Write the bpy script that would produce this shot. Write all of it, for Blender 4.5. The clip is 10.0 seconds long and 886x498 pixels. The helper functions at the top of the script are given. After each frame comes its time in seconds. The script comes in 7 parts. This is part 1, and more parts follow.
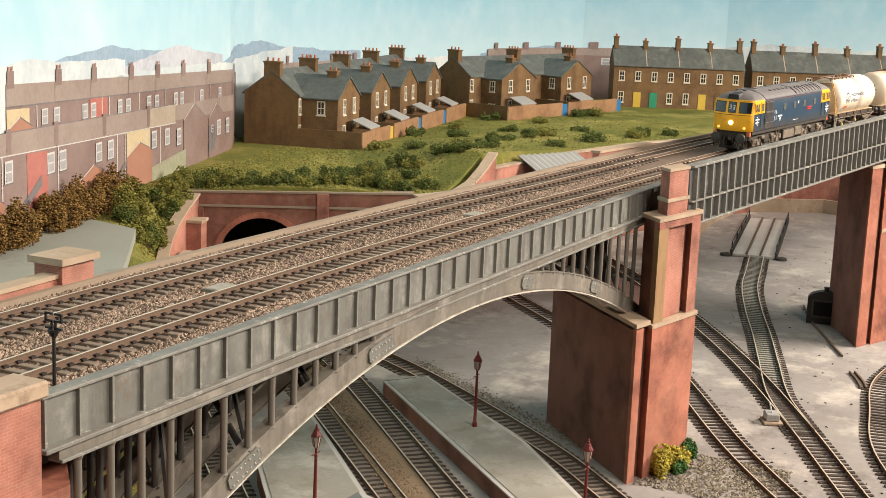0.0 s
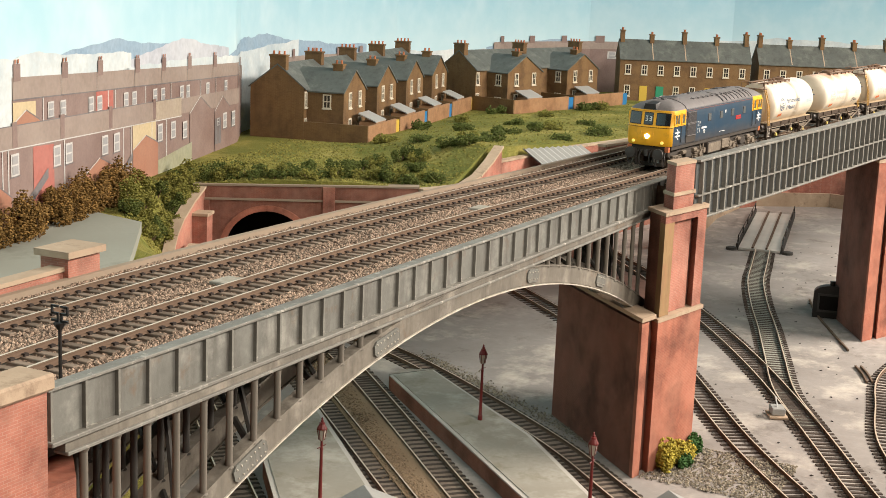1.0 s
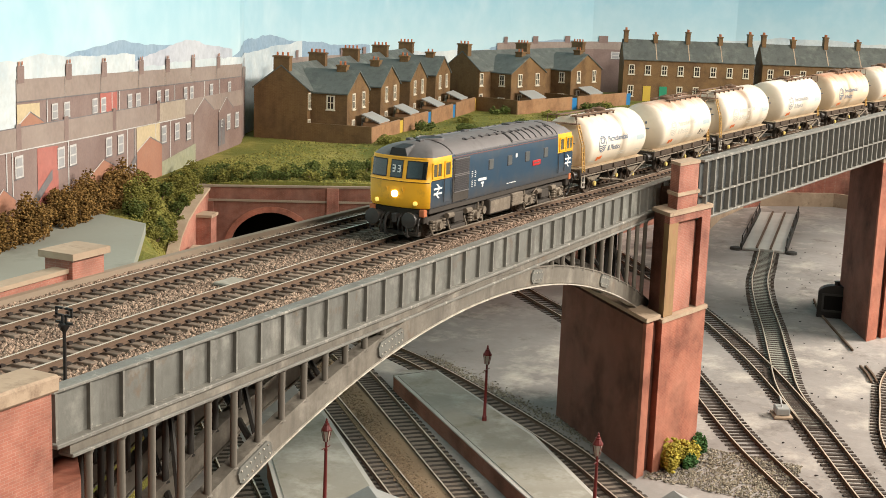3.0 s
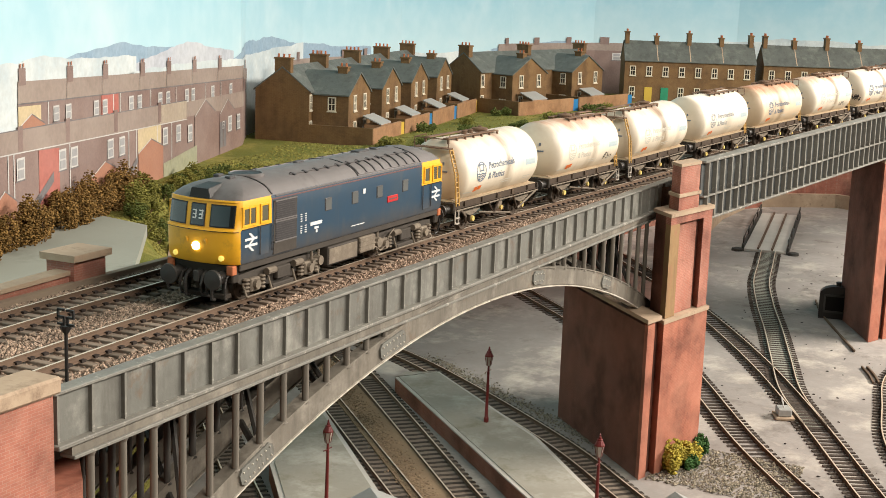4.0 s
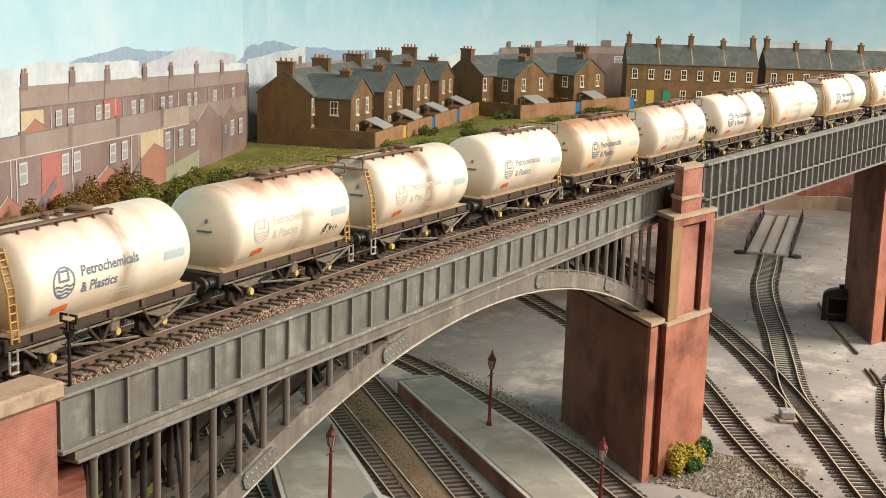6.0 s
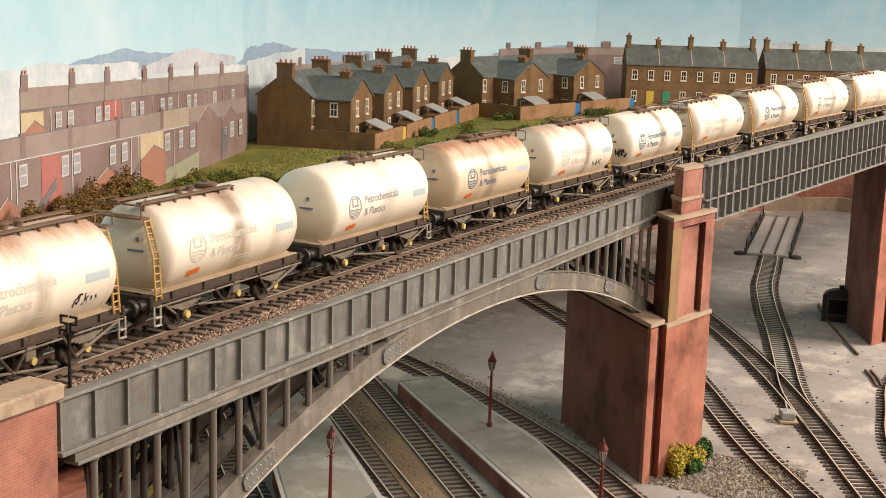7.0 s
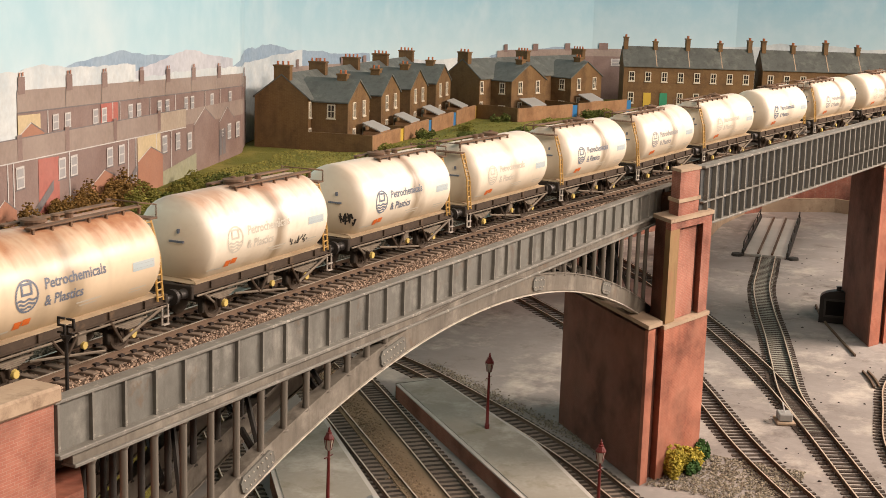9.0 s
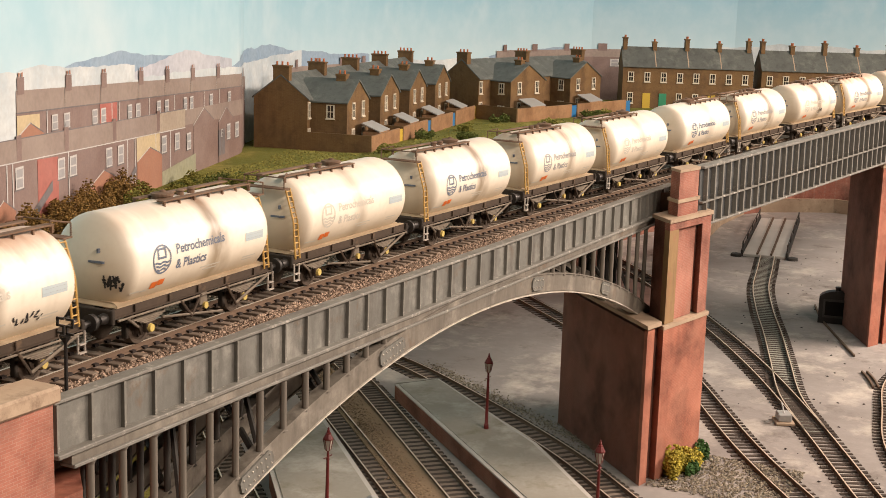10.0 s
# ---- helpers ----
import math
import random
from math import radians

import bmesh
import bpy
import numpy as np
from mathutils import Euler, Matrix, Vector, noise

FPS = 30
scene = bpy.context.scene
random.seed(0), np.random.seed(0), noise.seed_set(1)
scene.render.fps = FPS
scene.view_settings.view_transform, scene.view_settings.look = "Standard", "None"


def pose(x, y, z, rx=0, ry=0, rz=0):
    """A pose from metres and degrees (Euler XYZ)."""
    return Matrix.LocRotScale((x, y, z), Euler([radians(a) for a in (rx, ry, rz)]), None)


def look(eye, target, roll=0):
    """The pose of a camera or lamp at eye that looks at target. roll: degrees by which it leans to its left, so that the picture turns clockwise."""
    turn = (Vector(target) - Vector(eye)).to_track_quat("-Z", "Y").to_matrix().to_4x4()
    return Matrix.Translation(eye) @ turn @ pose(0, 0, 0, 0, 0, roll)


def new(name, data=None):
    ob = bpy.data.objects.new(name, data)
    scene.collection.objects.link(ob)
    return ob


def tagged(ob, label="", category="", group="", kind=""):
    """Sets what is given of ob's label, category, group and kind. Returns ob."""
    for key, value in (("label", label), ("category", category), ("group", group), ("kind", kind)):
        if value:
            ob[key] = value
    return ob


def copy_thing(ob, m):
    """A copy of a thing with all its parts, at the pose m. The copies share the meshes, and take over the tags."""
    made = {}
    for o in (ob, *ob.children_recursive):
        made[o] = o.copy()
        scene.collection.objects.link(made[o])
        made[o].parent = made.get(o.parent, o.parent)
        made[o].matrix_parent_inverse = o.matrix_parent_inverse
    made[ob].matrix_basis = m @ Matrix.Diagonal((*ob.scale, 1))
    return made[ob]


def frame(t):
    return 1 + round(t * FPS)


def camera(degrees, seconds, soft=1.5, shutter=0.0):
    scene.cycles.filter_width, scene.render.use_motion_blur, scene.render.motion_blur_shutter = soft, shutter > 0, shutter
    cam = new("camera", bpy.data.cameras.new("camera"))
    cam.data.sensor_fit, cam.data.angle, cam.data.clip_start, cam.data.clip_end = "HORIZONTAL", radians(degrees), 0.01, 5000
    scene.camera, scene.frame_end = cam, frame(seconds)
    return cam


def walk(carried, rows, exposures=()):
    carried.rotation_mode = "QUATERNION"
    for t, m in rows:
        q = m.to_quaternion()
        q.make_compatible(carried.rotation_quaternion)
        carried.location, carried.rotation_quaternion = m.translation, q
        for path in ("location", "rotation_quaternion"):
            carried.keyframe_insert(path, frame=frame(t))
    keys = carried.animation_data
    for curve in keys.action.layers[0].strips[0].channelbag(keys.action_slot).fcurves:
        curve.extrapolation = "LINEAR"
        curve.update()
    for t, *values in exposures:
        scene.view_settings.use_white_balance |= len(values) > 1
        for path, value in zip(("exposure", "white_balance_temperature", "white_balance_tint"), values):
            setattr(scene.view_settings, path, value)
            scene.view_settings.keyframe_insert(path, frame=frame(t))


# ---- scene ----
MM = 0.001
RAIL = 181.0          # rail top above the yard, in millimetres
K, XM = 11.11e-5, 147.0   # curve of the line over the viaduct


# ---- camera ----
cam = camera(2 * math.degrees(math.atan(784 / 2453.0)), 10.0, soft=0.7, shutter=0.12)
EYE = (-0.4234, -0.3314, 0.3116)
TURNS = [(0, 79.128, -2.246, -62.881), (0.5, 78.936, -2.28, -62.735), (1, 78.85, -2.3, -62.63), (1.5, 78.819, -2.292, -62.591),
         (2, 78.824, -2.249, -62.565), (2.5, 78.849, -2.178, -62.53), (4, 78.933, -2.034, -62.454), (4.5, 78.967, -1.983, -62.43),
         (5, 78.999, -1.945, -62.402), (5.5, 79.039, -1.896, -62.388), (7, 79.129, -1.785, -62.395), (7.5, 79.155, -1.772, -62.422),
         (8, 79.181, -1.75, -62.475), (8.5, 79.191, -1.75, -62.502), (9, 79.206, -1.74, -62.514), (9.5, 79.214, -1.745, -62.525),
         (10, 79.22, -1.75, -62.544)]
walk(cam, [(t, pose(*EYE, rx, ry, rz)) for t, rx, ry, rz in TURNS], exposures=[(0, 0.16, 6450, 13), (2.5, 0.15, 6250, 10), (5.5, 0.02, 6300, 10), (7, -0.08, 6650, 17), (9, -0.12, 6950, 21), (10, -0.12, 6950, 21)])

# ---- world and lights: a room with lamps hung over the front of the layout ----
world = bpy.data.worlds.new("room_air")
scene.world = world
world.use_nodes = True
world.node_tree.nodes["Background"].inputs[0].default_value = (1.0, 0.93, 0.84, 1)
world.node_tree.nodes["Background"].inputs[1].default_value = 0.03


def area_lamp(name, eye, target, w, h, power, colour):
    d = bpy.data.lights.new(name, "AREA")
    d.shape, d.size, d.size_y, d.energy, d.color = "RECTANGLE", w, h, power, colour
    ob = new(name, d)
    ob.matrix_world = look(eye, target)
    return tagged(ob, "warm white lighting batten hung over the layout", "lamp")


WARM = (1.0, 0.90, 0.77)
area_lamp("lighting_batten", (1.30, -1.20, 0.88), (0.50, -0.10, 0.0), 1.2, 0.14, 55, WARM)
area_lamp("lighting_batten", (-0.15, -0.85, 0.82), (0.0, 0.0, 0.18), 0.5, 0.14, 10, WARM)
area_lamp("lighting_batten", (1.40, -0.25, 1.25), (1.1, 0.3, 0.1), 1.2, 0.14, 6, WARM)


# ---- materials ----
def link(nt, a, b):
    nt.links.new(a, b)


def node(nt, kind, **kw):
    n = nt.nodes.new(kind)
    for k, v in kw.items():
        if k in n.inputs:
            n.inputs[k].default_value = v
    return n


def mixed(nt, fac, a, b, mode="MIX"):
    m = nt.nodes.new("ShaderNodeMix")
    m.data_type, m.blend_type = "RGBA", mode
    for sock, val in ((m.inputs[0], fac), (m.inputs[6], a), (m.inputs[7], b)):
        if hasattr(val, "is_output"):
            nt.links.new(val, sock)
        elif isinstance(val, (int, float)):
            sock.default_value = val
        else:
            sock.default_value = (*val, 1)
    return m.outputs[2]


def ramp(nt, src, lo, hi):
    m = nt.nodes.new("ShaderNodeMapRange")
    m.inputs[1].default_value, m.inputs[2].default_value = lo, hi
    nt.links.new(src, m.inputs[0])
    return m.outputs[0]


def noise_out(nt, vec, scale, detail=6.0, rough=0.6):
    n = node(nt, "ShaderNodeTexNoise", Scale=scale, Detail=detail, Roughness=rough)
    nt.links.new(vec, n.inputs["Vector"])
    return n.outputs[0]


def base_mat(name):
    m = bpy.data.materials.new(name)
    m.use_nodes = True
    nt = m.node_tree
    b = nt.nodes["Principled BSDF"]
    co = nt.nodes.new("ShaderNodeTexCoord").outputs["Object"]
    return m, nt, b, co


def mat(name, c, c2=None, rough=0.75, metal=0.0, big=25.0, fine=400.0, amount=0.6, bump=0.25, dist=0.0006, spot=None, spot_scale=60.0, piece=0.0, gloss_var=0.12, run=None, run_amount=0.6, pale=None, pale_scale=18.0):
    """Two scales of colour variation, fine relief, and spots of dirt."""
    m, nt, b, co = base_mat(name)
    c2 = c2 or tuple(x * 0.6 for x in c)
    n1 = ramp(nt, noise_out(nt, co, big), 0.3, 0.7)
    n2 = noise_out(nt, co, fine, 4.0)
    col = mixed(nt, n1, c, mixed(nt, amount, c, c2))
    col = mixed(nt, ramp(nt, n2, 0.35, 0.75), col, mixed(nt, amount * 0.6, c, c2), "MIX")
    if spot:
        col = mixed(nt, ramp(nt, noise_out(nt, co, spot_scale, 8.0, 0.7), 0.56, 0.72), col, spot)
    if pale:
        col = mixed(nt, ramp(nt, noise_out(nt, co, pale_scale, 8.0, 0.68), 0.52, 0.7), col, mixed(nt, 0.8, col, pale))
    if run:
        mp = nt.nodes.new("ShaderNodeMapping")
        nt.links.new(co, mp.inputs[0])
        mp.inputs["Scale"].default_value = (1, 1, 0.12)
        col = mixed(nt, ramp(nt, noise_out(nt, mp.outputs[0], 130.0, 6.0, 0.65), 0.48, 0.72), col, mixed(nt, run_amount, col, run))
    if piece:
        oi = nt.nodes.new("ShaderNodeObjectInfo").outputs["Random"]
        gi = nt.nodes.new("ShaderNodeNewGeometry").outputs["Random Per Island"]
        ad = nt.nodes.new("ShaderNodeMath")
        ad.operation = "ADD"
        nt.links.new(oi, ad.inputs[0])
        nt.links.new(gi, ad.inputs[1])
        fr = nt.nodes.new("ShaderNodeMath")
        fr.operation = "FRACT"
        nt.links.new(ad.outputs[0], fr.inputs[0])
        hs = nt.nodes.new("ShaderNodeHueSaturation")
        mr = nt.nodes.new("ShaderNodeMapRange")
        mr.inputs[3].default_value, mr.inputs[4].default_value = 1 - piece, 1 + piece
        nt.links.new(fr.outputs[0], mr.inputs[0])
        nt.links.new(mr.outputs[0], hs.inputs["Value"])
        nt.links.new(col, hs.inputs["Color"])
        col = hs.outputs[0]
    nt.links.new(col, b.inputs["Base Color"])
    mr = nt.nodes.new("ShaderNodeMapRange")
    mr.inputs[3].default_value, mr.inputs[4].default_value = max(0.02, rough - gloss_var), min(1, rough + gloss_var)
    nt.links.new(n2, mr.inputs[0])
    nt.links.new(mr.outputs[0], b.inputs["Roughness"])
    b.inputs["Metallic"].default_value = metal
    b.inputs["Specular IOR Level"].default_value = 0.15 if rough >= 0.7 else 0.35
    if bump:
        bp = node(nt, "ShaderNodeBump", Strength=bump, Distance=dist)
        nt.links.new(n2, bp.inputs["Height"])
        nt.links.new(bp.outputs[0], b.inputs["Normal"])
    return m


def brick_mat(name, c1, c2, mortar, bw=3.0, bh=1.05, stain=(0.12, 0.05, 0.035), bump=0.5):
    """Brickwork at a scale of about 1 to 76, too small to be picked apart."""
    m, nt, b, co = base_mat(name)
    sep = nt.nodes.new("ShaderNodeSeparateXYZ")
    nt.links.new(co, sep.inputs[0])
    mu = nt.nodes.new("ShaderNodeMath")
    mu.operation = "MULTIPLY_ADD"
    nt.links.new(sep.outputs[1], mu.inputs[0])
    mu.inputs[1].default_value = 0.45
    nt.links.new(sep.outputs[0], mu.inputs[2])
    cb = nt.nodes.new("ShaderNodeCombineXYZ")
    nt.links.new(mu.outputs[0], cb.inputs[0])
    nt.links.new(sep.outputs[2], cb.inputs[1])
    br = node(nt, "ShaderNodeTexBrick", Scale=1.0)
    br.inputs["Brick Width"].default_value = bw * MM
    br.inputs["Row Height"].default_value = bh * MM
    br.inputs["Mortar Size"].default_value = 0.11 * MM
    br.inputs["Color1"].default_value = (*c1, 1)
    br.inputs["Color2"].default_value = (*c2, 1)
    br.inputs["Mortar"].default_value = (*mortar, 1)
    nt.links.new(cb.outputs[0], br.inputs["Vector"])
    n1 = noise_out(nt, co, 35.0)
    n2 = noise_out(nt, co, 300.0, 4.0)
    col = mixed(nt, ramp(nt, n1, 0.35, 0.75), br.outputs[0], mixed(nt, 0.5, br.outputs[0], stain))
    col = mixed(nt, ramp(nt, n2, 0.5, 0.8), col, mixed(nt, 0.35, col, mortar))
    col = mixed(nt, ramp(nt, noise_out(nt, co, 27.0, 7.0, 0.65), 0.46, 0.68), col, mixed(nt, 0.75, col, tuple(x * 0.6 for x in stain)))
    mp = nt.nodes.new("ShaderNodeMapping")
    nt.links.new(co, mp.inputs[0])
    mp.inputs["Scale"].default_value = (1, 1, 0.1)
    col = mixed(nt, ramp(nt, noise_out(nt, mp.outputs[0], 90.0, 6.0, 0.65), 0.5, 0.78), col, mixed(nt, 0.45, col, stain))
    col = mixed(nt, ramp(nt, noise_out(nt, co, 22.0, 6.0, 0.65), 0.46, 0.72), col, mixed(nt, 0.5, col, tuple(min(0.8, x * 1.25) for x in mortar)))
    nt.links.new(col, b.inputs["Base Color"])
    b.inputs["Roughness"].default_value = 0.72
    b.inputs["Specular IOR Level"].default_value = 0.25
    bp = node(nt, "ShaderNodeBump", Strength=bump, Distance=0.0003)
    nt.links.new(br.outputs[1], bp.inputs["Height"])
    bp.invert = True
    nt.links.new(bp.outputs[0], b.inputs["Normal"])
    return m


def glow(name, c, strength):
    m, nt, b, co = base_mat(name)
    b.inputs["Base Color"].default_value = (*c, 1)
    b.inputs["Emission Color"].default_value = (*c, 1)
    b.inputs["Emission Strength"].default_value = strength
    return m


def glass_mat(name, c, rough=0.08):
    m, nt, b, co = base_mat(name)
    n = noise_out(nt, co, 90.0)
    nt.links.new(mixed(nt, n, c, tuple(x * 0.5 for x in c)), b.inputs["Base Color"])
    b.inputs["Roughness"].default_value = rough
    b.inputs["Coat Weight"].default_value = 0.6
    return m


RED_BRICK = brick_mat("red_brick", (0.45, 0.155, 0.095), (0.39, 0.125, 0.078), (0.46, 0.21, 0.14))
# Darker, grimy copy of the brick; the pier flanks' shade is in its colour.
SHADED_BRICK = brick_mat("shaded_brick", (0.235, 0.095, 0.065), (0.20, 0.08, 0.055), (0.22, 0.11, 0.08), stain=(0.06, 0.034, 0.026))
PINK_BRICK = brick_mat("parapet_brick", (0.46, 0.17, 0.115), (0.41, 0.145, 0.10), (0.46, 0.25, 0.185))
BROWN_BRICK = brick_mat("house_brick", (0.19, 0.108, 0.043), (0.16, 0.088, 0.035), (0.21, 0.13, 0.06), 2.6, 0.9, (0.1, 0.055, 0.03), 0.3)
YARD_BRICK = brick_mat("yard_wall_brick", (0.36, 0.19, 0.09), (0.32, 0.165, 0.08), (0.36, 0.22, 0.12), 2.6, 0.9, (0.2, 0.1, 0.05), 0.3)
WALL_BRICK = brick_mat("retaining_brick", (0.30, 0.115, 0.075), (0.26, 0.10, 0.065), (0.30, 0.16, 0.12), 3, 1.05, (0.14, 0.06, 0.04))
RUBBLE = mat("grey_rubble", (0.31, 0.27, 0.20), (0.16, 0.14, 0.11), 0.95, piece=0.5, bump=0.2)
DUSTY = mat("dusty_stone", (0.33, 0.26, 0.19), (0.2, 0.15, 0.11), 0.85, fine=250, bump=0.3)
YARD_SLEEPER = mat("dark_sleeper", (0.075, 0.058, 0.046), (0.045, 0.035, 0.03), 0.9, piece=0.25)
COPING = mat("stone_coping", (0.54, 0.42, 0.30), (0.27, 0.19, 0.13), 0.8, fine=250, bump=0.3, amount=0.9, spot=(0.19, 0.13, 0.09), spot_scale=60)
OCHRE = mat("ochre_panel", (0.33, 0.225, 0.11), (0.24, 0.12, 0.065), 0.8, big=40, spot=(0.33, 0.16, 0.10), run=(0.10, 0.065, 0.04))
GIRDER = mat("grey_green_girder", (0.215, 0.215, 0.19), (0.085, 0.082, 0.07), 0.6, big=45, amount=0.9, spot=(0.15, 0.105, 0.07), spot_scale=70, bump=0.2, run=(0.055, 0.045, 0.036), pale=(0.33, 0.32, 0.28), pale_scale=40)
FLANGE = mat("pale_girder_edge", (0.24, 0.235, 0.205), (0.11, 0.10, 0.085), 0.6, big=60, amount=0.9, spot=(0.50, 0.47, 0.40), spot_scale=190, bump=0.3)
ARCHPAINT = mat("arch_paint", (0.22, 0.195, 0.155), (0.10, 0.09, 0.075), 0.65, big=40, amount=0.9, spot=(0.16, 0.10, 0.06), bump=0.2, run=(0.06, 0.05, 0.04), pale=(0.33, 0.30, 0.25), pale_scale=45)
WORN = mat("worn_white_edge", (0.66, 0.62, 0.54), (0.28, 0.24, 0.19), 0.7, big=150, fine=600, amount=1.0, spot=(0.14, 0.12, 0.10), spot_scale=170)
# Dark steel, darkened further to carry the shade under girders and deck.
DARKSTEEL = mat("dark_steel_shaded", (0.065, 0.06, 0.053), (0.03, 0.028, 0.025), 0.7)
BALLAST = mat("ballast", (0.36, 0.265, 0.195), (0.15, 0.10, 0.075), 0.95, piece=0.6, bump=0.2)
BALLAST_BED = mat("ballast_bed", (0.235, 0.17, 0.13), (0.11, 0.08, 0.06), 0.95, fine=900, bump=0.9, dist=0.0012)
SLEEPER = mat("sleeper_grey_brown", (0.24, 0.185, 0.14), (0.10, 0.074, 0.057), 0.9, piece=0.3)
CHAIR = mat("chair_dark", (0.045, 0.035, 0.03), rough=0.8)
RAILTOP = mat("rail_top", (0.66, 0.56, 0.44), (0.50, 0.40, 0.30), 0.45, metal=0.35, bump=0.05)
RAILSIDE = mat("rail_rust", (0.17, 0.115, 0.08), (0.085, 0.057, 0.04), 0.85)
CONCRETE = mat("yard_surface", (0.40, 0.365, 0.335), (0.19, 0.168, 0.152), 0.85, big=9, fine=110, amount=0.95, bump=0.5, dist=0.001, spot=(0.15, 0.128, 0.11), spot_scale=20, pale=(0.60, 0.54, 0.46), pale_scale=16)
PLATFORM = mat("platform_surface", (0.40, 0.375, 0.325), (0.24, 0.215, 0.165), 0.85, big=14, fine=300, amount=0.9, bump=0.2, spot=(0.22, 0.20, 0.14), spot_scale=26, pale=(0.52, 0.49, 0.43), pale_scale=30)
PLATEDGE = mat("platform_edge", (0.56, 0.53, 0.48), (0.36, 0.32, 0.28), 0.8)
TRACKBED = mat("lower_trackbed", (0.25, 0.20, 0.155), (0.13, 0.10, 0.08), 0.95, big=30, fine=800, bump=0.7, dist=0.001)
BROWNGRAVEL = mat("brown_gravel", (0.32, 0.225, 0.14), (0.17, 0.115, 0.075), 0.95, fine=700, piece=0.45, bump=0.6, dist=0.001)
LAMPRED = mat("maroon_lamp_paint", (0.15, 0.02, 0.018), (0.08, 0.012, 0.011), 0.4)
BLACK = mat("black_iron", (0.014, 0.012, 0.011), (0.025, 0.02, 0.016), 0.5)
GRASS = mat("static_grass", (0.285, 0.25, 0.06), (0.10, 0.125, 0.026), 0.95, big=14, fine=420, amount=1.0, bump=1.0, dist=0.003, spot=(0.13, 0.15, 0.03), spot_scale=18, pale=(0.44, 0.36, 0.11), pale_scale=11)
SCRUB = mat("dark_scrub", (0.10, 0.12, 0.03), (0.055, 0.07, 0.018), 0.95, piece=0.4, fine=500, bump=0.6, dist=0.001)
OLIVE = mat("olive_leaf", (0.21, 0.195, 0.045), (0.11, 0.115, 0.028), 0.95, piece=0.4, fine=500, bump=0.6, dist=0.001)
DRYBUSH = mat("dry_bush", (0.23, 0.135, 0.042), (0.10, 0.06, 0.02), 0.95, piece=0.55, fine=500, bump=0.6, dist=0.001)
YELLOWBUSH = mat("yellow_foliage", (0.42, 0.34, 0.055), (0.27, 0.23, 0.04), 0.95, piece=0.35, fine=500, bump=0.6, dist=0.001)
GREENBUSH = mat("green_foliage", (0.06, 0.13, 0.04), (0.035, 0.08, 0.025), 0.95, piece=0.35, fine=500, bump=0.6, dist=0.001)
TUFT = mat("grass_tuft", (0.25, 0.215, 0.055), (0.11, 0.125, 0.03), 0.95, piece=0.45, fine=500, bump=0.4)
ROAD = mat("road_grey", (0.31, 0.315, 0.265), (0.22, 0.22, 0.185), 0.9, big=10, fine=300, bump=0.15, spot=(0.20, 0.20, 0.165), spot_scale=16)
SLATE = mat("slate_roof", (0.125, 0.135, 0.12), (0.075, 0.08, 0.072), 0.65, big=30, fine=350, amount=0.9, bump=0.4, run=(0.05, 0.05, 0.042), pale=(0.19, 0.2, 0.17), pale_scale=40)
WHITEPAINT = mat("window_white", (0.66, 0.60, 0.48), (0.5, 0.44, 0.34), 0.6)
PANE = glass_mat("window_pane", (0.045, 0.042, 0.035))
# Weathered blue-grey web paint, darkened for the shaded recesses between stiffeners.
WEB_SHADE = mat("dark_web_shade", (0.105, 0.115, 0.115), (0.05, 0.052, 0.05), 0.65, big=60, run=(0.03, 0.028, 0.026), pale=(0.22, 0.23, 0.22), pale_scale=60)
POT = mat("terracotta_pot", (0.50, 0.17, 0.075), (0.35, 0.11, 0.05), 0.8)
BLUEDOOR = mat("blue_door", (0.03, 0.19, 0.42), rough=0.5)
YELLOWDOOR = mat("yellow_door", (0.62, 0.42, 0.06), rough=0.5)
GREENDOOR = mat("green_door", (0.03, 0.28, 0.15), rough=0.5)
CORR = mat("corrugated_grey", (0.36, 0.36, 0.34), (0.22, 0.21, 0.19), 0.6)
# Near-black that paints the shade inside the tunnel bore and the hut.
DARKHOLE = mat("hole_shade", (0.012, 0.010, 0.009), rough=1.0)
BOARD = mat("baseboard", (0.18, 0.12, 0.07), rough=0.8)
# Unseen room surfaces, kept dark so that little light bounces onto the layout.
ROOMWALL = mat("room_wall", (0.11, 0.10, 0.095), (0.08, 0.075, 0.07), 0.9, big=2, fine=60, bump=0.1)
ROOMFLOOR = mat("room_floor", (0.10, 0.078, 0.06), (0.07, 0.052, 0.04), 0.8, big=3, fine=60)


# ---- mesh helpers, all in millimetres ----
def box(bm, x0, x1, y0, y1, z0, z1, bevel=0.0, m=None):
    vs = [bm.verts.new((x, y, z)) for z in (z0, z1) for y in (y0, y1) for x in (x0, x1)]
    fs = [bm.faces.new([vs[i] for i in f]) for f in ((0, 2, 3, 1), (4, 5, 7, 6), (0, 1, 5, 4), (2, 6, 7, 3), (0, 4, 6, 2), (1, 3, 7, 5))]
    if bevel:
        es = list({e for f in fs for e in f.edges})
        r = bmesh.ops.bevel(bm, geom=es, offset=bevel, segments=1, affect="EDGES")
        vs = list({v for v in vs if v.is_valid} | {v for f in r["faces"] for v in f.verts})
    if m is not None:
        bmesh.ops.transform(bm, matrix=m, verts=vs)
    return vs


def prism(bm, poly, z0, z1):
    """An upright prism over a plan polygon."""
    lo = [bm.verts.new((x, y, z0)) for x, y in poly]
    hi = [bm.verts.new((x, y, z1)) for x, y in poly]
    n = len(poly)
    bm.faces.new(hi)
    bm.faces.new(lo[::-1])
    for i in range(n):
        bm.faces.new((lo[i], lo[(i + 1) % n], hi[(i + 1) % n], hi[i]))


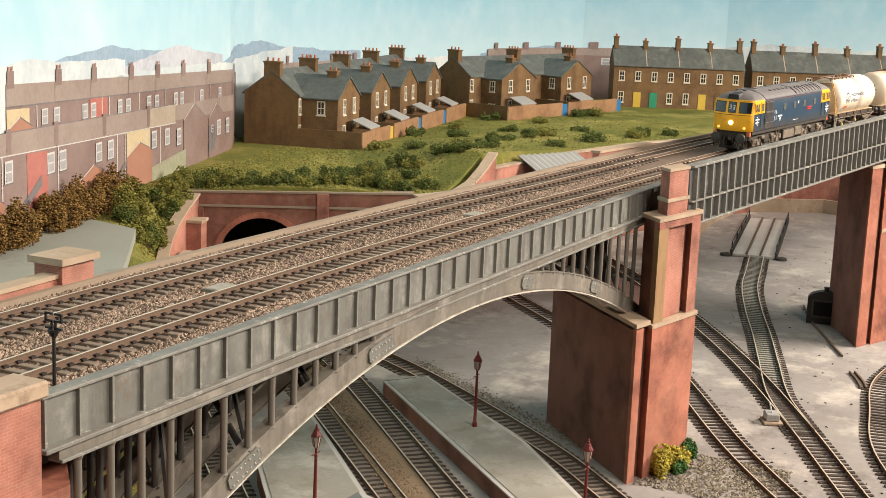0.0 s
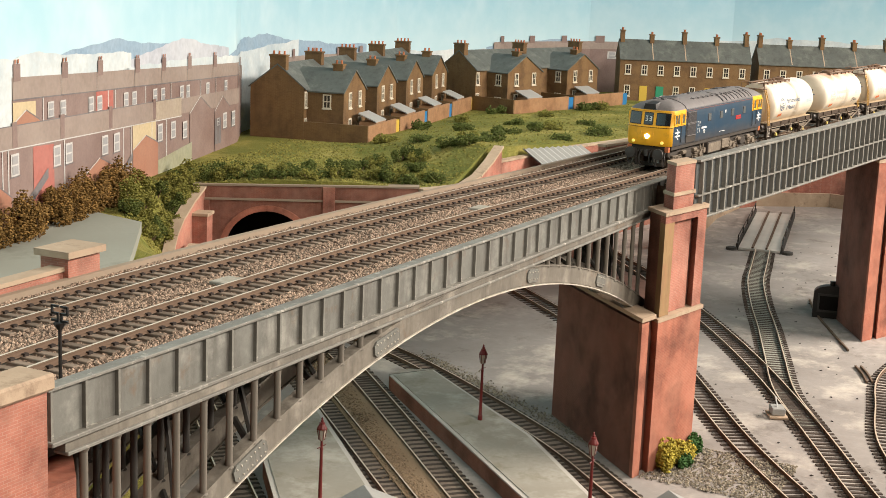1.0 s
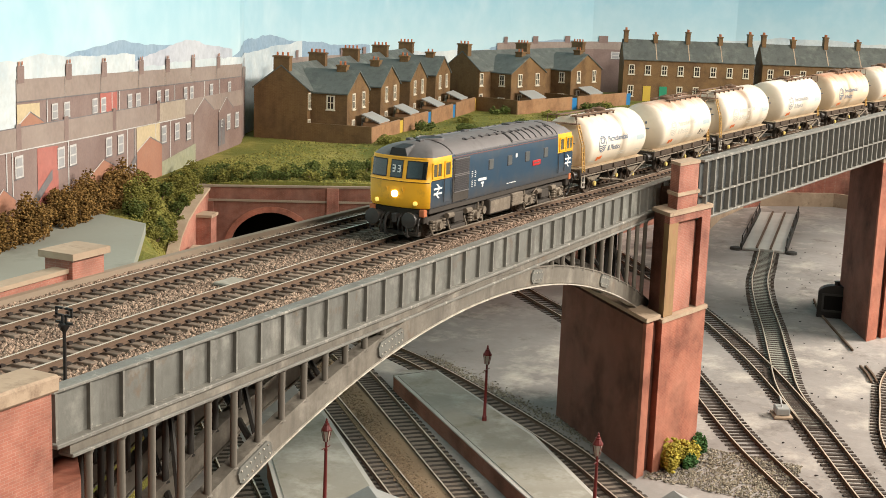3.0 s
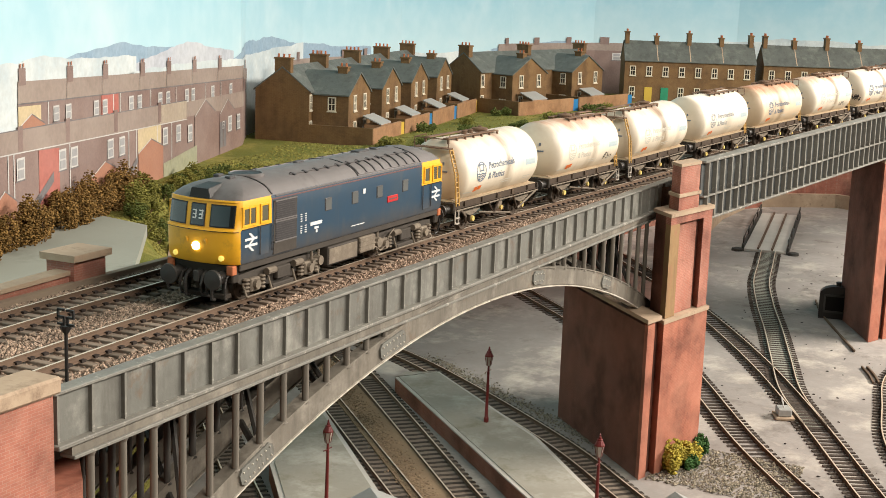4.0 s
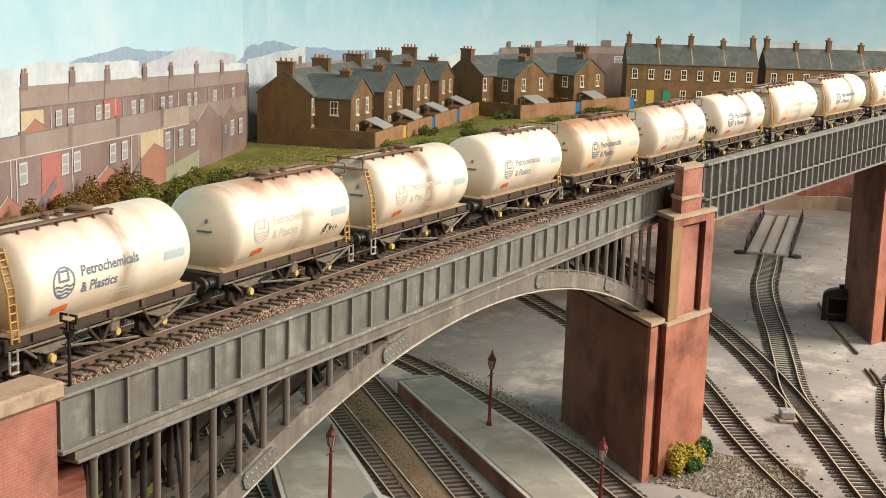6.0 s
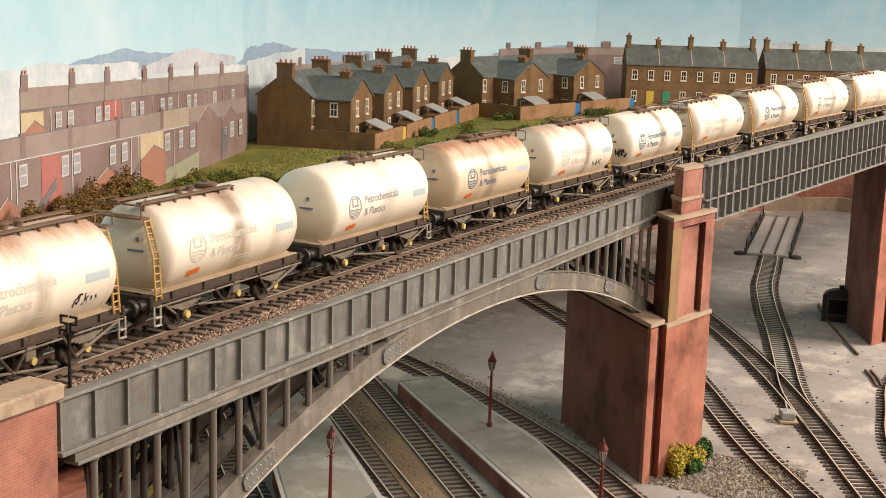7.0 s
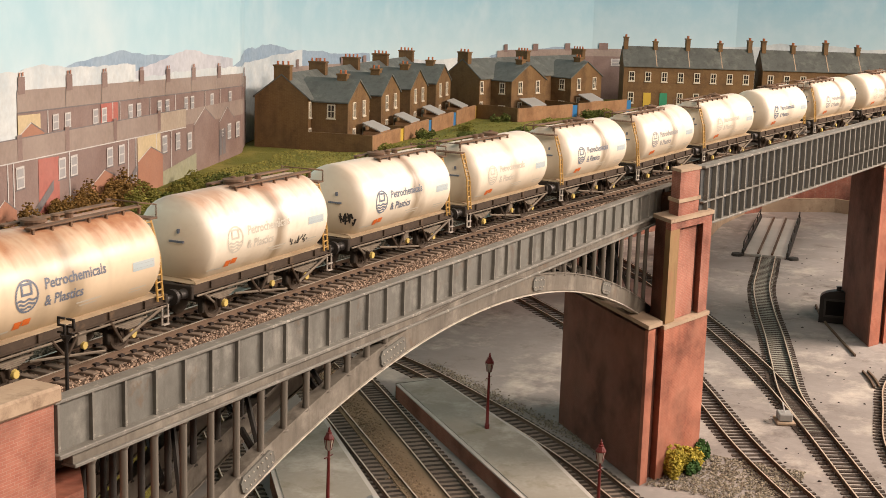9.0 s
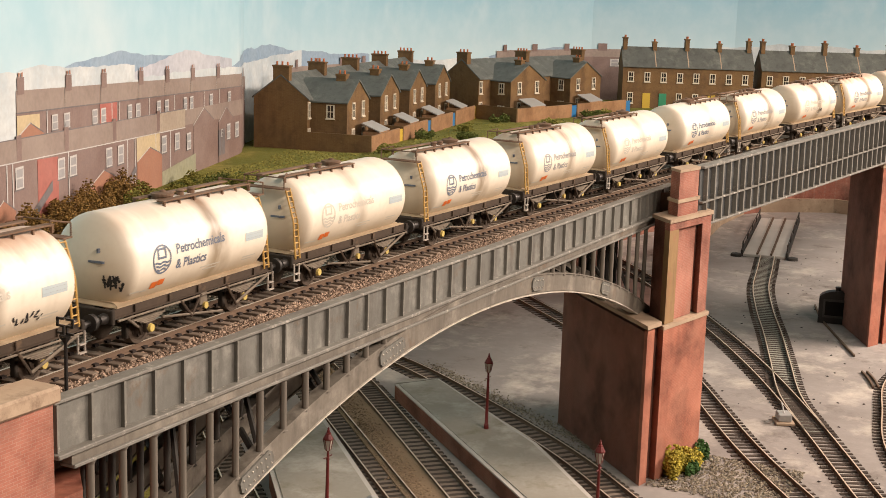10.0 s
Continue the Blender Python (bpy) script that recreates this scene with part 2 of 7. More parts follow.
def slab(bm, poly, y0, y1):
    """A plate whose outline (x, z) stands upright between y0 and y1."""
    a = [bm.verts.new((x, y0, z)) for x, z in poly]
    b = [bm.verts.new((x, y1, z)) for x, z in poly]
    n = len(poly)
    bm.faces.new(a)
    bm.faces.new(b[::-1])
    for i in range(n):
        bm.faces.new((a[i], b[i], b[(i + 1) % n], a[(i + 1) % n]))


def tube(bm, p, q, r, r2=None, n=8):
    p, q = Vector(p), Vector(q)
    r2 = r if r2 is None else r2
    d = (q - p).normalized()
    s = d.orthogonal().normalized()
    t = d.cross(s)
    a, b = [], []
    for i in range(n):
        w = s * math.cos(math.tau * i / n) + t * math.sin(math.tau * i / n)
        a.append(bm.verts.new(p + w * r))
        b.append(bm.verts.new(q + w * r2))
    bm.faces.new(a[::-1])
    bm.faces.new(b)
    for i in range(n):
        bm.faces.new((a[i], a[(i + 1) % n], b[(i + 1) % n], b[i]))


def lathe(bm, prof, x=0, y=0, n=12, axis="z"):
    """Turned shape; prof: rows of (radius, height)."""
    rings = []
    for r, h in prof:
        ring = []
        for i in range(n):
            a = math.tau * i / n
            c, s = r * math.cos(a), r * math.sin(a)
            ring.append(bm.verts.new((x + c, y + s, h) if axis == "z" else (h, y + c, x + s)))
        rings.append(ring)
    for a, b in zip(rings, rings[1:]):
        for i in range(n):
            bm.faces.new((a[i], a[(i + 1) % n], b[(i + 1) % n], b[i]))
    bm.faces.new(rings[0][::-1])
    bm.faces.new(rings[-1])


def sweep(bm, pts, prof, faces=None):
    """Sweep a closed profile of (across, up) along points (x, y, z, tangent angle)."""
    rings = []
    for x, y, z, a in pts:
        c, s = math.cos(a), math.sin(a)
        rings.append([bm.verts.new((x - s * u, y + c * u, z + w)) for u, w in prof])
    n = len(prof)
    for a, b in zip(rings, rings[1:]):
        for i in range(n):
            bm.faces.new((a[i], b[i], b[(i + 1) % n], a[(i + 1) % n]))
    bm.faces.new(rings[0])
    bm.faces.new(rings[-1][::-1])


def mesh_of(name, bm, *mats, smooth=False):
    bmesh.ops.recalc_face_normals(bm, faces=bm.faces[:])
    for v in bm.verts:
        v.co *= MM
    me = bpy.data.meshes.new(name)
    bm.to_mesh(me)
    bm.free()
    for m in mats:
        me.materials.append(m)
    if smooth:
        me.shade_smooth()
        me.set_sharp_from_angle(angle=radians(38))
    return me


def part(name, bm, material, parent=None, label="", smooth=False):
    ob = new(name, mesh_of(name, bm, material, smooth=smooth))
    if parent is not None:
        ob.parent = parent
    return tagged(ob, label) if label else ob


def solid(name, bm, material, label, category, kind="", group="", smooth=False):
    return tagged(part(name, bm, material, None, "", smooth), label, category, group, kind)


def thing(name, label, category, group="", x=0.0, y=0.0, z=0.0, rz=0.0, kind=""):
    ob = new(name)
    ob.empty_display_size = 0.01
    ob.matrix_world = pose(x * MM, y * MM, z * MM, 0, 0, rz)
    return tagged(ob, label, category, group, kind)


def clumps(n, where, rmin, rmax, rng, squash=0.8):
    """Vertices and faces of many small uneven lumps; where() gives a centre in millimetres."""
    base = np.array([(1, 0, 0), (-1, 0, 0), (0, 1, 0), (0, -1, 0), (0, 0, 1), (0, 0, -1)], float)
    tri = np.array([(0, 2, 4), (2, 1, 4), (1, 3, 4), (3, 0, 4), (2, 0, 5), (1, 2, 5), (3, 1, 5), (0, 3, 5)])
    vs, fs = [], []
    for i in range(n):
        c = np.array(where())
        b = base * rng.uniform(0.6, 1.3, (6, 1)) + rng.uniform(-0.25, 0.25, (6, 3))
        b[:, 2] *= squash
        a = rng.uniform(0, 6.28)
        rot = np.array([[math.cos(a), -math.sin(a), 0], [math.sin(a), math.cos(a), 0], [0, 0, 1]])
        vs.append((b * rng.uniform(rmin, rmax)) @ rot.T + c)
        fs.append(tri + 6 * i)
    return np.concatenate(vs) * MM, np.concatenate(fs)


def lump_mesh(name, n, where, rmin, rmax, material, seed, squash=0.8, parent=None):
    v, f = clumps(n, where, rmin, rmax, np.random.RandomState(seed), squash)
    me = bpy.data.meshes.new(name)
    me.from_pydata(v.tolist(), [], f.tolist())
    me.materials.append(material)
    ob = new(name, me)
    if parent is not None:
        ob.parent = parent
    return ob


# ---- the line over the viaduct ----
def line_y(x):
    if x > 1150:
        return line_y(1150) - 2 * K * (1150 - XM) * (x - 1150)
    if x < -420:
        return line_y(-420) - 2 * K * (-420 - XM) * (x + 420)
    return -K * (x - XM) ** 2


def line_a(x):
    return math.atan(-2 * K * (min(max(x, -420), 1150) - XM))


def line_z(x):
    d = x - 450
    return RAIL + (0 if d < -40 else 0.02 * (d + 40) ** 2 / 160 if d < 40 else 0.02 * d)


def on_line(x, off=0.0, up=0.0):
    a = line_a(x)
    return x - math.sin(a) * off, line_y(x) + math.cos(a) * off, line_z(x) + up


def span(x0, x1, step, off=0.0, up=0.0):
    n = max(1, round((x1 - x0) / step))
    return [(*on_line(x0 + (x1 - x0) * i / n, off, up), line_a(x0 + (x1 - x0) * i / n)) for i in range(n + 1)]


# ---- room and ground ----
def build_room():
    bm = bmesh.new()
    box(bm, -3000, 4200, -3000, 3000, -1010, -1000)
    solid("floor", bm, ROOMFLOOR, "unseen dark brown room floor that cuts bounced light", "floor", "structure")
    bm = bmesh.new()
    box(bm, -3000, 4200, -3000, 3000, 1800, 1820)
    solid("ceiling", bm, ROOMWALL, "unseen plain room ceiling, dark to cut bounced light", "ceiling", "structure")
    for nm, b in (("wall_west", (-3020, -3000, -3020, 3020)), ("wall_east", (4200, 4220, -3020, 3020)),
                  ("wall_south", (-3000, 4200, -3020, -3000)), ("wall_north", (-3000, 4200, 3000, 3020))):
        bm = bmesh.new()
        box(bm, b[0], b[1], b[2], b[3], -1000, 1800)
        solid(nm, bm, ROOMWALL, "unseen plain room wall, dark to cut bounced light", "wall", "structure")
    bm = bmesh.new()
    box(bm, -1300, 3300, -420, 1250, -30, -4)
    solid("baseboard_table", bm, BOARD, "wooden baseboard that carries the layout", "table", "structure")
    # yard sheet with gentle unevenness
    bm = bmesh.new()
    nx, ny = 116, 42
    grid = [[bm.verts.new((-1300 + 4600 * i / nx, -420 + 1670 * j / ny, 0)) for i in range(nx + 1)] for j in range(ny + 1)]
    for j in range(ny):
        for i in range(nx):
            bm.faces.new((grid[j][i], grid[j][i + 1], grid[j + 1][i + 1], grid[j + 1][i]))
    for v in bm.verts:
        v.co.z = 0.7 * noise.noise(Vector((v.co.x / 60, v.co.y / 60, 0)))
    solid("ground", bm, CONCRETE, "grey plaster yard surface, stained and dusty", "ground", "structure", smooth=True)


build_room()


# ---- railway track ----
def rail_profile(h=2.6):
    return [(-0.9, -h), (-0.9, -h + 0.4), (-0.25, -h + 0.6), (-0.25, -0.8), (-0.5, -0.6), (-0.5, 0), (0.5, 0), (0.5, -0.6), (0.25, -0.8), (0.25, -h + 0.6), (0.9, -h + 0.4), (0.9, -h)]


def rail_part(pts, parent, h=2.6):
    bm = bmesh.new()
    sweep(bm, pts, rail_profile(h))
    me = mesh_of("rail", bm, RAILSIDE, RAILTOP)
    for p in me.polygons:
        if p.normal.z > 0.7 and p.center.z > (pts[0][2] - 0.35) * MM - 0.004 and p.area > 0 and all(me.vertices[v].co.z * 1000 > min(q[2] for q in pts) - 0.2 for v in p.vertices):
            p.material_index = 1
    ob = new("rail", me)
    ob.parent = parent
    return ob


def sleeper_mesh(length=30.0, width=3.3, m=SLEEPER):
    bm = bmesh.new()
    box(bm, -width / 2, width / 2, -length / 2, length / 2, -1.6, 0, 0.25)
    me = mesh_of("sleeper", bm, m)
    bm = bmesh.new()
    for s in (-8.25, 8.25):
        for d in (-1, 1):
            box(bm, -1.1, 1.1, s + d * 1.0 - 0.75, s + d * 1.0 + 0.75, 0, 0.95)
    return me, mesh_of("rail_chair", bm, CHAIR)


SLEEPER_ME, CHAIR_ME = sleeper_mesh()
DARK_SLEEPER_ME = sleeper_mesh(30.0, 3.3, YARD_SLEEPER)[0]


def lay_track(label, stations, sleeper_x, down, chairs=True):
    """stations(off) gives swept points of one rail; sleeper_x rows of (x, y, z, angle)."""
    tr = thing("railway_track", label, "railway track", "railway tracks", kind="structure")
    for off in (-8.25, 8.25):
        rail_part(stations(off), tr)
    for k, (x, y, z, a) in enumerate(sleeper_x):
        sl = new("sleeper", SLEEPER_ME if chairs else DARK_SLEEPER_ME)
        sl.parent = tr
        sl.matrix_local = pose(x * MM, y * MM, (z + down) * MM, 0, 0, math.degrees(a) + 1.6 * math.sin(k * 12.9))
        if chairs:
            ch = new("rail_chair", CHAIR_ME)
            ch.parent = sl
    return tr


X0, X1 = -1150, 2900
for off, words in ((0.0, "near running line of the viaduct, bright rails on ballasted sleepers"), (45.9, "far running line of the viaduct, bright rails on ballasted sleepers")):
    pts = [(*on_line(-190 + 6.9 * i, off), line_a(-190 + 6.9 * i)) for i in range(118)]
    lay_track(words, lambda o, off=off: span(X0, X1, 18, off + o), pts, -2.6)


# ---- viaduct ----
GY = -43.5   # near face of the main girder
RIB0, RIB = -101.8, 15.48
ARCH_X, ARCH_R, ARCH_Z = 175.0, 615.0, 155.5


def soffit(x):
    return ARCH_Z - ARCH_R + math.sqrt(ARCH_R ** 2 - (x - ARCH_X) ** 2)


def near_edge(x):
    """How far the ballast reaches to the near girder, across the line."""
    y = -38.5 if x < -119 else GY + 2.4 if x < 470 else -70 + (x - 452) * -57 / 410 + 2.6
    return min(-20.0, (y - line_y(x)) / math.cos(line_a(x)))


def build_deck():
    deck = thing("viaduct_deck", "ballasted deck of the railway viaduct between grey girders", "bridge deck", kind="structure")
    bm = bmesh.new()
    # ballast bed: cross section swept along the line
    rings = []
    for x, y, z, a in span(X0, X1, 20):
        e = near_edge(x)
        c, s = math.cos(a), math.sin(a)
        prof = [(e, -14), (e, -0.4), (min(-24, e + 14), -3.0), (-16, -3.7), (16, -3.7), (23, -3.4), (30, -3.7), (62, -3.7), (68, -4.5), (70, -14)]
        rings.append([bm.verts.new((x - s * u, y + c * u, z + w)) for u, w in prof])
    for p, q in zip(rings, rings[1:]):
        for i in range(10):
            bm.faces.new((p[i], q[i], q[(i + 1) % 10], p[(i + 1) % 10]))
    bed = part("ballast_bed", bm, BALLAST_BED, deck)
    bm = bmesh.new()
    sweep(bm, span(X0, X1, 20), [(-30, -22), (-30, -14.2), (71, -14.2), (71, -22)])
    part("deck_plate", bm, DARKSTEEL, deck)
    bm = bmesh.new()
    sweep(bm, span(-130, X1, 20), [(69, -22), (69, -1.5), (72.5, -1.5), (72.5, -22)])
    part("far_edge_beam", bm, DUSTY, deck, "weathered edge beam")
    rng = np.random.RandomState(3)

    def top(u):
        if u < -24:
            return -3.0 + (-24 - u) * 0.16
        return -3.3

    def place(lo, hi):
        def f():
            while True:
                x = lo + (hi - lo) * rng.rand() ** 1.25
                u = rng.uniform(near_edge(x) + 0.4, 67)
                inside = abs(u) < 15.4 or abs(u - 45.9) < 15.4
                if inside and rng.rand() < 0.55:
                    continue
                if min(abs(abs(u) - 8.25), abs(abs(u - 45.9) - 8.25)) < 1.6:
                    continue
                p = on_line(x, u, top(u) + (0.1 if not inside else -0.35))
                return p
        return f
    st = lump_mesh("ballast_stones", 42000, place(-175, 560), 0.42, 0.95, BALLAST, 5, 0.8, deck)
    tagged(st, "loose grey-brown ballast stones", kind="stuff")


build_deck()


def girder_one():
    g = thing("plate_girder", "grey-green riveted plate girder with upright stiffeners, weathered", "girder", "viaduct girders", kind="structure")
    bm = bmesh.new()
    box(bm, -118, 479, GY, GY + 2.0, 167.5, 183)
    part("web_plate", bm, GIRDER, g)
    bm = bmesh.new()
    box(bm, -118.5, 479, GY - 1.6, GY + 4.2, 183, 184.2, 0.3)
    part("top_flange", bm, FLANGE, g, "pale worn top flange")
    bm = bmesh.new()
    box(bm, -119, 470, GY - 3.4, GY + 3, 166.0, 167.5, 0.3)
    part("bottom_flange", bm, FLANGE, g, "pale worn bottom flange")
    bm = bmesh.new()
    box(bm, -112, 465, GY - 2.0, GY + 2, 162.6, 166.0)
    part("lower_plate", bm, ARCHPAINT, g)
    bm = bmesh.new()
    box(bm, -112, 465, GY - 3.2, GY + 3, 161.4, 162.6, 0.25)
    part("lower_flange", bm, FLANGE, g)
    bm = bmesh.new()
    box(bm, -0.3, 0.3, -1.2, 0, 167.5, 183)
    box(bm, -0.3, 0.75, -1.5, -1.2, 167.5, 183)
    me = mesh_of("stiffener", bm, FLANGE)
    for i in range(-1, 38):
        o = new("stiffener", me)
        o.parent = g
        o.location = ((RIB0 + i * RIB) * MM, (GY - 0.003) * MM, 0)
    return g


girder_one()


def arch_rib(y, near):
    a = thing("arch_rib", "segmental iron arch rib with upright struts under the girder", "arch", "iron arch ribs", kind="structure")
    sh = (y - GY) * 0.98
    x0, x1 = -118.0, 440.0
    n = 40
    xs = [x0 + (x1 - x0) * i / n for i in range(n + 1)]
    low = [(x + sh, soffit(x)) for x in xs]
    up = [(x + sh, soffit(x) + 9.5) for x in xs]
    bm = bmesh.new()
    slab(bm, low + up[::-1], y - 0.8, y + 0.8)
    part("arch_web", bm, ARCHPAINT, a)
    for nm, ring, d, m in (("arch_lower_flange", low, -1.0, WORN if near else ARCHPAINT), ("arch_upper_flange", up, 0.0, ARCHPAINT)):
        bm = bmesh.new()
        slab(bm, [(x, z + d) for x, z in ring] + [(x, z + d + 0.7) for x, z in ring[::-1]], y - 1.3, y + 4.5)
        part(nm, bm, m, a, "chipped pale arch edge" if (near and d) else "")
    bm = bmesh.new()
    lathe(bm, [(1.9, 0), (1.35, 0.02), (1.35, 0.98), (1.9, 1)], 0, 0, 12)
    # Struts behind the near rib repeat it in dark steel that carries their shade.
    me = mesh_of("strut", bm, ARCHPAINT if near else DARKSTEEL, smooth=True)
    for i in range(-1, 36):
        x = RIB0 + 0.0 + i * RIB
        if x > 436 or x < -114:
            continue
        z0 = soffit(x) + 9.0
        if 161 - z0 < 3:
            continue
        o = new("strut", me)
        o.parent = a
        o.matrix_local = Matrix.Translation(((x + sh) * MM, y * MM, z0 * MM)) @ Matrix.Diagonal((1, 1, (161.4 - z0) * 1000 * MM, 1))
    if near:
        # riveted joint plates on the face of the rib
        for cx, rows in ((-14, 7), (88, 7), (246, 4), (350, 4)):
            dz = (soffit(cx + 6) - soffit(cx - 6)) / 12
            ang = math.atan(dz)
            zc = soffit(cx) + 4.7
            bm = bmesh.new()
            hw = 11 if rows == 7 else 7.5
            prof = [(-hw + 2, -3.6), (hw - 2, -3.6), (hw, -1.8), (hw, 1.8), (hw - 2, 3.6), (-hw + 2, 3.6), (-hw, 1.8), (-hw, -1.8)]
            slab(bm, prof, -0.9, 0)
            pl = part("joint_plate", bm, GIRDER, a, "grey riveted joint plate")
            pl.matrix_local = Matrix.Translation((cx * MM, (y - 0.8) * MM, zc * MM)) @ pose(0, 0, 0, 0, -math.degrees(ang), 0)
            bm = bmesh.new()
            for r in range(rows):
                for s in (-1, 1):
                    lathe(bm, [(0.45, 0), (0.4, 0.3), (0.15, 0.45)], 0, 0, 6)
                    vs = bm.verts[-18:] if False else list(bm.verts)[-18:]
                    u = -hw + 2.2 + (2 * hw - 4.4) * r / (rows - 1)
                    bmesh.ops.transform(bm, matrix=Matrix.Translation((u, -0.9, s * 1.9)) @ Matrix.Rotation(radians(90), 4, "X"), verts=vs)
            rv = part("rivets", bm, WORN, pl, "pale rivet heads")
    return a


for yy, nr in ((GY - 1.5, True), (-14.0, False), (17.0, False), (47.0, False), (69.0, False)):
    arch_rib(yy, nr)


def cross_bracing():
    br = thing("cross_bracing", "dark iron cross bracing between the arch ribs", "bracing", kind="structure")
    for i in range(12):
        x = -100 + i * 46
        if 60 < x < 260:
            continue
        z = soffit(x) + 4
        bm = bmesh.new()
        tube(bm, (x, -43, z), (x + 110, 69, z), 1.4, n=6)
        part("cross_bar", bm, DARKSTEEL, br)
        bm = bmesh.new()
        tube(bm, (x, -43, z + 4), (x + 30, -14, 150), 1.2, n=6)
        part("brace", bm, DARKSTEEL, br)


cross_bracing()

# main pier: skewed shaft, front pilasters, ledges, recessed upper panel
PF = Vector((390, -60))      # front corner at the arch side
PU = Vector((0.984, -0.18)).normalized()   # along the front
PV = Vector((0.70, 0.714)).normalized()    # along the skewed flank


def plan(u, v):
    p = PF + PU * u + PV * v
    return (p.x, p.y)


def block(bm, u0, u1, v0, v1, z0, z1):
    prism(bm, [plan(u0, v0), plan(u1, v0), plan(u1, v1), plan(u0, v1)], z0, z1)


def ledge(bm, u0, u1, v0, v1, z0, z1, o):
    block(bm, u0 - o, u1 + o, v0 - o, v1 + o, z0, z1)


def main_pier(name, label, dx=0.0, dy=0.0, dz=0.0):
    p = thing(name, label, "pier", "viaduct piers", kind="structure")
    bm = bmesh.new()
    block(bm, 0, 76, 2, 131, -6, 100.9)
    part("shaft", bm, SHADED_BRICK, p, "grimy brick shaft with its shade put into a darker colour")
    bm = bmesh.new()
    block(bm, 0, 9, -2.5, 1.9, -6, 102)
    part("corner_pilaster", bm, RED_BRICK, p)
    bm = bmesh.new()
    block(bm, 17, 76, -6, 1.9, -6, 101)
    part("front_pilaster", bm, RED_BRICK, p)
    bm = bmesh.new()
    ledge(bm, 0, 14, -2.5, 136, 103.5, 106.2, 1.8)
    part("springing_ledge", bm, COPING, p, "pale stone ledge")
    bm = bmesh.new()
    ledge(bm, 17, 76, -6, 24, 101, 103.4, 1.3)
    part("front_ledge", bm, COPING, p, "pale stone ledge")
    bm = bmesh.new()
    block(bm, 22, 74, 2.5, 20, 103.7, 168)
    part("upper_shaft", bm, SHADED_BRICK, p)
    bm = bmesh.new()
    block(bm, 31, 57, -1.0, 2.45, 103.7, 163)
    part("recessed_panel", bm, PINK_BRICK, p, "recessed orange brick panel")
    for u0, u1, m in ((19, 31, OCHRE), (63, 75, PINK_BRICK)):
        bm = bmesh.new()
        block(bm, u0, u1, -4.5, 2.4, 103.7, 164.0)
        part("upper_pilaster", bm, m, p)
    bm = bmesh.new()
    block(bm, 19, 75, -4.5, 2.4, 164.02, 169)
    part("panel_head", bm, PINK_BRICK, p)
    bm = bmesh.new()
    ledge(bm, 19, 75, -4.5, 18, 169.02, 171.4, 1.3)
    part("cap_ledge", bm, COPING, p, "pale stone cap ledge")
    bm = bmesh.new()
    block(bm, 31, 58, -1, 12, 171.42, 180)
    part("parapet_base", bm, PINK_BRICK, p)
    bm = bmesh.new()
    block(bm, 30, 59.5, -2.2, 13, 180.02, 182.2)
    part("parapet_course", bm, COPING, p)
    bm = bmesh.new()
    block(bm, 31.5, 57.5, -0.8, 11, 182.22, 199.5)
    part("parapet_block", bm, PINK_BRICK, p)
    bm = bmesh.new()
    block(bm, 31, 58.2, -1.6, 12, 199.52, 201.4)
    part("parapet_cap", bm, COPING, p)
    p.location = (dx * MM, dy * MM, dz * MM)
    return p


main_pier("bridge_pier", "tall red brick skewed viaduct pier with ochre panel")


def far_pier():
    p = thing("bridge_pier", "tall red brick viaduct pier beside the yard", "pier", "viaduct piers", kind="structure")
    f = Vector((846, -118))
    pu, pv = Vector((0.93, -0.36)), Vector((0.89, 0.455))

    def q(u, v):
        r = f + pu * u + pv * v
        return (r.x, r.y)

    def blk(nm, m, u0, u1, v0, v1, z0, z1, lb=""):
        bm = bmesh.new()
        prism(bm, [q(u0, v0), q(u1, v0), q(u1, v1), q(u0, v1)], z0, z1)
        part(nm, bm, m, p, lb)
    blk("shaft", SHADED_BRICK, 0, 90, 2, 95, -6, 166, "grimy brick shaft with its shade put into a darker colour")
    blk("corner_pilaster", RED_BRICK, 0, 17, -3, 1.9, -6, 164)
    blk("front_pilaster", RED_BRICK, 23, 90, -5, 1.9, -6, 190)
    blk("springing_ledge", COPING, -1.5, 19, -4.5, 40, 164.1, 167.5, "pale stone ledge")
    blk("ledge", COPING, 23, 92, -7, 1.9, 105, 108)
    blk("cap_ledge", COPING, 22, 92, -7, 20, 190, 193)
    blk("parapet_block", PINK_BRICK, 30, 80, -3, 12, 193, 216)


far_pier()


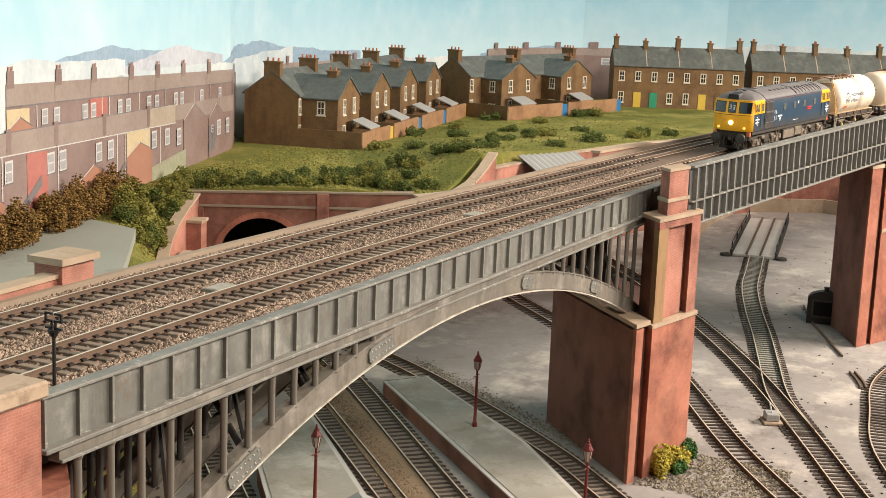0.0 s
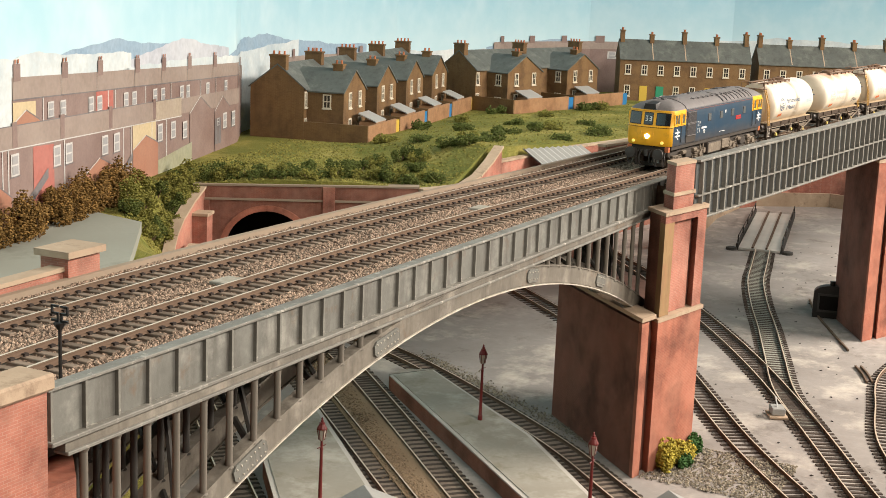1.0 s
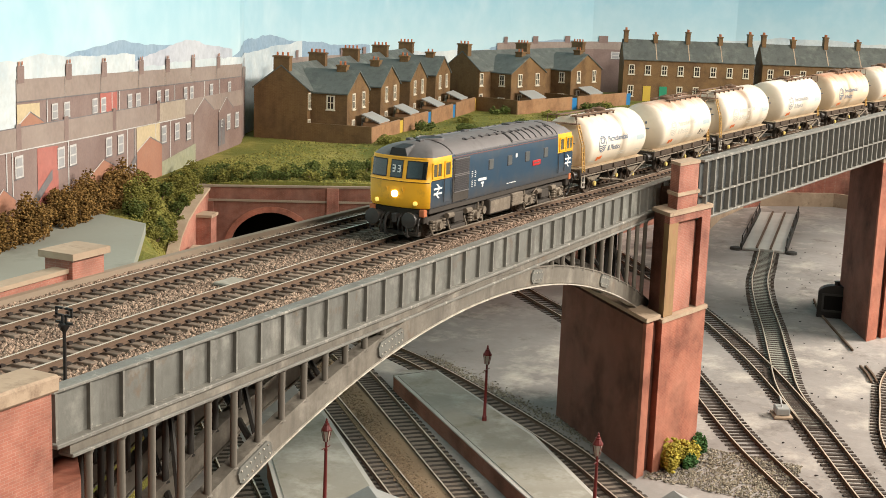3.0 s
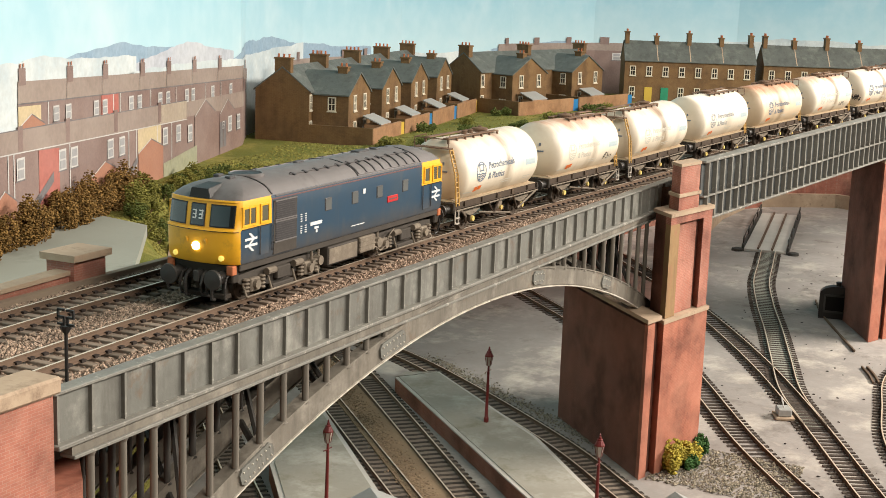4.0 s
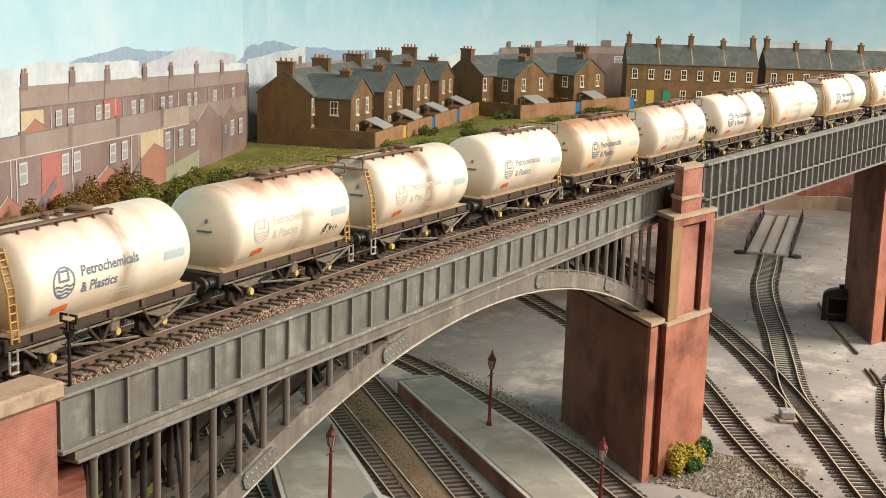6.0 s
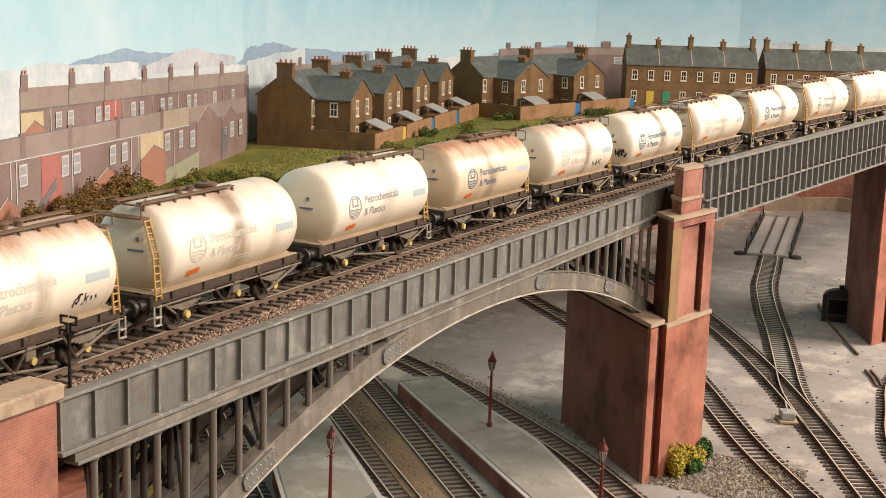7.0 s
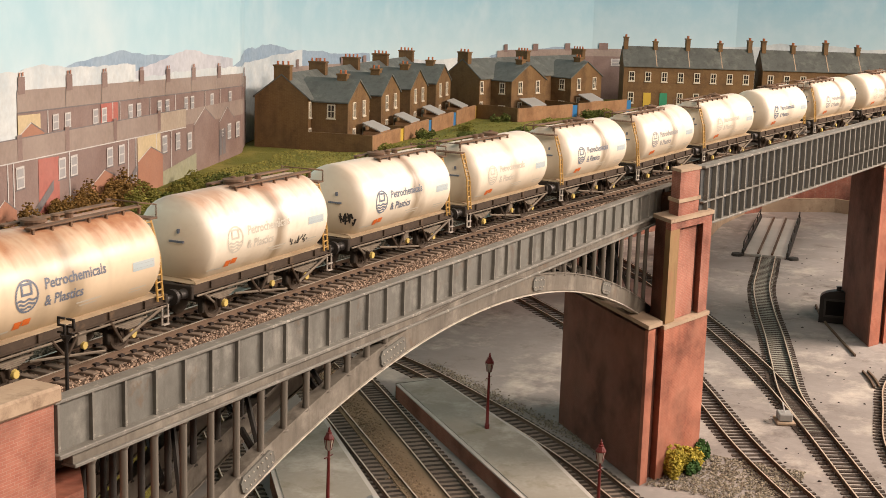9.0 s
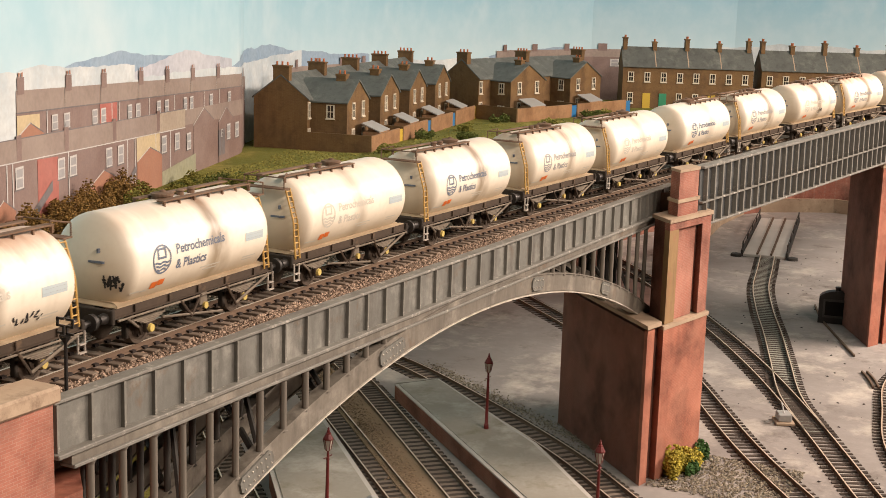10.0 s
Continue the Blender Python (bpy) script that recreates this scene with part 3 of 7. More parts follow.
def girder_two(a, b, name_label, ribs):
    """Deep girder of the next span between plan points a and b."""
    g = thing("plate_girder", name_label, "girder", "viaduct girders", kind="structure")
    ax, ay = a
    bx, by = b
    L = math.hypot(bx - ax, by - ay)
    ang = math.degrees(math.atan2(by - ay, bx - ax))
    z0 = line_z(ax)
    tilt = math.degrees(math.atan2(line_z(bx) - z0 + 3.0, L))
    g.matrix_world = pose(ax * MM, ay * MM, z0 * MM, 0, -tilt, ang)
    for nm, m, x0, x1, y0, y1, zz0, zz1, lb in (("web_plate", WEB_SHADE, 0, L, 0, 2, -19, 18, ""), ("top_flange", FLANGE, 0, L, -3, 5, 18, 19.6, "pale worn top flange"),
                                                ("bottom_flange", FLANGE, 0, L, -3.4, 4, -20.4, -19, "pale worn bottom flange"), ("middle_rail", FLANGE, 0, L, -2.8, 0, -5.0, -3.8, "pale waist angle")):
        bm = bmesh.new()
        box(bm, x0, x1, y0, y1, zz0, zz1, 0.25)
        part(nm, bm, m, g, lb)
    bm = bmesh.new()
    box(bm, -0.45, 0.45, -2.3, 0, -19, 18)
    box(bm, -0.45, 1.3, -2.8, -2.3, -19, 18)
    me = mesh_of("stiffener", bm, FLANGE)
    for i in range(ribs):
        o = new("stiffener", me)
        o.parent = g
        o.location = ((6 + (L - 12) * i / (ribs - 1)) * MM, -0.003 * MM, 0)


girder_two((452, -70), (862, -127), "tall blue-grey plate girder with close upright stiffeners", 34)
girder_two((875, -132), (1280, -226), "tall blue-grey plate girder with close upright stiffeners", 33)


def abutment():
    p = thing("bridge_abutment", "red brick abutment with pale stone coping", "abutment", kind="structure")
    bm = bmesh.new()
    box(bm, -330, -124.5, -50, -38.5, -6, 186.4)
    part("buttress", bm, PINK_BRICK, p)
    bm = bmesh.new()
    box(bm, -335, -122.5, -52, -37.5, 186.5, 191.8, 0.8)
    part("coping", bm, COPING, p, "pale worn stone coping")
    bm = bmesh.new()
    prism(bm, [(-124, -47), (-109, -47), (10, 72), (-124, 72)], -6, 154)
    part("skew_wall", bm, RED_BRICK, p)
    bm = bmesh.new()
    prism(bm, [(-1150, -150), (-335, -62), (-335, 40), (-1150, -40)], -6, 158)
    part("approach_wall", bm, RED_BRICK, p)


abutment()


def far_parapet(x0, x1, off, z1, pil):
    p = thing("parapet_wall", "pink-red brick parapet with pale stone coping", "parapet", "parapets", kind="structure")
    bm = bmesh.new()
    prism(bm, [on_line(x0, off)[:2], on_line(x1, off)[:2], on_line(x1, off + 6)[:2], on_line(x0, off + 6)[:2]], 150, RAIL + z1 - 2)
    part("wall", bm, PINK_BRICK, p)
    bm = bmesh.new()
    prism(bm, [on_line(x0, off - 1)[:2], on_line(x1, off - 1)[:2], on_line(x1, off + 7)[:2], on_line(x0, off + 7)[:2]], RAIL + z1 - 1.9, RAIL + z1)
    part("coping", bm, COPING, p, "pale stone coping")
    if pil is not None:
        bm = bmesh.new()
        prism(bm, [on_line(pil, off - 3)[:2], on_line(pil + 20, off - 3)[:2], on_line(pil + 20, off + 12)[:2], on_line(pil, off + 12)[:2]], 150, RAIL + z1 + 4)
        part("pillar", bm, PINK_BRICK, p)
        bm = bmesh.new()
        prism(bm, [on_line(pil - 2, off - 5)[:2], on_line(pil + 22, off - 5)[:2], on_line(pil + 22, off + 14)[:2], on_line(pil - 2, off + 14)[:2]], RAIL + z1 + 4.02, RAIL + z1 + 7)
        part("pillar_cap", bm, COPING, p)


far_parapet(-330, 18, 74, 3.0, 18)
far_parapet(598, 690, 74, 5.0, None)

# ---- tracks at yard level ----
def smooth_path(ctrl, step=8.0):
    """Catmull-Rom through plan points, with tangents."""
    pts = [Vector(c) for c in ctrl]
    pts = [pts[0] * 2 - pts[1]] + pts + [pts[-1] * 2 - pts[-2]]
    out = []
    for i in range(1, len(pts) - 2):
        a, b, c, d = pts[i - 1:i + 3]
        n = max(2, int((c - b).length / step))
        for k in range(n):
            t = k / n
            out.append(0.5 * ((2 * b) + (c - a) * t + (2 * a - 5 * b + 4 * c - d) * t * t + (3 * b - a - 3 * c + d) * t ** 3))
    out.append(pts[-2])
    rows = []
    for i, p in enumerate(out):
        q = out[min(i + 1, len(out) - 1)] - out[max(i - 1, 0)]
        rows.append((p.x, p.y, math.atan2(q.y, q.x)))
    return rows


def yard_track(ctrl, label, bed=None, z=3.4, every=7.2, width=17):
    path = smooth_path(ctrl, every)
    sl = [(x, y, z, a) for x, y, a in path]
    tr = lay_track(label, lambda o: [(x - math.sin(a) * o, y + math.cos(a) * o, z, a) for x, y, a in path], sl, -2.6, False)
    if bed is not None:
        bm = bmesh.new()
        sweep(bm, [(x, y, 0, a) for x, y, a in path], [(-width, -3), (-width + 3, 0.55), (width - 3, 0.55), (width, -3)])
        part("trackbed", bm, bed, tr)
    return tr


yard_track([(150, -82), (275, 45), (409, 182), (520, 296), (600, 378), (660, 440)], "station track on grey ballast running under the viaduct", TRACKBED)
yard_track([(150, -130), (292, 11), (481, 197), (560, 285), (640, 385), (672, 425)], "station track on grey ballast beside the island platform", TRACKBED)
yard_track([(215, -215), (340, -80), (424, 12), (528, 158), (580, 255), (640, 400)], "weathered goods track passing the bridge pier", TRACKBED)
yard_track([(330, -225), (414, -160), (500, -100), (620, -28), (740, 45), (900, 150)], "siding of dark rails curving past the pier")
yard_track([(330, -255), (438, -197), (575, -128), (713, -52), (850, 36), (1000, 145), (1150, 270)], "siding with turnout of dark rails on bare plaster")
yard_track([(560, -136), (640, -98), (737, -66), (830, -36), (924, -4), (1030, 28), (1130, 50), (1222, 70)], "siding leading to the turntable, rails set in grey", ROAD, width=14)
yard_track([(735, 112), (774, 152), (831, 214), (875, 258)], "short dark siding end on the yard")
yard_track([(430, -245), (544, -197), (639, -177), (731, -164), (850, -175)], "siding of dark rails at the edge of the yard")


def low_ground():
    bm = bmesh.new()
    prism(bm, [(235, -30), (300, 28), (470, 200), (560, 300), (545, 310), (440, 205), (270, 35), (215, -20)], -2, 1.6)
    st = tagged(part("gravel_strip", bm, BROWNGRAVEL), "brown gravel strip between the station tracks", "gravel", "", "stuff")
    rng = np.random.RandomState(8)

    def spot():
        t = rng.rand()
        x, y = 392 + 80 * rng.rand(), -150 + 85 * rng.rand()
        return x, y, 0.6
    o = lump_mesh("rubble", 2600, spot, 0.5, 1.3, RUBBLE, 12, 0.7)
    tagged(o, "loose grey and yellow rubble by the pier", "rubble", "", "stuff")

    def brown():
        t = rng.rand()
        return 245 + 270 * t + rng.normal(0, 5), 0 + 260 * t + rng.normal(0, 5), 1.7
    o = lump_mesh("gravel_grains", 3500, brown, 0.4, 0.95, BROWNGRAVEL, 14, 0.7)
    tagged(o, "loose brown gravel between the station tracks", "gravel", "", "stuff")

    def verge():
        t = rng.rand()
        return 430 + 140 * t + rng.normal(0, 4), 12 + 215 * t + rng.normal(0, 5) - 40, 0.7
    o = lump_mesh("verge_gravel", 1500, verge, 0.4, 1.0, RUBBLE, 13, 0.7)
    tagged(o, "grey gravel along the goods track", "gravel", "", "stuff")


low_ground()


def yard_debris():
    rng = np.random.RandomState(41)

    def where():
        t = rng.rand()
        return 420 + 900 * t + rng.normal(0, 20), -150 + 150 * t + rng.normal(0, 70), 0.3
    tagged(lump_mesh("yard_debris", 260, where, 0.4, 1.5, CHAIR, 42, 0.5), "dark grit and crumbs scattered on the yard", "debris", "", "stuff")


yard_debris()


def platform(poly, label, seed):
    p = thing("station_platform", label, "platform", "station platforms", kind="structure")
    cx = sum(a for a, b in poly) / len(poly)
    cy = sum(b for a, b in poly) / len(poly)
    bm = bmesh.new()
    prism(bm, poly, -1, 11)
    part("platform_wall", bm, WALL_BRICK, p)
    bm = bmesh.new()
    prism(bm, poly, 11.02, 12.0)
    part("edge_stones", bm, PLATEDGE, p, "pale platform edging")
    bm = bmesh.new()
    ins = []
    for i, q in enumerate(poly):
        a, c = Vector(poly[i - 1]), Vector(poly[(i + 1) % len(poly)])
        q = Vector(q)
        n1 = (q - a).normalized()
        n2 = (c - q).normalized()
        nn = (Vector((-n1.y, n1.x)) + Vector((-n2.y, n2.x))).normalized()
        ins.append(tuple(q + nn * 3.2))
    prism(bm, ins, 12.02, 12.5)
    part("platform_top", bm, PLATFORM, p)
    return p


platform([(467, 162), (291, -28), (150, -172), (205, -190), (312, -66), (398, 14), (499, 141)], "grey island platform with pale edging and brick face", 1)
platform([(380, 176), (365, 172), (261, 136), (210, 93), (40, -50), (90, -110), (243, 42), (367, 162)], "grey end platform with pale edging", 2)


def platform_ramp():
    bm = bmesh.new()
    top = [(467.2, 162.4), (499.2, 141.4), (508, 176)]
    a = [bm.verts.new((x, y, z)) for (x, y), z in zip(top, (12.3, 12.3, 4.0))]
    b = [bm.verts.new((x, y, -1)) for x, y in top]
    bm.faces.new(a)
    bm.faces.new(b[::-1])
    for i in range(3):
        bm.faces.new((b[i], b[(i + 1) % 3], a[(i + 1) % 3], a[i]))
    solid("platform_ramp", bm, PLATFORM, "grey sloping end of the island platform", "ramp", "structure")


platform_ramp()
yard_track([(110, 12), (228, 130), (330, 230), (450, 345), (560, 440)], "loop track on grey ballast beside the end platform", TRACKBED)


# ---- landscape behind the line ----
FRONT = [(-200, 62, 112), (0, 80, 112), (120, 112, 110), (250, 225, 108), (400, 335, 96), (520, 421, 63), (585, 449, 95), (624, 463, 110), (652, 410, 116),
         (690, 338, 117), (719, 282, 114), (765, 266, 112), (885, 284, 138), (1100, 275, 124), (1300, 258, 118), (1480, 218, 114), (1640, 150, 112), (1750, -50, 112), (1820, -420, 112)]
BACK = [(-200, 219), (0, 290), (180, 354), (330, 408), (480, 461), (558, 489), (640, 518), (720, 547), (800, 575), (880, 604), (960, 655), (1050, 690),
        (1200, 730), (1500, 742), (1800, 690), (1960, 600), (2120, 380), (2260, 50), (2360, -420)]


def land(c, v):
    """Place on the hillside: c runs along it from 0 to 18, v from the walls (0) to the backdrop (1)."""
    i = min(int(c), 17)
    f = c - i
    fx, fy, fz = (FRONT[i][k] * (1 - f) + FRONT[i + 1][k] * f for k in range(3))
    bx, by = (BACK[i][k] * (1 - f) + BACK[i + 1][k] * f for k in range(2))
    w = min(1.0, v * 1.5)
    w = w * w * (3 - 2 * w)
    x, y = fx + (bx - fx) * v, fy + (by - fy) * v
    z = fz + ((109.5 if c < 4 else 114.5 if c > 5.5 else 109.5 + (c - 4) * 3.33) - fz) * w
    if 0.04 < v < 0.9:
        z += 2.2 * noise.noise(Vector((x / 45, y / 45, 3.1))) * min(1, 6 * v) * (1 if v < 0.5 else 0.3)
    return Vector((x, y, z))


def build_land():
    bm = bmesh.new()
    nc, nv = 180, 26
    g = [[bm.verts.new(land(18 * i / nc, j / nv)) for i in range(nc + 1)] for j in range(nv + 1)]
    for j in range(nv):
        for i in range(nc):
            bm.faces.new((g[j][i], g[j][i + 1], g[j + 1][i + 1], g[j + 1][i]))
    # skirt below the front edge so that the hill is solid
    low = [bm.verts.new((v.co.x, v.co.y, 98 if 6.9 < 18 * i / nc < 10.2 else -2)) for i, v in enumerate(g[0])]
    for i in range(nc):
        bm.faces.new((low[i], low[i + 1], g[0][i + 1], g[0][i]))
    solid("hillside", bm, GRASS, "grassy hillside of yellow-green static grass", "hillside", "structure", smooth=True)
    bm = bmesh.new()
    prism(bm, [(60, 140), (297, 272), (360, 318), (425, 366), (440, 440), (300, 392), (0, 285)], 104, 112.4)
    solid("village_road", bm, ROAD, "pale grey roadway on the hillside", "road", "structure")


build_land()


WING_PLAN = [(500, 405), (520, 420), (540, 431), (560, 439), (590, 450), (622, 461)]
WING_TOPS = [48, 62, 75, 86.5, 97.5, 107]


def wall_run(name, label, pts, bottoms, tops, thick, material, coping=True, cop=2.2):
    """A wall along plan points with given bottom and top heights."""
    w = thing(name, label, "retaining wall", "retaining walls", kind="structure")
    bm = bmesh.new()
    cm = bmesh.new()
    n = len(pts)
    for i in range(n - 1):
        a, b = Vector(pts[i]), Vector(pts[i + 1])
        d = (b - a).normalized()
        nr = Vector((d.y, -d.x)) * thick
        for mesh, z in ((bm, ((bottoms[i], tops[i]), (bottoms[i + 1], tops[i + 1]))), (cm, ((tops[i] + 0.02, tops[i] + cop), (tops[i + 1] + 0.02, tops[i + 1] + cop)))):
            o = nr if mesh is bm else nr * 1.25
            o2 = Vector((0, 0)) if mesh is bm else -nr * 0.25
            vs = []
            for p, (lo, hi) in ((a, z[0]), (b, z[1])):
                for q in (p + o2, p + o):
                    vs += [mesh.verts.new((q.x, q.y, lo)), mesh.verts.new((q.x, q.y, hi))]
            for f in ((0, 1, 3, 2), (4, 6, 7, 5), (0, 4, 5, 1), (2, 3, 7, 6), (1, 5, 7, 3), (0, 2, 6, 4)):
                mesh.faces.new([vs[k] for k in f])
    part("wall", bm, material, w)
    if coping:
        part("coping", cm, COPING, w, "pale stone coping")
    else:
        cm.free()
    return w


def tunnel_portal():
    w = thing("tunnel_portal", "red-brown brick tunnel mouth with arched opening and stone coping", "tunnel portal", kind="structure")
    a, b = Vector((622, 465)), Vector((720, 278))
    L = (b - a).length
    ang = math.degrees(math.atan2(b.y - a.y, b.x - a.x))
    w.matrix_world = pose(a.x * MM, a.y * MM, 0, 0, 0, ang)
    # opening: half circle on upright jambs, cut right through (front is -y in local space, seen from the yard)
    cx, r, spring = 70.0, 41.0, 46.0
    ring = [(cx + r * math.cos(math.pi * i / 20), spring + r * math.sin(math.pi * i / 20)) for i in range(21)]
    bm = bmesh.new()
    slab(bm, [(0, 0), (cx - r, 0), (cx - r, spring)] + ring[::-1][1:] + [(cx + r, 0), (L, 0), (L, 114), (0, 109)], -3, 9)
    part("portal_wall", bm, WALL_BRICK, w)
    bm = bmesh.new()
    out = [(cx + (r + 5.5) * math.cos(math.pi * i / 20), spring + (r + 5.5) * math.sin(math.pi * i / 20)) for i in range(21)]
    slab(bm, ring + out[::-1], -4.2, -3.02)
    part("arch_ring", bm, RED_BRICK, w, "brick arch ring")
    bm = bmesh.new()
    slab(bm, [(-1, 109.1), (L + 1, 114.1), (L + 1, 115.8), (-1, 110.8)], -4.5, 10)
    part("coping", bm, DUSTY, w, "dusty stone coping")
    bm = bmesh.new()
    slab(bm, [(0, 96), (L, 99), (L, 101), (0, 98)], -4.6, -3.02)
    part("string_course", bm, DUSTY, w, "dusty stone course")
    for u, m in ((4, WALL_BRICK), (122, PINK_BRICK)):
        bm = bmesh.new()
        box(bm, u, u + 11, -6.5, -3.02, 0, 112 if u > 50 else 96)
        part("pilaster", bm, m, w)
    # dark bore behind the opening; its near-black colour stands in for shade
    bm = bmesh.new()
    slab(bm, [(cx - r - 3, -1), (cx - r - 3, spring)] + [(cx + (r + 3) * math.cos(math.pi * i / 20), spring + (r + 3) * math.sin(math.pi * i / 20)) for i in range(21)][::-1] + [(cx + r + 3, -1)], 60, 62)
    part("bore_end", bm, DARKHOLE, w)
    bm = bmesh.new()
    sec = [(cx - r - 3, -1), (cx - r - 3, spring)] + [(cx + (r + 3) * math.cos(math.pi * i / 20), spring + (r + 3) * math.sin(math.pi * i / 20)) for i in range(21)][::-1] + [(cx + r + 3, -1)]
    f = [bm.verts.new((x, 9, z)) for x, z in sec]
    k = [bm.verts.new((x, 62, z)) for x, z in sec]
    for i in range(len(sec) - 1):
        bm.faces.new((f[i], f[i + 1], k[i + 1], k[i]))
    part("bore_lining", bm, DARKHOLE, w)


tunnel_portal()
wall_run("wing_wall", "curved pink brick wing wall with pale stone coping", WING_PLAN, [-2] * 6, WING_TOPS, 7, PINK_BRICK)
wall_run("retaining_wall", "brick retaining wall continuing beside the tunnel mouth", [(719, 278), (742, 268), (765, 262)], [-2] * 3, [112, 112, 112], 7, WALL_BRICK)
wall_run("wing_wall", "curved pink brick wing wall rising to a pillar", [(765, 262), (805, 262), (845, 268), (885, 276)], [-2] * 4, [110, 117, 127, 138], 7, PINK_BRICK)
wall_run("retaining_wall", "tall orange-brown brick retaining wall behind the turntable", [(885, 278), (1100, 272), (1300, 254), (1480, 214), (1640, 146), (1752, -54), (1824, -424)], [-2] * 7, [122, 120, 116, 112, 110, 110, 110], 6, PINK_BRICK)
wall_run("pit_wall", "low beige stone wall round the turntable", [(1150, 190), (1275, 170), (1420, 190), (1560, 190), (1640, 80), (1600, -60)], [-2] * 6, [20] * 6, 5, COPING, False)
for x, y, h, a in ((600, 440, 86, 20), (565, 418, 62, 28)):
    bt = thing("wall_buttress", "pink brick buttress with stone cap against the wing wall", "buttress", "buttresses", x, y, 0, a, "structure")
    bm = bmesh.new()
    box(bm, -9, 9, -8, 8, -2, h)
    part("shaft", bm, PINK_BRICK, bt)
    bm = bmesh.new()
    box(bm, -10.5, 10.5, -9.5, 9.5, h + 0.02, h + 3, 0.4)
    part("cap", bm, COPING, bt)


def corrugated_shed():
    s = thing("lineside_shed", "low shed with a grey corrugated roof", "shed", "", 985, 236, 0, -24, "structure")
    bm = bmesh.new()
    box(bm, -34, 38, -20, 22, -1, 108)
    part("wall", bm, WALL_BRICK, s)
    bm = bmesh.new()
    n = 40
    rows = []
    for i in range(n + 1):
        x = -42 + 88 * i / n
        dz = 0.9 * math.cos(i * math.pi / 2)
        rows.append([bm.verts.new((x, -26, 108 + dz)), bm.verts.new((x, 26, 130 + dz)), bm.verts.new((x, 26, 128.6 + dz)), bm.verts.new((x, -26, 106.6 + dz))])
    for a, b in zip(rows, rows[1:]):
        for k in range(4):
            bm.faces.new((a[k], b[k], b[(k + 1) % 4], a[(k + 1) % 4]))
    part("corrugated_roof", bm, CORR, s, "grey corrugated roof sheet")


corrugated_shed()


# ---- houses ----
def window_unit(parent, u, v, z, w=9.0, h=17.0, face=1, name="window"):
    """Sash window on a wall that faces local -y (face 1) or local -x (face 2)."""
    m = Matrix.Translation((u * MM, v * MM, z * MM)) @ (Matrix.Rotation(radians(-90), 4, "Z") if face == 2 else Matrix.Identity(4))
    fr = new(name, WIN_FRAME)
    fr.parent = parent
    fr.matrix_local = m @ Matrix.Diagonal((w / 9, 1, h / 17, 1))
    for dz in (0.4, 8.6):
        pn = new("pane", WIN_PANE)
        pn.parent = fr
        pn.matrix_local = Matrix.Translation((0, 0, dz * MM))
    sill = new("sill", WIN_SILL)
    sill.parent = fr
    return fr


def window_meshes():
    bm = bmesh.new()
    for x0, x1, z0, z1 in ((-5.1, -3.6, -0.8, 18), (3.6, 5.1, -0.8, 18), (-3.6, 3.6, -0.8, 0.5), (-3.6, 3.6, 16.6, 18), (-3.6, 3.6, 7.9, 8.9), (-0.35, 0.35, 0.5, 7.9), (-0.35, 0.35, 8.9, 16.6)):
        box(bm, x0, x1, -0.9, 0.4, z0, z1)
    f = mesh_of("window_frame", bm, WHITEPAINT)
    bm = bmesh.new()
    box(bm, -3.6, 3.6, -0.25, 0.1, 0, 7.8)
    p = mesh_of("pane", bm, PANE)
    bm = bmesh.new()
    box(bm, -5.9, 5.9, -1.7, 0, -2.2, -0.82)
    return f, p, mesh_of("sill", bm, WHITEPAINT)


WIN_FRAME, WIN_PANE, WIN_SILL = window_meshes()


def gable_roof(bm, x0, x1, y0, y1, ze, zr, along="x", t=1.6, over=2.5):
    """Two roof slopes with thickness; ridge along x or y."""
    if along == "x":
        ym = (y0 + y1) / 2
        k = (zr - ze) / (ym - y0)
        for ya in (y0 - over, y1 + over):
            zz = ze - over * k
            vs = [bm.verts.new(p) for p in ((x0, ya, zz), (x1, ya, zz), (x1, ym, zr), (x0, ym, zr), (x0, ya, zz + t), (x1, ya, zz + t), (x1, ym, zr + t), (x0, ym, zr + t))]
            for f in ((0, 1, 2, 3), (4, 5, 6, 7), (0, 1, 5, 4), (1, 2, 6, 5), (2, 3, 7, 6), (3, 0, 4, 7)):
                bm.faces.new([vs[i] for i in f])
    else:
        xm = (x0 + x1) / 2
        k = (zr - ze) / (xm - x0)
        for xa in (x0 - over, x1 + over):
            zz = ze - over * k
            vs = [bm.verts.new(p) for p in ((xa, y0, zz), (xa, y1, zz), (xm, y1, zr), (xm, y0, zr), (xa, y0, zz + t), (xa, y1, zz + t), (xm, y1, zr + t), (xm, y0, zr + t))]
            for f in ((0, 1, 2, 3), (4, 5, 6, 7), (0, 1, 5, 4), (1, 2, 6, 5), (2, 3, 7, 6), (3, 0, 4, 7)):
                bm.faces.new([vs[i] for i in f])


def gabled_block(bm, x0, x1, y0, y1, z0, ze, zr, along):
    if along == "x":
        prof = [(y0, z0), (y1, z0), (y1, ze), ((y0 + y1) / 2, zr), (y0, ze)]
        a = [bm.verts.new((x0, y, z)) for y, z in prof]
        b = [bm.verts.new((x1, y, z)) for y, z in prof]
    else:
        prof = [(x0, z0), (x1, z0), (x1, ze), ((x0 + x1) / 2, zr), (x0, ze)]
        a = [bm.verts.new((x, y0, z)) for x, z in prof]
        b = [bm.verts.new((x, y1, z)) for x, z in prof]
    bm.faces.new(a)
    bm.faces.new(b[::-1])
    for i in range(5):
        bm.faces.new((a[i], b[i], b[(i + 1) % 5], a[(i + 1) % 5]))


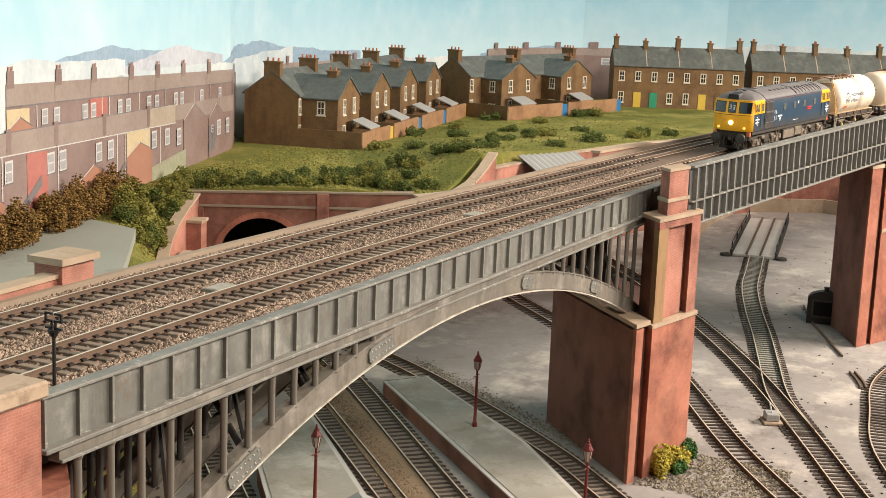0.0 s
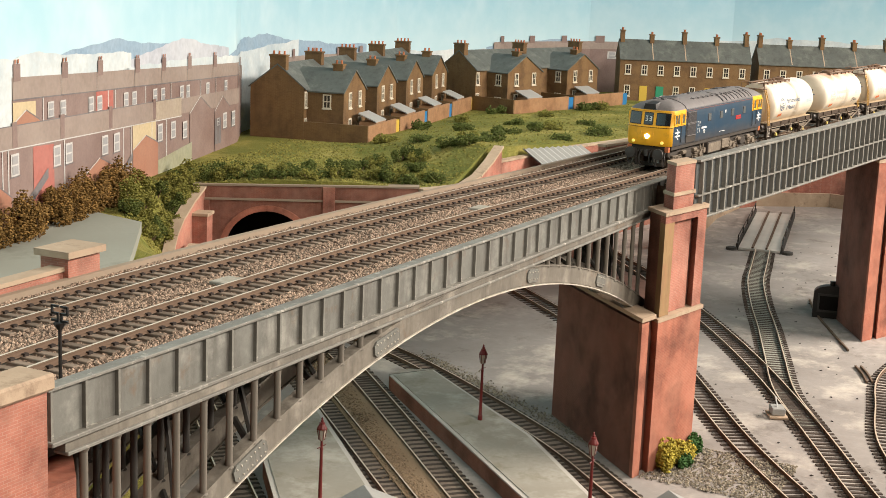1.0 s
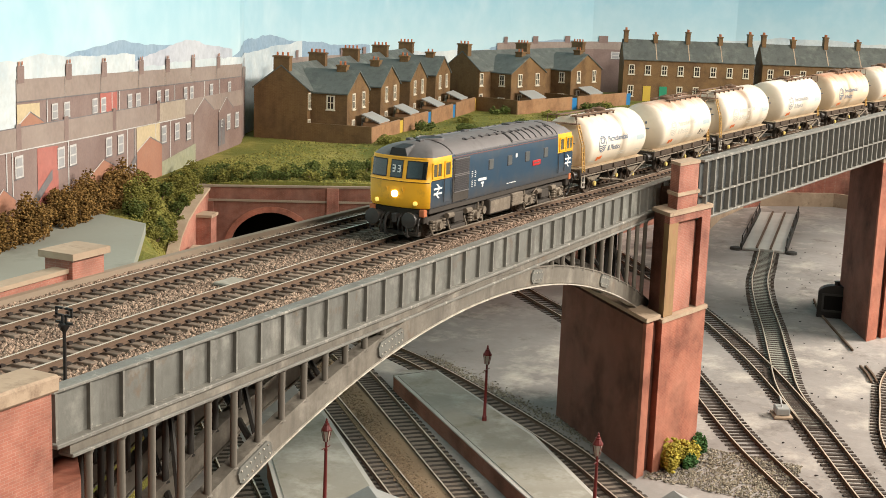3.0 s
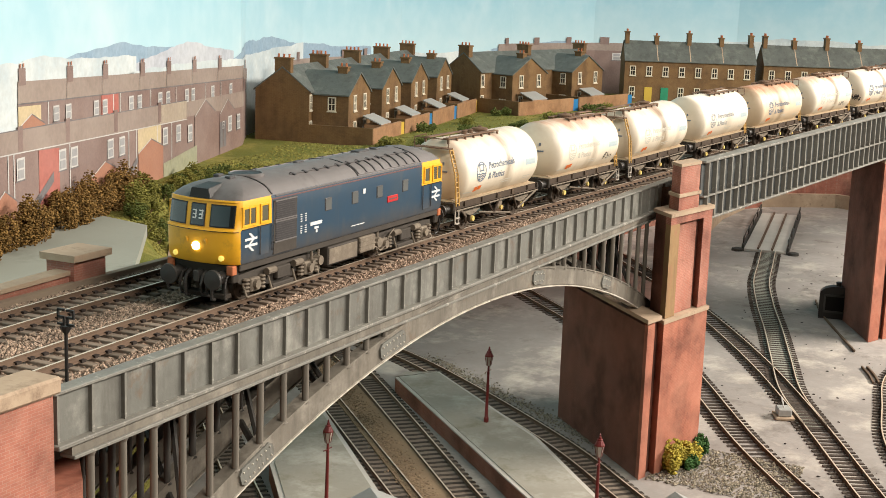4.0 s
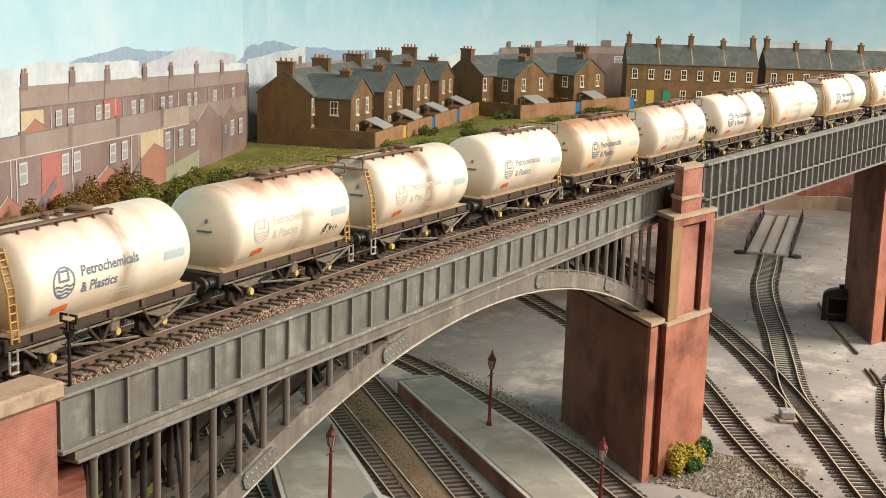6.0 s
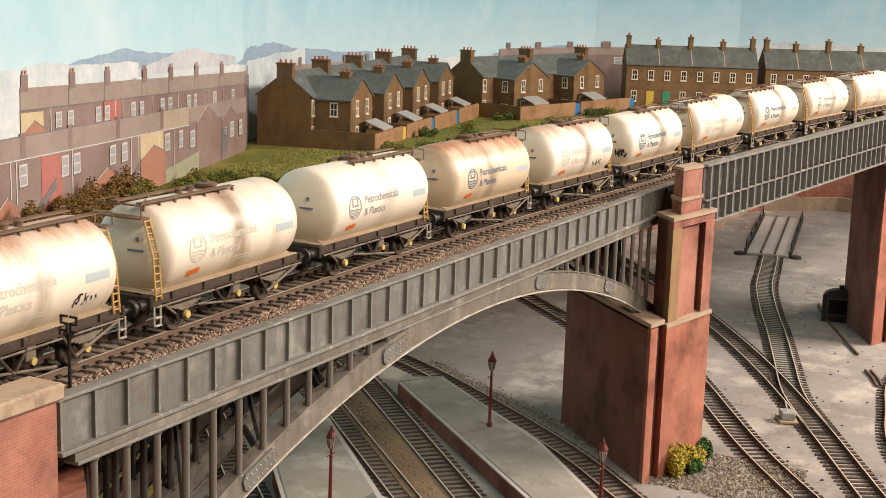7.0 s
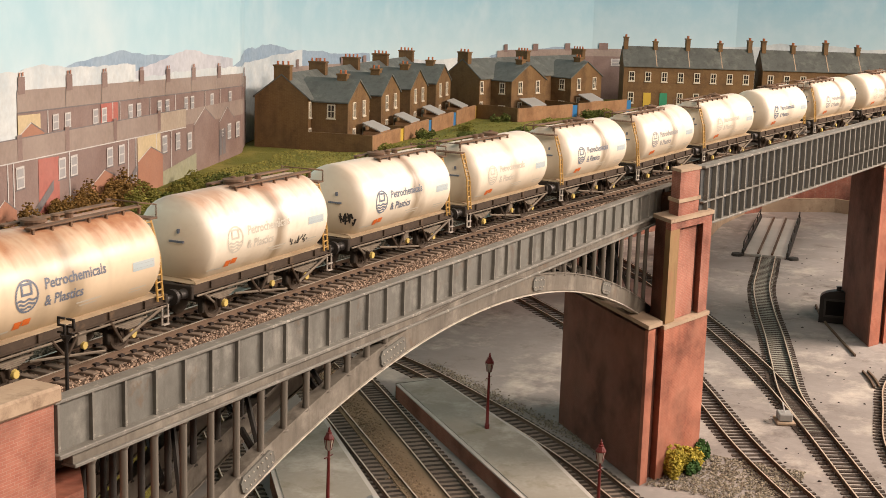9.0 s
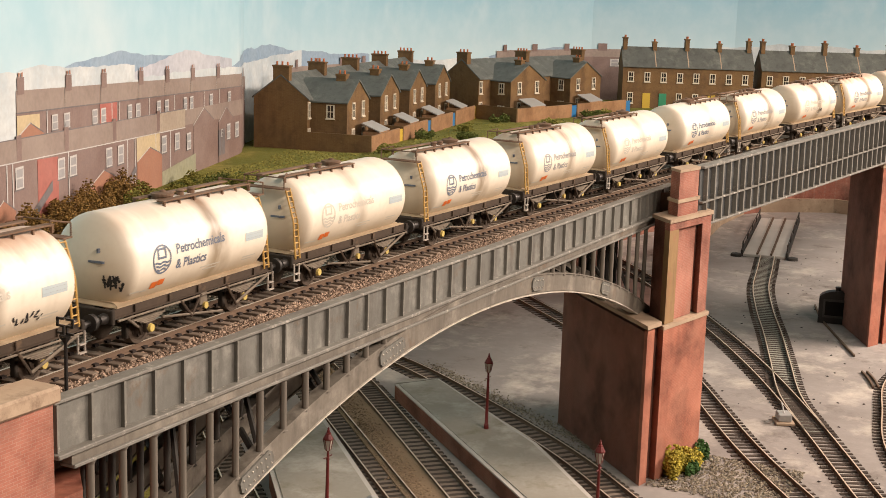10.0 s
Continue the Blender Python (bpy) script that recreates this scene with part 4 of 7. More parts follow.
def chimney(parent, x, y, z0, z1, w=9, d=16, pots=3):
    bm = bmesh.new()
    box(bm, x - w / 2, x + w / 2, y - d / 2, y + d / 2, z0, z1)
    box(bm, x - w / 2 - 1, x + w / 2 + 1, y - d / 2 - 1, y + d / 2 + 1, z1 + 0.02, z1 + 2)
    ch = part("chimney", bm, BROWN_BRICK, parent)
    bm = bmesh.new()
    for i in range(pots):
        yy = y + (i - (pots - 1) / 2) * d / pots
        lathe(bm, [(1.35, z1 + 2), (1.15, z1 + 5.4), (1.5, z1 + 5.8), (1.3, z1 + 6.2)], x, yy, 8)
    part("chimney_pots", bm, POT, ch, "orange terracotta chimney pots")


def house_pair(x, y, rz, label, pitch=127.0, gx=10.0, gw=80.0, gd=46.0, end_gable=False):
    """Two brick terrace houses with a shared gabled back wing; local x runs along the row, -y to the yards."""
    h = thing("terrace_house", label, "house", "back-to-back terrace houses", x, y, 109, rz, "structure")
    bm = bmesh.new()
    gabled_block(bm, 0, pitch, 0, 68, 0, 66, 92, "x")
    part("main_wall", bm, BROWN_BRICK, h)
    bm = bmesh.new()
    gable_roof(bm, -0.5, pitch - 0.5, 0, 68, 66, 92, "x")
    part("main_roof", bm, SLATE, h, "grey slate roof")
    bm = bmesh.new()
    gabled_block(bm, gx, gx + gw, -gd, -0.02, 0, 63, 87, "y")
    part("wing_wall", bm, BROWN_BRICK, h)
    bm = bmesh.new()
    gable_roof(bm, gx, gx + gw, -gd - 1.5, 22, 63, 87, "y")
    part("wing_roof", bm, SLATE, h, "grey slate roof")
    for u in (gx + 22, gx + gw - 22):
        for z in (13, 44):
            window_unit(h, u, -gd - 0.1, z)
    for z in (13, 44):
        window_unit(h, 5.2, -0.1, z, 7)
        window_unit(h, pitch - 12, -0.1, z, 8)
    window_unit(h, gx - 0.1, -gd * 0.55, 44, 9, 15, 2)
    window_unit(h, gx - 0.1, -gd * 0.55, 14, 11, 11, 2)
    chimney(h, gx + gw / 2, -gd * 0.55, 81, 92, 10, 12, 2)
    chimney(h, pitch - 4, 34, 86, 101, 9, 22, 4)
    if end_gable:
        chimney(h, 5, 34, 84, 102, 9, 20, 3)
    # back yard: brick wall, lean-to shed, coloured gate
    yd = -gd - 34
    bm = bmesh.new()
    box(bm, 0, 3, yd, -0.05, 0, 27)
    part("yard_side_wall", bm, BROWN_BRICK, h)
    bm = bmesh.new()
    box(bm, 3.02, pitch - 14, yd, yd + 3, 0, 26)
    part("yard_wall", bm, YARD_BRICK, h, "orange-brown brick yard wall")
    bm = bmesh.new()
    box(bm, pitch - 14, pitch - 0.1, yd + 0.6, yd + 2.4, 2, 24)
    part("yard_gate", bm, BLUEDOOR if int(x) % 3 else YELLOWDOOR, h, "painted yard gate")
    bm = bmesh.new()
    vs = [bm.verts.new(p) for p in ((40, yd + 3.1, 27), (80, yd + 3.1, 27), (80, yd + 26, 36), (40, yd + 26, 36), (40, yd + 3.1, 28.4), (80, yd + 3.1, 28.4), (80, yd + 26, 37.4), (40, yd + 26, 37.4))]
    for f in ((0, 1, 2, 3), (4, 5, 6, 7), (0, 1, 5, 4), (1, 2, 6, 5), (2, 3, 7, 6), (3, 0, 4, 7)):
        bm.faces.new([vs[i] for i in f])
    out = part("outhouse_roof", bm, CORR, h, "pale grey lean-to roof")
    bm = bmesh.new()
    box(bm, 42, 78, yd + 3.1, yd + 25, 0, 26.8)
    part("outhouse_wall", bm, YARD_BRICK, h)
    return h


U1 = math.degrees(math.atan2(81, 382))
ux, uy = math.cos(radians(U1)), math.sin(radians(U1))
for i in range(4):
    house_pair(957 + ux * 127 * i, 561 + uy * 127 * i, U1, "brown brick terrace houses with slate roofs and walled back yards", end_gable=(i == 0))
U2 = math.degrees(math.atan2(-63, 320))
vx, vy = math.cos(radians(U2)), math.sin(radians(U2))
for i in range(2):
    house_pair(1463 + vx * 162 * i, 583 + vy * 162 * i, U2, "lighter brown terrace houses with slate roofs above the bank", pitch=162, gx=30, gw=90, gd=38, end_gable=(i == 0))


def front_terrace(x, y, rz, n, doors):
    t = thing("terrace_row", "brown brick terrace with slate roof and bright painted doors", "house", "terrace rows", x, y, 108, rz, "structure")
    L = 56.0 * n
    bm = bmesh.new()
    gabled_block(bm, 0, L, 0, 62, 0, 78, 108, "x")
    part("front_wall", bm, BROWN_BRICK, t)
    bm = bmesh.new()
    gable_roof(bm, -1, L + 1, 0, 62, 78, 108, "x")
    part("roof", bm, SLATE, t, "grey slate roof")
    for k in range(n + 1):
        chimney(t, min(max(56.0 * k, 5), L - 5), 31, 104, 117 + (6 if k % 2 == 0 else 0), 7, 14, 3)
        if 0 < k < n:
            bm = bmesh.new()
            for s in (-1, 1):
                vs = [bm.verts.new(p) for p in ((56 * k - 0.8, 31 + s * 33.5, 77.5), (56 * k + 0.8, 31 + s * 33.5, 77.5), (56 * k + 0.8, 31, 110.5), (56 * k - 0.8, 31, 110.5))]
                bm.faces.new(vs)
            part("party_ridge", bm, COPING, t)
    for k in range(n):
        for u in (14, 42):
            window_unit(t, 56 * k + u, -0.1, 52, 9, 15)
        du, wu = (14, 42) if k % 2 else (42, 14)
        window_unit(t, 56 * k + wu, -0.1, 15, 9, 17)
        bm = bmesh.new()
        box(bm, 56 * k + du - 6.5, 56 * k + du + 6.5, -1.0, -0.02, 6, 32)
        part("door", bm, doors[k % len(doors)], t, "bright painted front door")


U3 = math.degrees(math.atan2(-0.888, 0.46))
front_terrace(1842, 493, U3, 4, [YELLOWDOOR, GREENDOOR, YELLOWDOOR, BROWN_BRICK])
front_terrace(1842 + 0.46 * 238, 493 - 0.888 * 238, U3, 5, [YELLOWDOOR, BROWN_BRICK, GREENDOOR])


# ---- bushes ----
def bush(c, v, w, d, h, n, rr, m, label, seed, group="hillside bushes"):
    p = land(c, v)
    b = thing("bush", label, "bush", group, p.x, p.y, p.z - 1.5)
    rng = np.random.RandomState(seed)
    lobes = [(rng.uniform(-0.6, 0.6) * w, rng.uniform(-0.6, 0.6) * d, rng.uniform(0.25, 0.65) * h, rng.uniform(0.3, 0.6)) for _ in range(7)]

    def where():
        lx, ly, lz, s = lobes[rng.randint(7)]
        q = rng.normal(0, 1, 3)
        q /= np.linalg.norm(q)
        q *= rng.uniform(0.6, 1.0)
        return lx + q[0] * s * w * 0.8, ly + q[1] * s * d * 0.8, max(0.2, lz + q[2] * s * h)
    lump_mesh("foliage", int(n * 1.5), where, rr * 0.4, rr * 1.15, m, seed + 50, 0.75, b)
    bm = bmesh.new()
    for k in range(5):
        lx, ly, lz, s = lobes[k]
        tube(bm, (lx * 0.3, ly * 0.3, -1), (lx, ly, lz), 0.8, 0.3, 5)
    part("stem", bm, BOARD, b)


rs = np.random.RandomState(21)
# dry scrub beside the road
for k in range(11):
    bush(2.3 + k * 0.21 + rs.uniform(-0.05, 0.05), (0.93 if k < 4 else 0.85) + rs.uniform(-0.05, 0.04), 24, 14, 30 + rs.uniform(0, 9), 1500, 1.35, DRYBUSH, "brown dried bush of teased fibre beside the road", 100 + k)
for k in range(6):
    bush(4.45 + k * 0.1, 0.55 + 0.3 * rs.rand(), 18, 15, 17 + rs.uniform(0, 5), 700, 1.3, DRYBUSH if k % 2 else OLIVE, "olive and brown bush on the slope below the street", 115 + k)
for k in range(34):
    bush(4.15 + k * 0.075, 0.04 + 0.55 * rs.rand(), 12, 11, 10 + rs.uniform(0, 7), 420, 1.15, (OLIVE, SCRUB, OLIVE)[k % 3], "olive green bush on the slope by the wing wall", 130 + k)
for k in range(44):
    bush(6.7 + k * 0.11, 0.03 + 0.26 * rs.rand(), 15, 12, 9 + rs.uniform(0, 8), 420, 1.2, SCRUB if k % 3 else OLIVE, "dark green bush on the bank over the tunnel", 170 + k)
for k in range(30):
    bush(11.7 + k * 0.1, 0.04 + 0.62 * rs.rand(), 20, 16, 8 + rs.uniform(0, 6), 380, 1.5, SCRUB if k % 4 else OLIVE, "low dark green scrub on the bank below the houses", 220 + k)

def tufts():
    rng = np.random.RandomState(31)

    def where():
        c = rng.uniform(4.3, 15.0)
        p = land(c, rng.uniform(0.01, 0.8) ** 1.2)
        return p.x, p.y, p.z + rng.uniform(-0.3, 0.5)
    tagged(lump_mesh("grass_tufts", 16000, where, 0.5, 1.7, TUFT, 33, 0.8), "tufted yellow-green grass fibre on the hillside", "grass", "", "stuff")


tufts()

# ---- printed backscene: sky, hills and a faded street pasted on the boards ----
def back_point(s):
    """Plan point and direction on the backdrop, s in millimetres from its start."""
    pts = [(-1300, -172)] + BACK + [(2400, -1200)]
    for a, b in zip(pts, pts[1:]):
        L = math.hypot(b[0] - a[0], b[1] - a[1])
        if s <= L or b is pts[-1]:
            return a[0] + (b[0] - a[0]) * s / L, a[1] + (b[1] - a[1]) * s / L, (b[0] - a[0]) / L, (b[1] - a[1]) / L
        s -= L


def sky_mat():
    m, nt, b, co = base_mat("printed_sky")
    sep = nt.nodes.new("ShaderNodeSeparateXYZ")
    nt.links.new(co, sep.inputs[0])
    up = ramp(nt, sep.outputs[2], 0.20, 0.33)
    n = noise_out(nt, co, 2.2, 5.0)
    n2 = noise_out(nt, co, 30.0, 5.0)
    deep = mixed(nt, ramp(nt, sep.outputs[0], 0.3, 1.6), (0.29, 0.52, 0.61), (0.17, 0.39, 0.51))
    c = mixed(nt, up, (0.44, 0.62, 0.675), deep)
    c = mixed(nt, ramp(nt, n, 0.5, 0.75), c, (0.60, 0.68, 0.70))
    c = mixed(nt, ramp(nt, n2, 0.4, 0.9), c, mixed(nt, 0.2, c, (0.8, 0.84, 0.84)))
    nt.links.new(c, b.inputs["Base Color"])
    b.inputs["Roughness"].default_value = 0.6
    return m


def print_mat(name, c, c2, grain=90.0, fade=(0.58, 0.52, 0.47), amount=0.45):
    """Faded ink on paper: blotches, coarse grain and paler patches for fading and painted glare."""
    m, nt, b, co = base_mat(name)
    n1 = noise_out(nt, co, 26.0, 6.0)
    n2 = noise_out(nt, co, grain * 4, 4.0)
    n3 = noise_out(nt, co, 9.0, 5.0, 0.65)
    k = mixed(nt, ramp(nt, n1, 0.3, 0.7), c, c2)
    k = mixed(nt, ramp(nt, n2, 0.35, 0.7), k, mixed(nt, 0.5, k, tuple(x * 0.55 for x in c)))
    fd = nt.nodes.new("ShaderNodeMath")
    fd.operation = "MULTIPLY"
    fd.inputs[1].default_value = amount
    nt.links.new(ramp(nt, n3, 0.4, 0.75), fd.inputs[0])
    k = mixed(nt, fd.outputs[0], k, fade)
    nt.links.new(k, b.inputs["Base Color"])
    b.inputs["Roughness"].default_value = 0.55
    return m


PRINT_SKY = sky_mat()
PRINT_HILL = print_mat("print_blue_hill", (0.24, 0.35, 0.46), (0.31, 0.41, 0.50), 40, (0.36, 0.46, 0.54), 0.4)
PRINT_HILL2 = print_mat("print_mauve_hill", (0.44, 0.47, 0.53), (0.52, 0.53, 0.57), 30, (0.60, 0.62, 0.64), 0.5)
PRINT_SNOW = print_mat("print_pale_hill", (0.66, 0.70, 0.69), (0.36, 0.45, 0.50), 45, (0.74, 0.76, 0.73), 0.55)
PRINT_ROOF = print_mat("print_roof", (0.30, 0.235, 0.195), (0.25, 0.19, 0.165), 60, (0.46, 0.39, 0.34), 0.4)
PRINT_ROOF2 = print_mat("print_roof_tan", (0.40, 0.33, 0.25), (0.34, 0.27, 0.21), 60, (0.50, 0.43, 0.36), 0.4)
PRINT_WALL = print_mat("print_wall", (0.18, 0.115, 0.10), (0.245, 0.165, 0.14), 130, (0.38, 0.30, 0.27), 0.5)
PRINT_PALE = print_mat("print_render", (0.58, 0.46, 0.26), (0.50, 0.40, 0.25), 60, (0.6, 0.5, 0.36), 0.4)
PRINT_RED = print_mat("print_red", (0.40, 0.10, 0.075), (0.44, 0.14, 0.11), 60, (0.5, 0.3, 0.26), 0.3)
PRINT_BRICKRED = print_mat("print_orange", (0.38, 0.17, 0.10), (0.32, 0.135, 0.085), 130, (0.5, 0.34, 0.26), 0.3)
PRINT_WHITE = print_mat("print_white", (0.60, 0.585, 0.56), (0.48, 0.46, 0.44), 60, (0.66, 0.64, 0.6), 0.3)
PRINT_DARK = print_mat("print_dark", (0.12, 0.105, 0.11), (0.20, 0.185, 0.185), 60, (0.34, 0.32, 0.31), 0.3)
PRINT_GLASS = print_mat("print_glass", (0.33, 0.33, 0.335), (0.24, 0.235, 0.24), 60, (0.5, 0.49, 0.48), 0.5)
PRINT_SHRUB = print_mat("print_shrub", (0.24, 0.25, 0.14), (0.33, 0.31, 0.2), 60, (0.45, 0.44, 0.38), 0.5)


def backdrop():
    bd = thing("backdrop", "printed backscene of pale sky, hills and faded terraces", "backdrop", kind="structure")
    bm = bmesh.new()
    n = 960
    total = 5800.0
    a, b = [], []
    for i in range(n + 1):
        x, y, dx, dy = back_point(total * i / n)
        a.append((bm.verts.new((x, y, 90)), bm.verts.new((x, y, 900))))
        b.append((bm.verts.new((x - dy * 6, y + dx * 6, 90)), bm.verts.new((x - dy * 6, y + dx * 6, 900))))
    for i in range(n):
        bm.faces.new((a[i][0], a[i + 1][0], a[i + 1][1], a[i][1]))
        bm.faces.new((b[i][0], b[i][1], b[i + 1][1], b[i + 1][0]))
        bm.faces.new((a[i][1], a[i + 1][1], b[i + 1][1], b[i][1]))
    part("sky_board", bm, PRINT_SKY, bd)

    def ridge(name, m, s0, s1, z0, z1, base, off, seed, rough):
        bm = bmesh.new()
        lo, hi = [], []
        k = int(abs(s1 - s0) / 5)
        for i in range(k + 1):
            s = s0 + (s1 - s0) * i / k
            x, y, dx, dy = back_point(s)
            f = i / k
            e = min(1, 1.9 * f, 1.9 * (1 - f))
            z = base + ((z0 + (z1 - z0) * f) - base) * e + rough * 1.6 * noise.fractal(Vector((s / 70, seed, 0)), 0.9, 2.0, 7)
            x, y = x + dy * off, y - dx * off
            lo.append(bm.verts.new((x, y, 92)))
            hi.append(bm.verts.new((x, y, max(z, 95))))
        for i in range(k):
            bm.faces.new((lo[i], lo[i + 1], hi[i + 1], hi[i]))
        part(name, bm, m, bd)
    return bd, ridge


BD, ridge = backdrop()


def s_of(x):
    """Distance along the backdrop at plan x."""
    lo, hi = 0.0, 5800.0
    for _ in range(40):
        mid = (lo + hi) / 2
        lo, hi = (mid, hi) if back_point(mid)[0] < x else (lo, mid)
    return lo


ridge("printed_hill", PRINT_HILL, s_of(360), s_of(690), 250, 245, 234, 0.4, 1.0, 1.6)
ridge("printed_hill", PRINT_HILL, s_of(720), s_of(1400), 243, 222, 205, 0.4, 2.0, 3)
ridge("printed_hill", PRINT_HILL, s_of(1740), s_of(2010), 207, 214, 196, 0.4, 2.7, 2)
ridge("printed_hill", PRINT_HILL2, s_of(545), s_of(850), 243, 240, 224, 0.8, 3.0, 2)
ridge("printed_hill", PRINT_SNOW, s_of(150), s_of(560), 247, 238, 234, 1.2, 4.0, 3)
ridge("printed_hill", PRINT_SNOW, s_of(500), s_of(1200), 229, 199, 218, 1.2, 5.0, 2)
ridge("printed_hill", PRINT_SNOW, s_of(1180), s_of(1800), 196, 192, 190, 1.2, 6.0, 2)
ridge("printed_hill", PRINT_SNOW, s_of(1700), s_of(2340), 200, 250, 190, 1.3, 7.0, 3)


def on_board(s, z, o):
    x, y, dx, dy = back_point(s)
    return (x + dy * o, y - dx * o, z)


def inked(name, m, x0, x1, lo0, hi0, lo1, hi1, o, label=""):
    """A printed patch between plan x0 and x1, with its lower and upper edge at both ends."""
    bm = bmesh.new()
    sa, sb = s_of(x0), s_of(x1)
    k = max(1, int((sb - sa) / 8))
    cols = []
    for j in range(k + 1):
        f = j / k
        cols.append([bm.verts.new(on_board(sa + (sb - sa) * f, z0 + (z1 - z0) * f, o)) for z0, z1 in ((lo0, lo1), (hi0, hi1))])
    for a, b in zip(cols, cols[1:]):
        bm.faces.new((a[0], b[0], b[1], a[1]))
    return part(name, bm, m, BD, label)


def printed_window(x, z1, w, h, o):
    inked("printed_window", PRINT_WHITE, x - w / 2, x + w / 2, z1 - h, z1, z1 - h, z1, o + 0.2)
    for a, b in ((0.10, 0.46), (0.54, 0.92)):
        inked("printed_pane", PRINT_GLASS if h > 12 else PRINT_DARK, x - w * 0.36, x + w * 0.36, z1 - h * b, z1 - h * a, z1 - h * b, z1 - h * a, o + 0.4)
    inked("printed_sill", PRINT_DARK, x - w * 0.62, x + w * 0.62, z1 - h - 1.0, z1 - h - 0.1, z1 - h - 1.0, z1 - h - 0.1, o + 0.2)


def printed_gable(m, x0, x1, base, eave, ridge_z, o):
    xm = (x0 + x1) / 2
    inked("printed_outhouse", m, x0, xm, base, eave, base, ridge_z, o)
    inked("printed_outhouse", m, xm, x1, base, ridge_z, base, eave, o)
    inked("printed_verge", PRINT_WHITE, x0, xm, eave, eave + 1.0, ridge_z, ridge_z + 1.0, o + 0.1)
    inked("printed_verge", PRINT_DARK, xm, x1, ridge_z, ridge_z + 1.0, eave, eave + 1.0, o + 0.1)


def printed_street():
    # upper terrace: wall, roof in bays, chimneys, openings
    def up_top(x):
        return 226.6 - (x - 336) * 0.0388

    def up_eave(x):
        return 210.8 - (x - 330) * 0.0346
    inked("printed_wall", PRINT_WALL, 329, 905, 150, up_eave(329), 150, up_eave(905), 1.6)
    bays = [329, 411, 481, 566, 634, 709, 790, 905]
    for i, (a, b) in enumerate(zip(bays, bays[1:])):
        inked("printed_roof", PRINT_ROOF, a + 0.4, b - 0.2, up_eave(a), up_top(a), up_eave(b), up_top(b), 1.8)
        inked("printed_eave", PRINT_DARK, a, b, up_eave(a) - 0.9, up_eave(a), up_eave(b) - 0.9, up_eave(b), 1.9)
        x = a + 8
        inked("printed_chimney", PRINT_WALL, x - 6, x + 5, up_top(x) - 3, up_top(x) + 10, up_top(x) - 3, up_top(x) + 9.5, 2.0)
        for d in (-3, 2):
            inked("printed_pot", PRINT_BRICKRED, x + d - 1.2, x + d + 1.2, up_top(x) + 10, up_top(x) + 13, up_top(x) + 10, up_top(x) + 13, 2.0)
    inked("printed_render", PRINT_PALE, 329, 366, 194, 208.6, 192, 207, 1.95)
    printed_gable(PRINT_BRICKRED, 328, 372, 186, 192, 201, 2.05)
    inked("printed_red_wall", PRINT_RED, 479, 516, 188, 204.6, 187, 203.4, 1.95)
    for x in (392, 414, 468, 486, 545, 565, 617, 638, 692, 711, 773, 836):
        printed_window(x, up_eave(x) - 4.5, 10.5, 12.0 + (x - 390) * 0.004, 2.0)
    for x in (378, 504, 520, 592, 660, 750, 800):
        inked("printed_pipe", PRINT_WHITE, x, x + 1.4, 176, up_eave(x) - 1, 176, up_eave(x) - 1, 2.0)
    # lower terrace in front
    def lo_top(x):
        return 192.0 - (x - 312) * 0.026

    def lo_eave(x):
        return 176.0 - (x - 312) * 0.0315
    inked("printed_wall", PRINT_WALL, 268, 690, 100, lo_eave(268), 100, lo_eave(690), 2.4)
    bays = [268, 330, 411, 508, 614, 690]
    for i, (a, b) in enumerate(zip(bays, bays[1:])):
        inked("printed_roof", PRINT_ROOF2 if i == 4 else PRINT_ROOF, a + 0.4, b - 0.3, lo_eave(a), lo_top(a), lo_eave(b), lo_top(b), 2.6)
        inked("printed_eave", PRINT_WHITE, a, b, lo_eave(a) - 0.9, lo_eave(a), lo_eave(b) - 0.9, lo_eave(b), 2.7)
        inked("printed_ridge", PRINT_DARK, a, b, lo_top(a), lo_top(a) + 0.8, lo_top(b), lo_top(b) + 0.8, 2.7)
        if i:
            inked("printed_chimney", PRINT_WALL, a - 4, a + 4, lo_top(a) - 16, lo_top(a) + 3, lo_top(a) - 16, lo_top(a) + 3, 2.75)
    inked("printed_red_wall", PRINT_RED, 359, 395, 120, 173, 118, 171, 2.7)
    inked("printed_render", PRINT_PALE, 559, 617, 140, 167.6, 138, 166, 2.7)
    for x in (329, 400, 422, 495, 521, 628, 665):
        printed_window(x, lo_eave(x) - 4, 13.0, 16.5, 2.8)
    for x in (309, 318, 413, 536, 554, 606, 645):
        inked("printed_pipe", PRINT_WHITE, x, x + 1.6, 112, lo_eave(x) - 1, 112, lo_eave(x) - 1, 2.8)
    printed_gable(PRINT_BRICKRED, 559, 622, 110, 145, 155, 3.0)
    printed_gable(PRINT_BRICKRED, 455, 512, 110, 138, 148, 3.0)
    printed_gable(PRINT_BRICKRED, 285, 322, 110, 140, 150, 3.0)
    inked("printed_lean_to", PRINT_DARK, 340, 384, 122, 130, 146, 154, 3.0)
    inked("printed_lean_to", PRINT_DARK, 530, 558, 122, 128, 138, 144, 3.0)
    # end block of the lower street
    inked("printed_wall", PRINT_WALL, 690, 905, 100, 166, 100, 158, 2.4)
    inked("printed_roof", PRINT_ROOF, 690, 905, 166, 181, 158, 176, 2.6)
    printed_gable(PRINT_WALL, 714, 780, 104, 163, 178, 2.9)
    printed_gable(PRINT_WALL, 795, 850, 104, 158, 172, 2.9)
    for x in (699, 830, 862):
        printed_window(x, 157.5 - (x - 699) * 0.03, 13, 17, 3.1)
    for x in (800, 812):
        inked("printed_door", PRINT_DARK, x - 5, x + 5, 122, 150, 122, 150, 3.1)
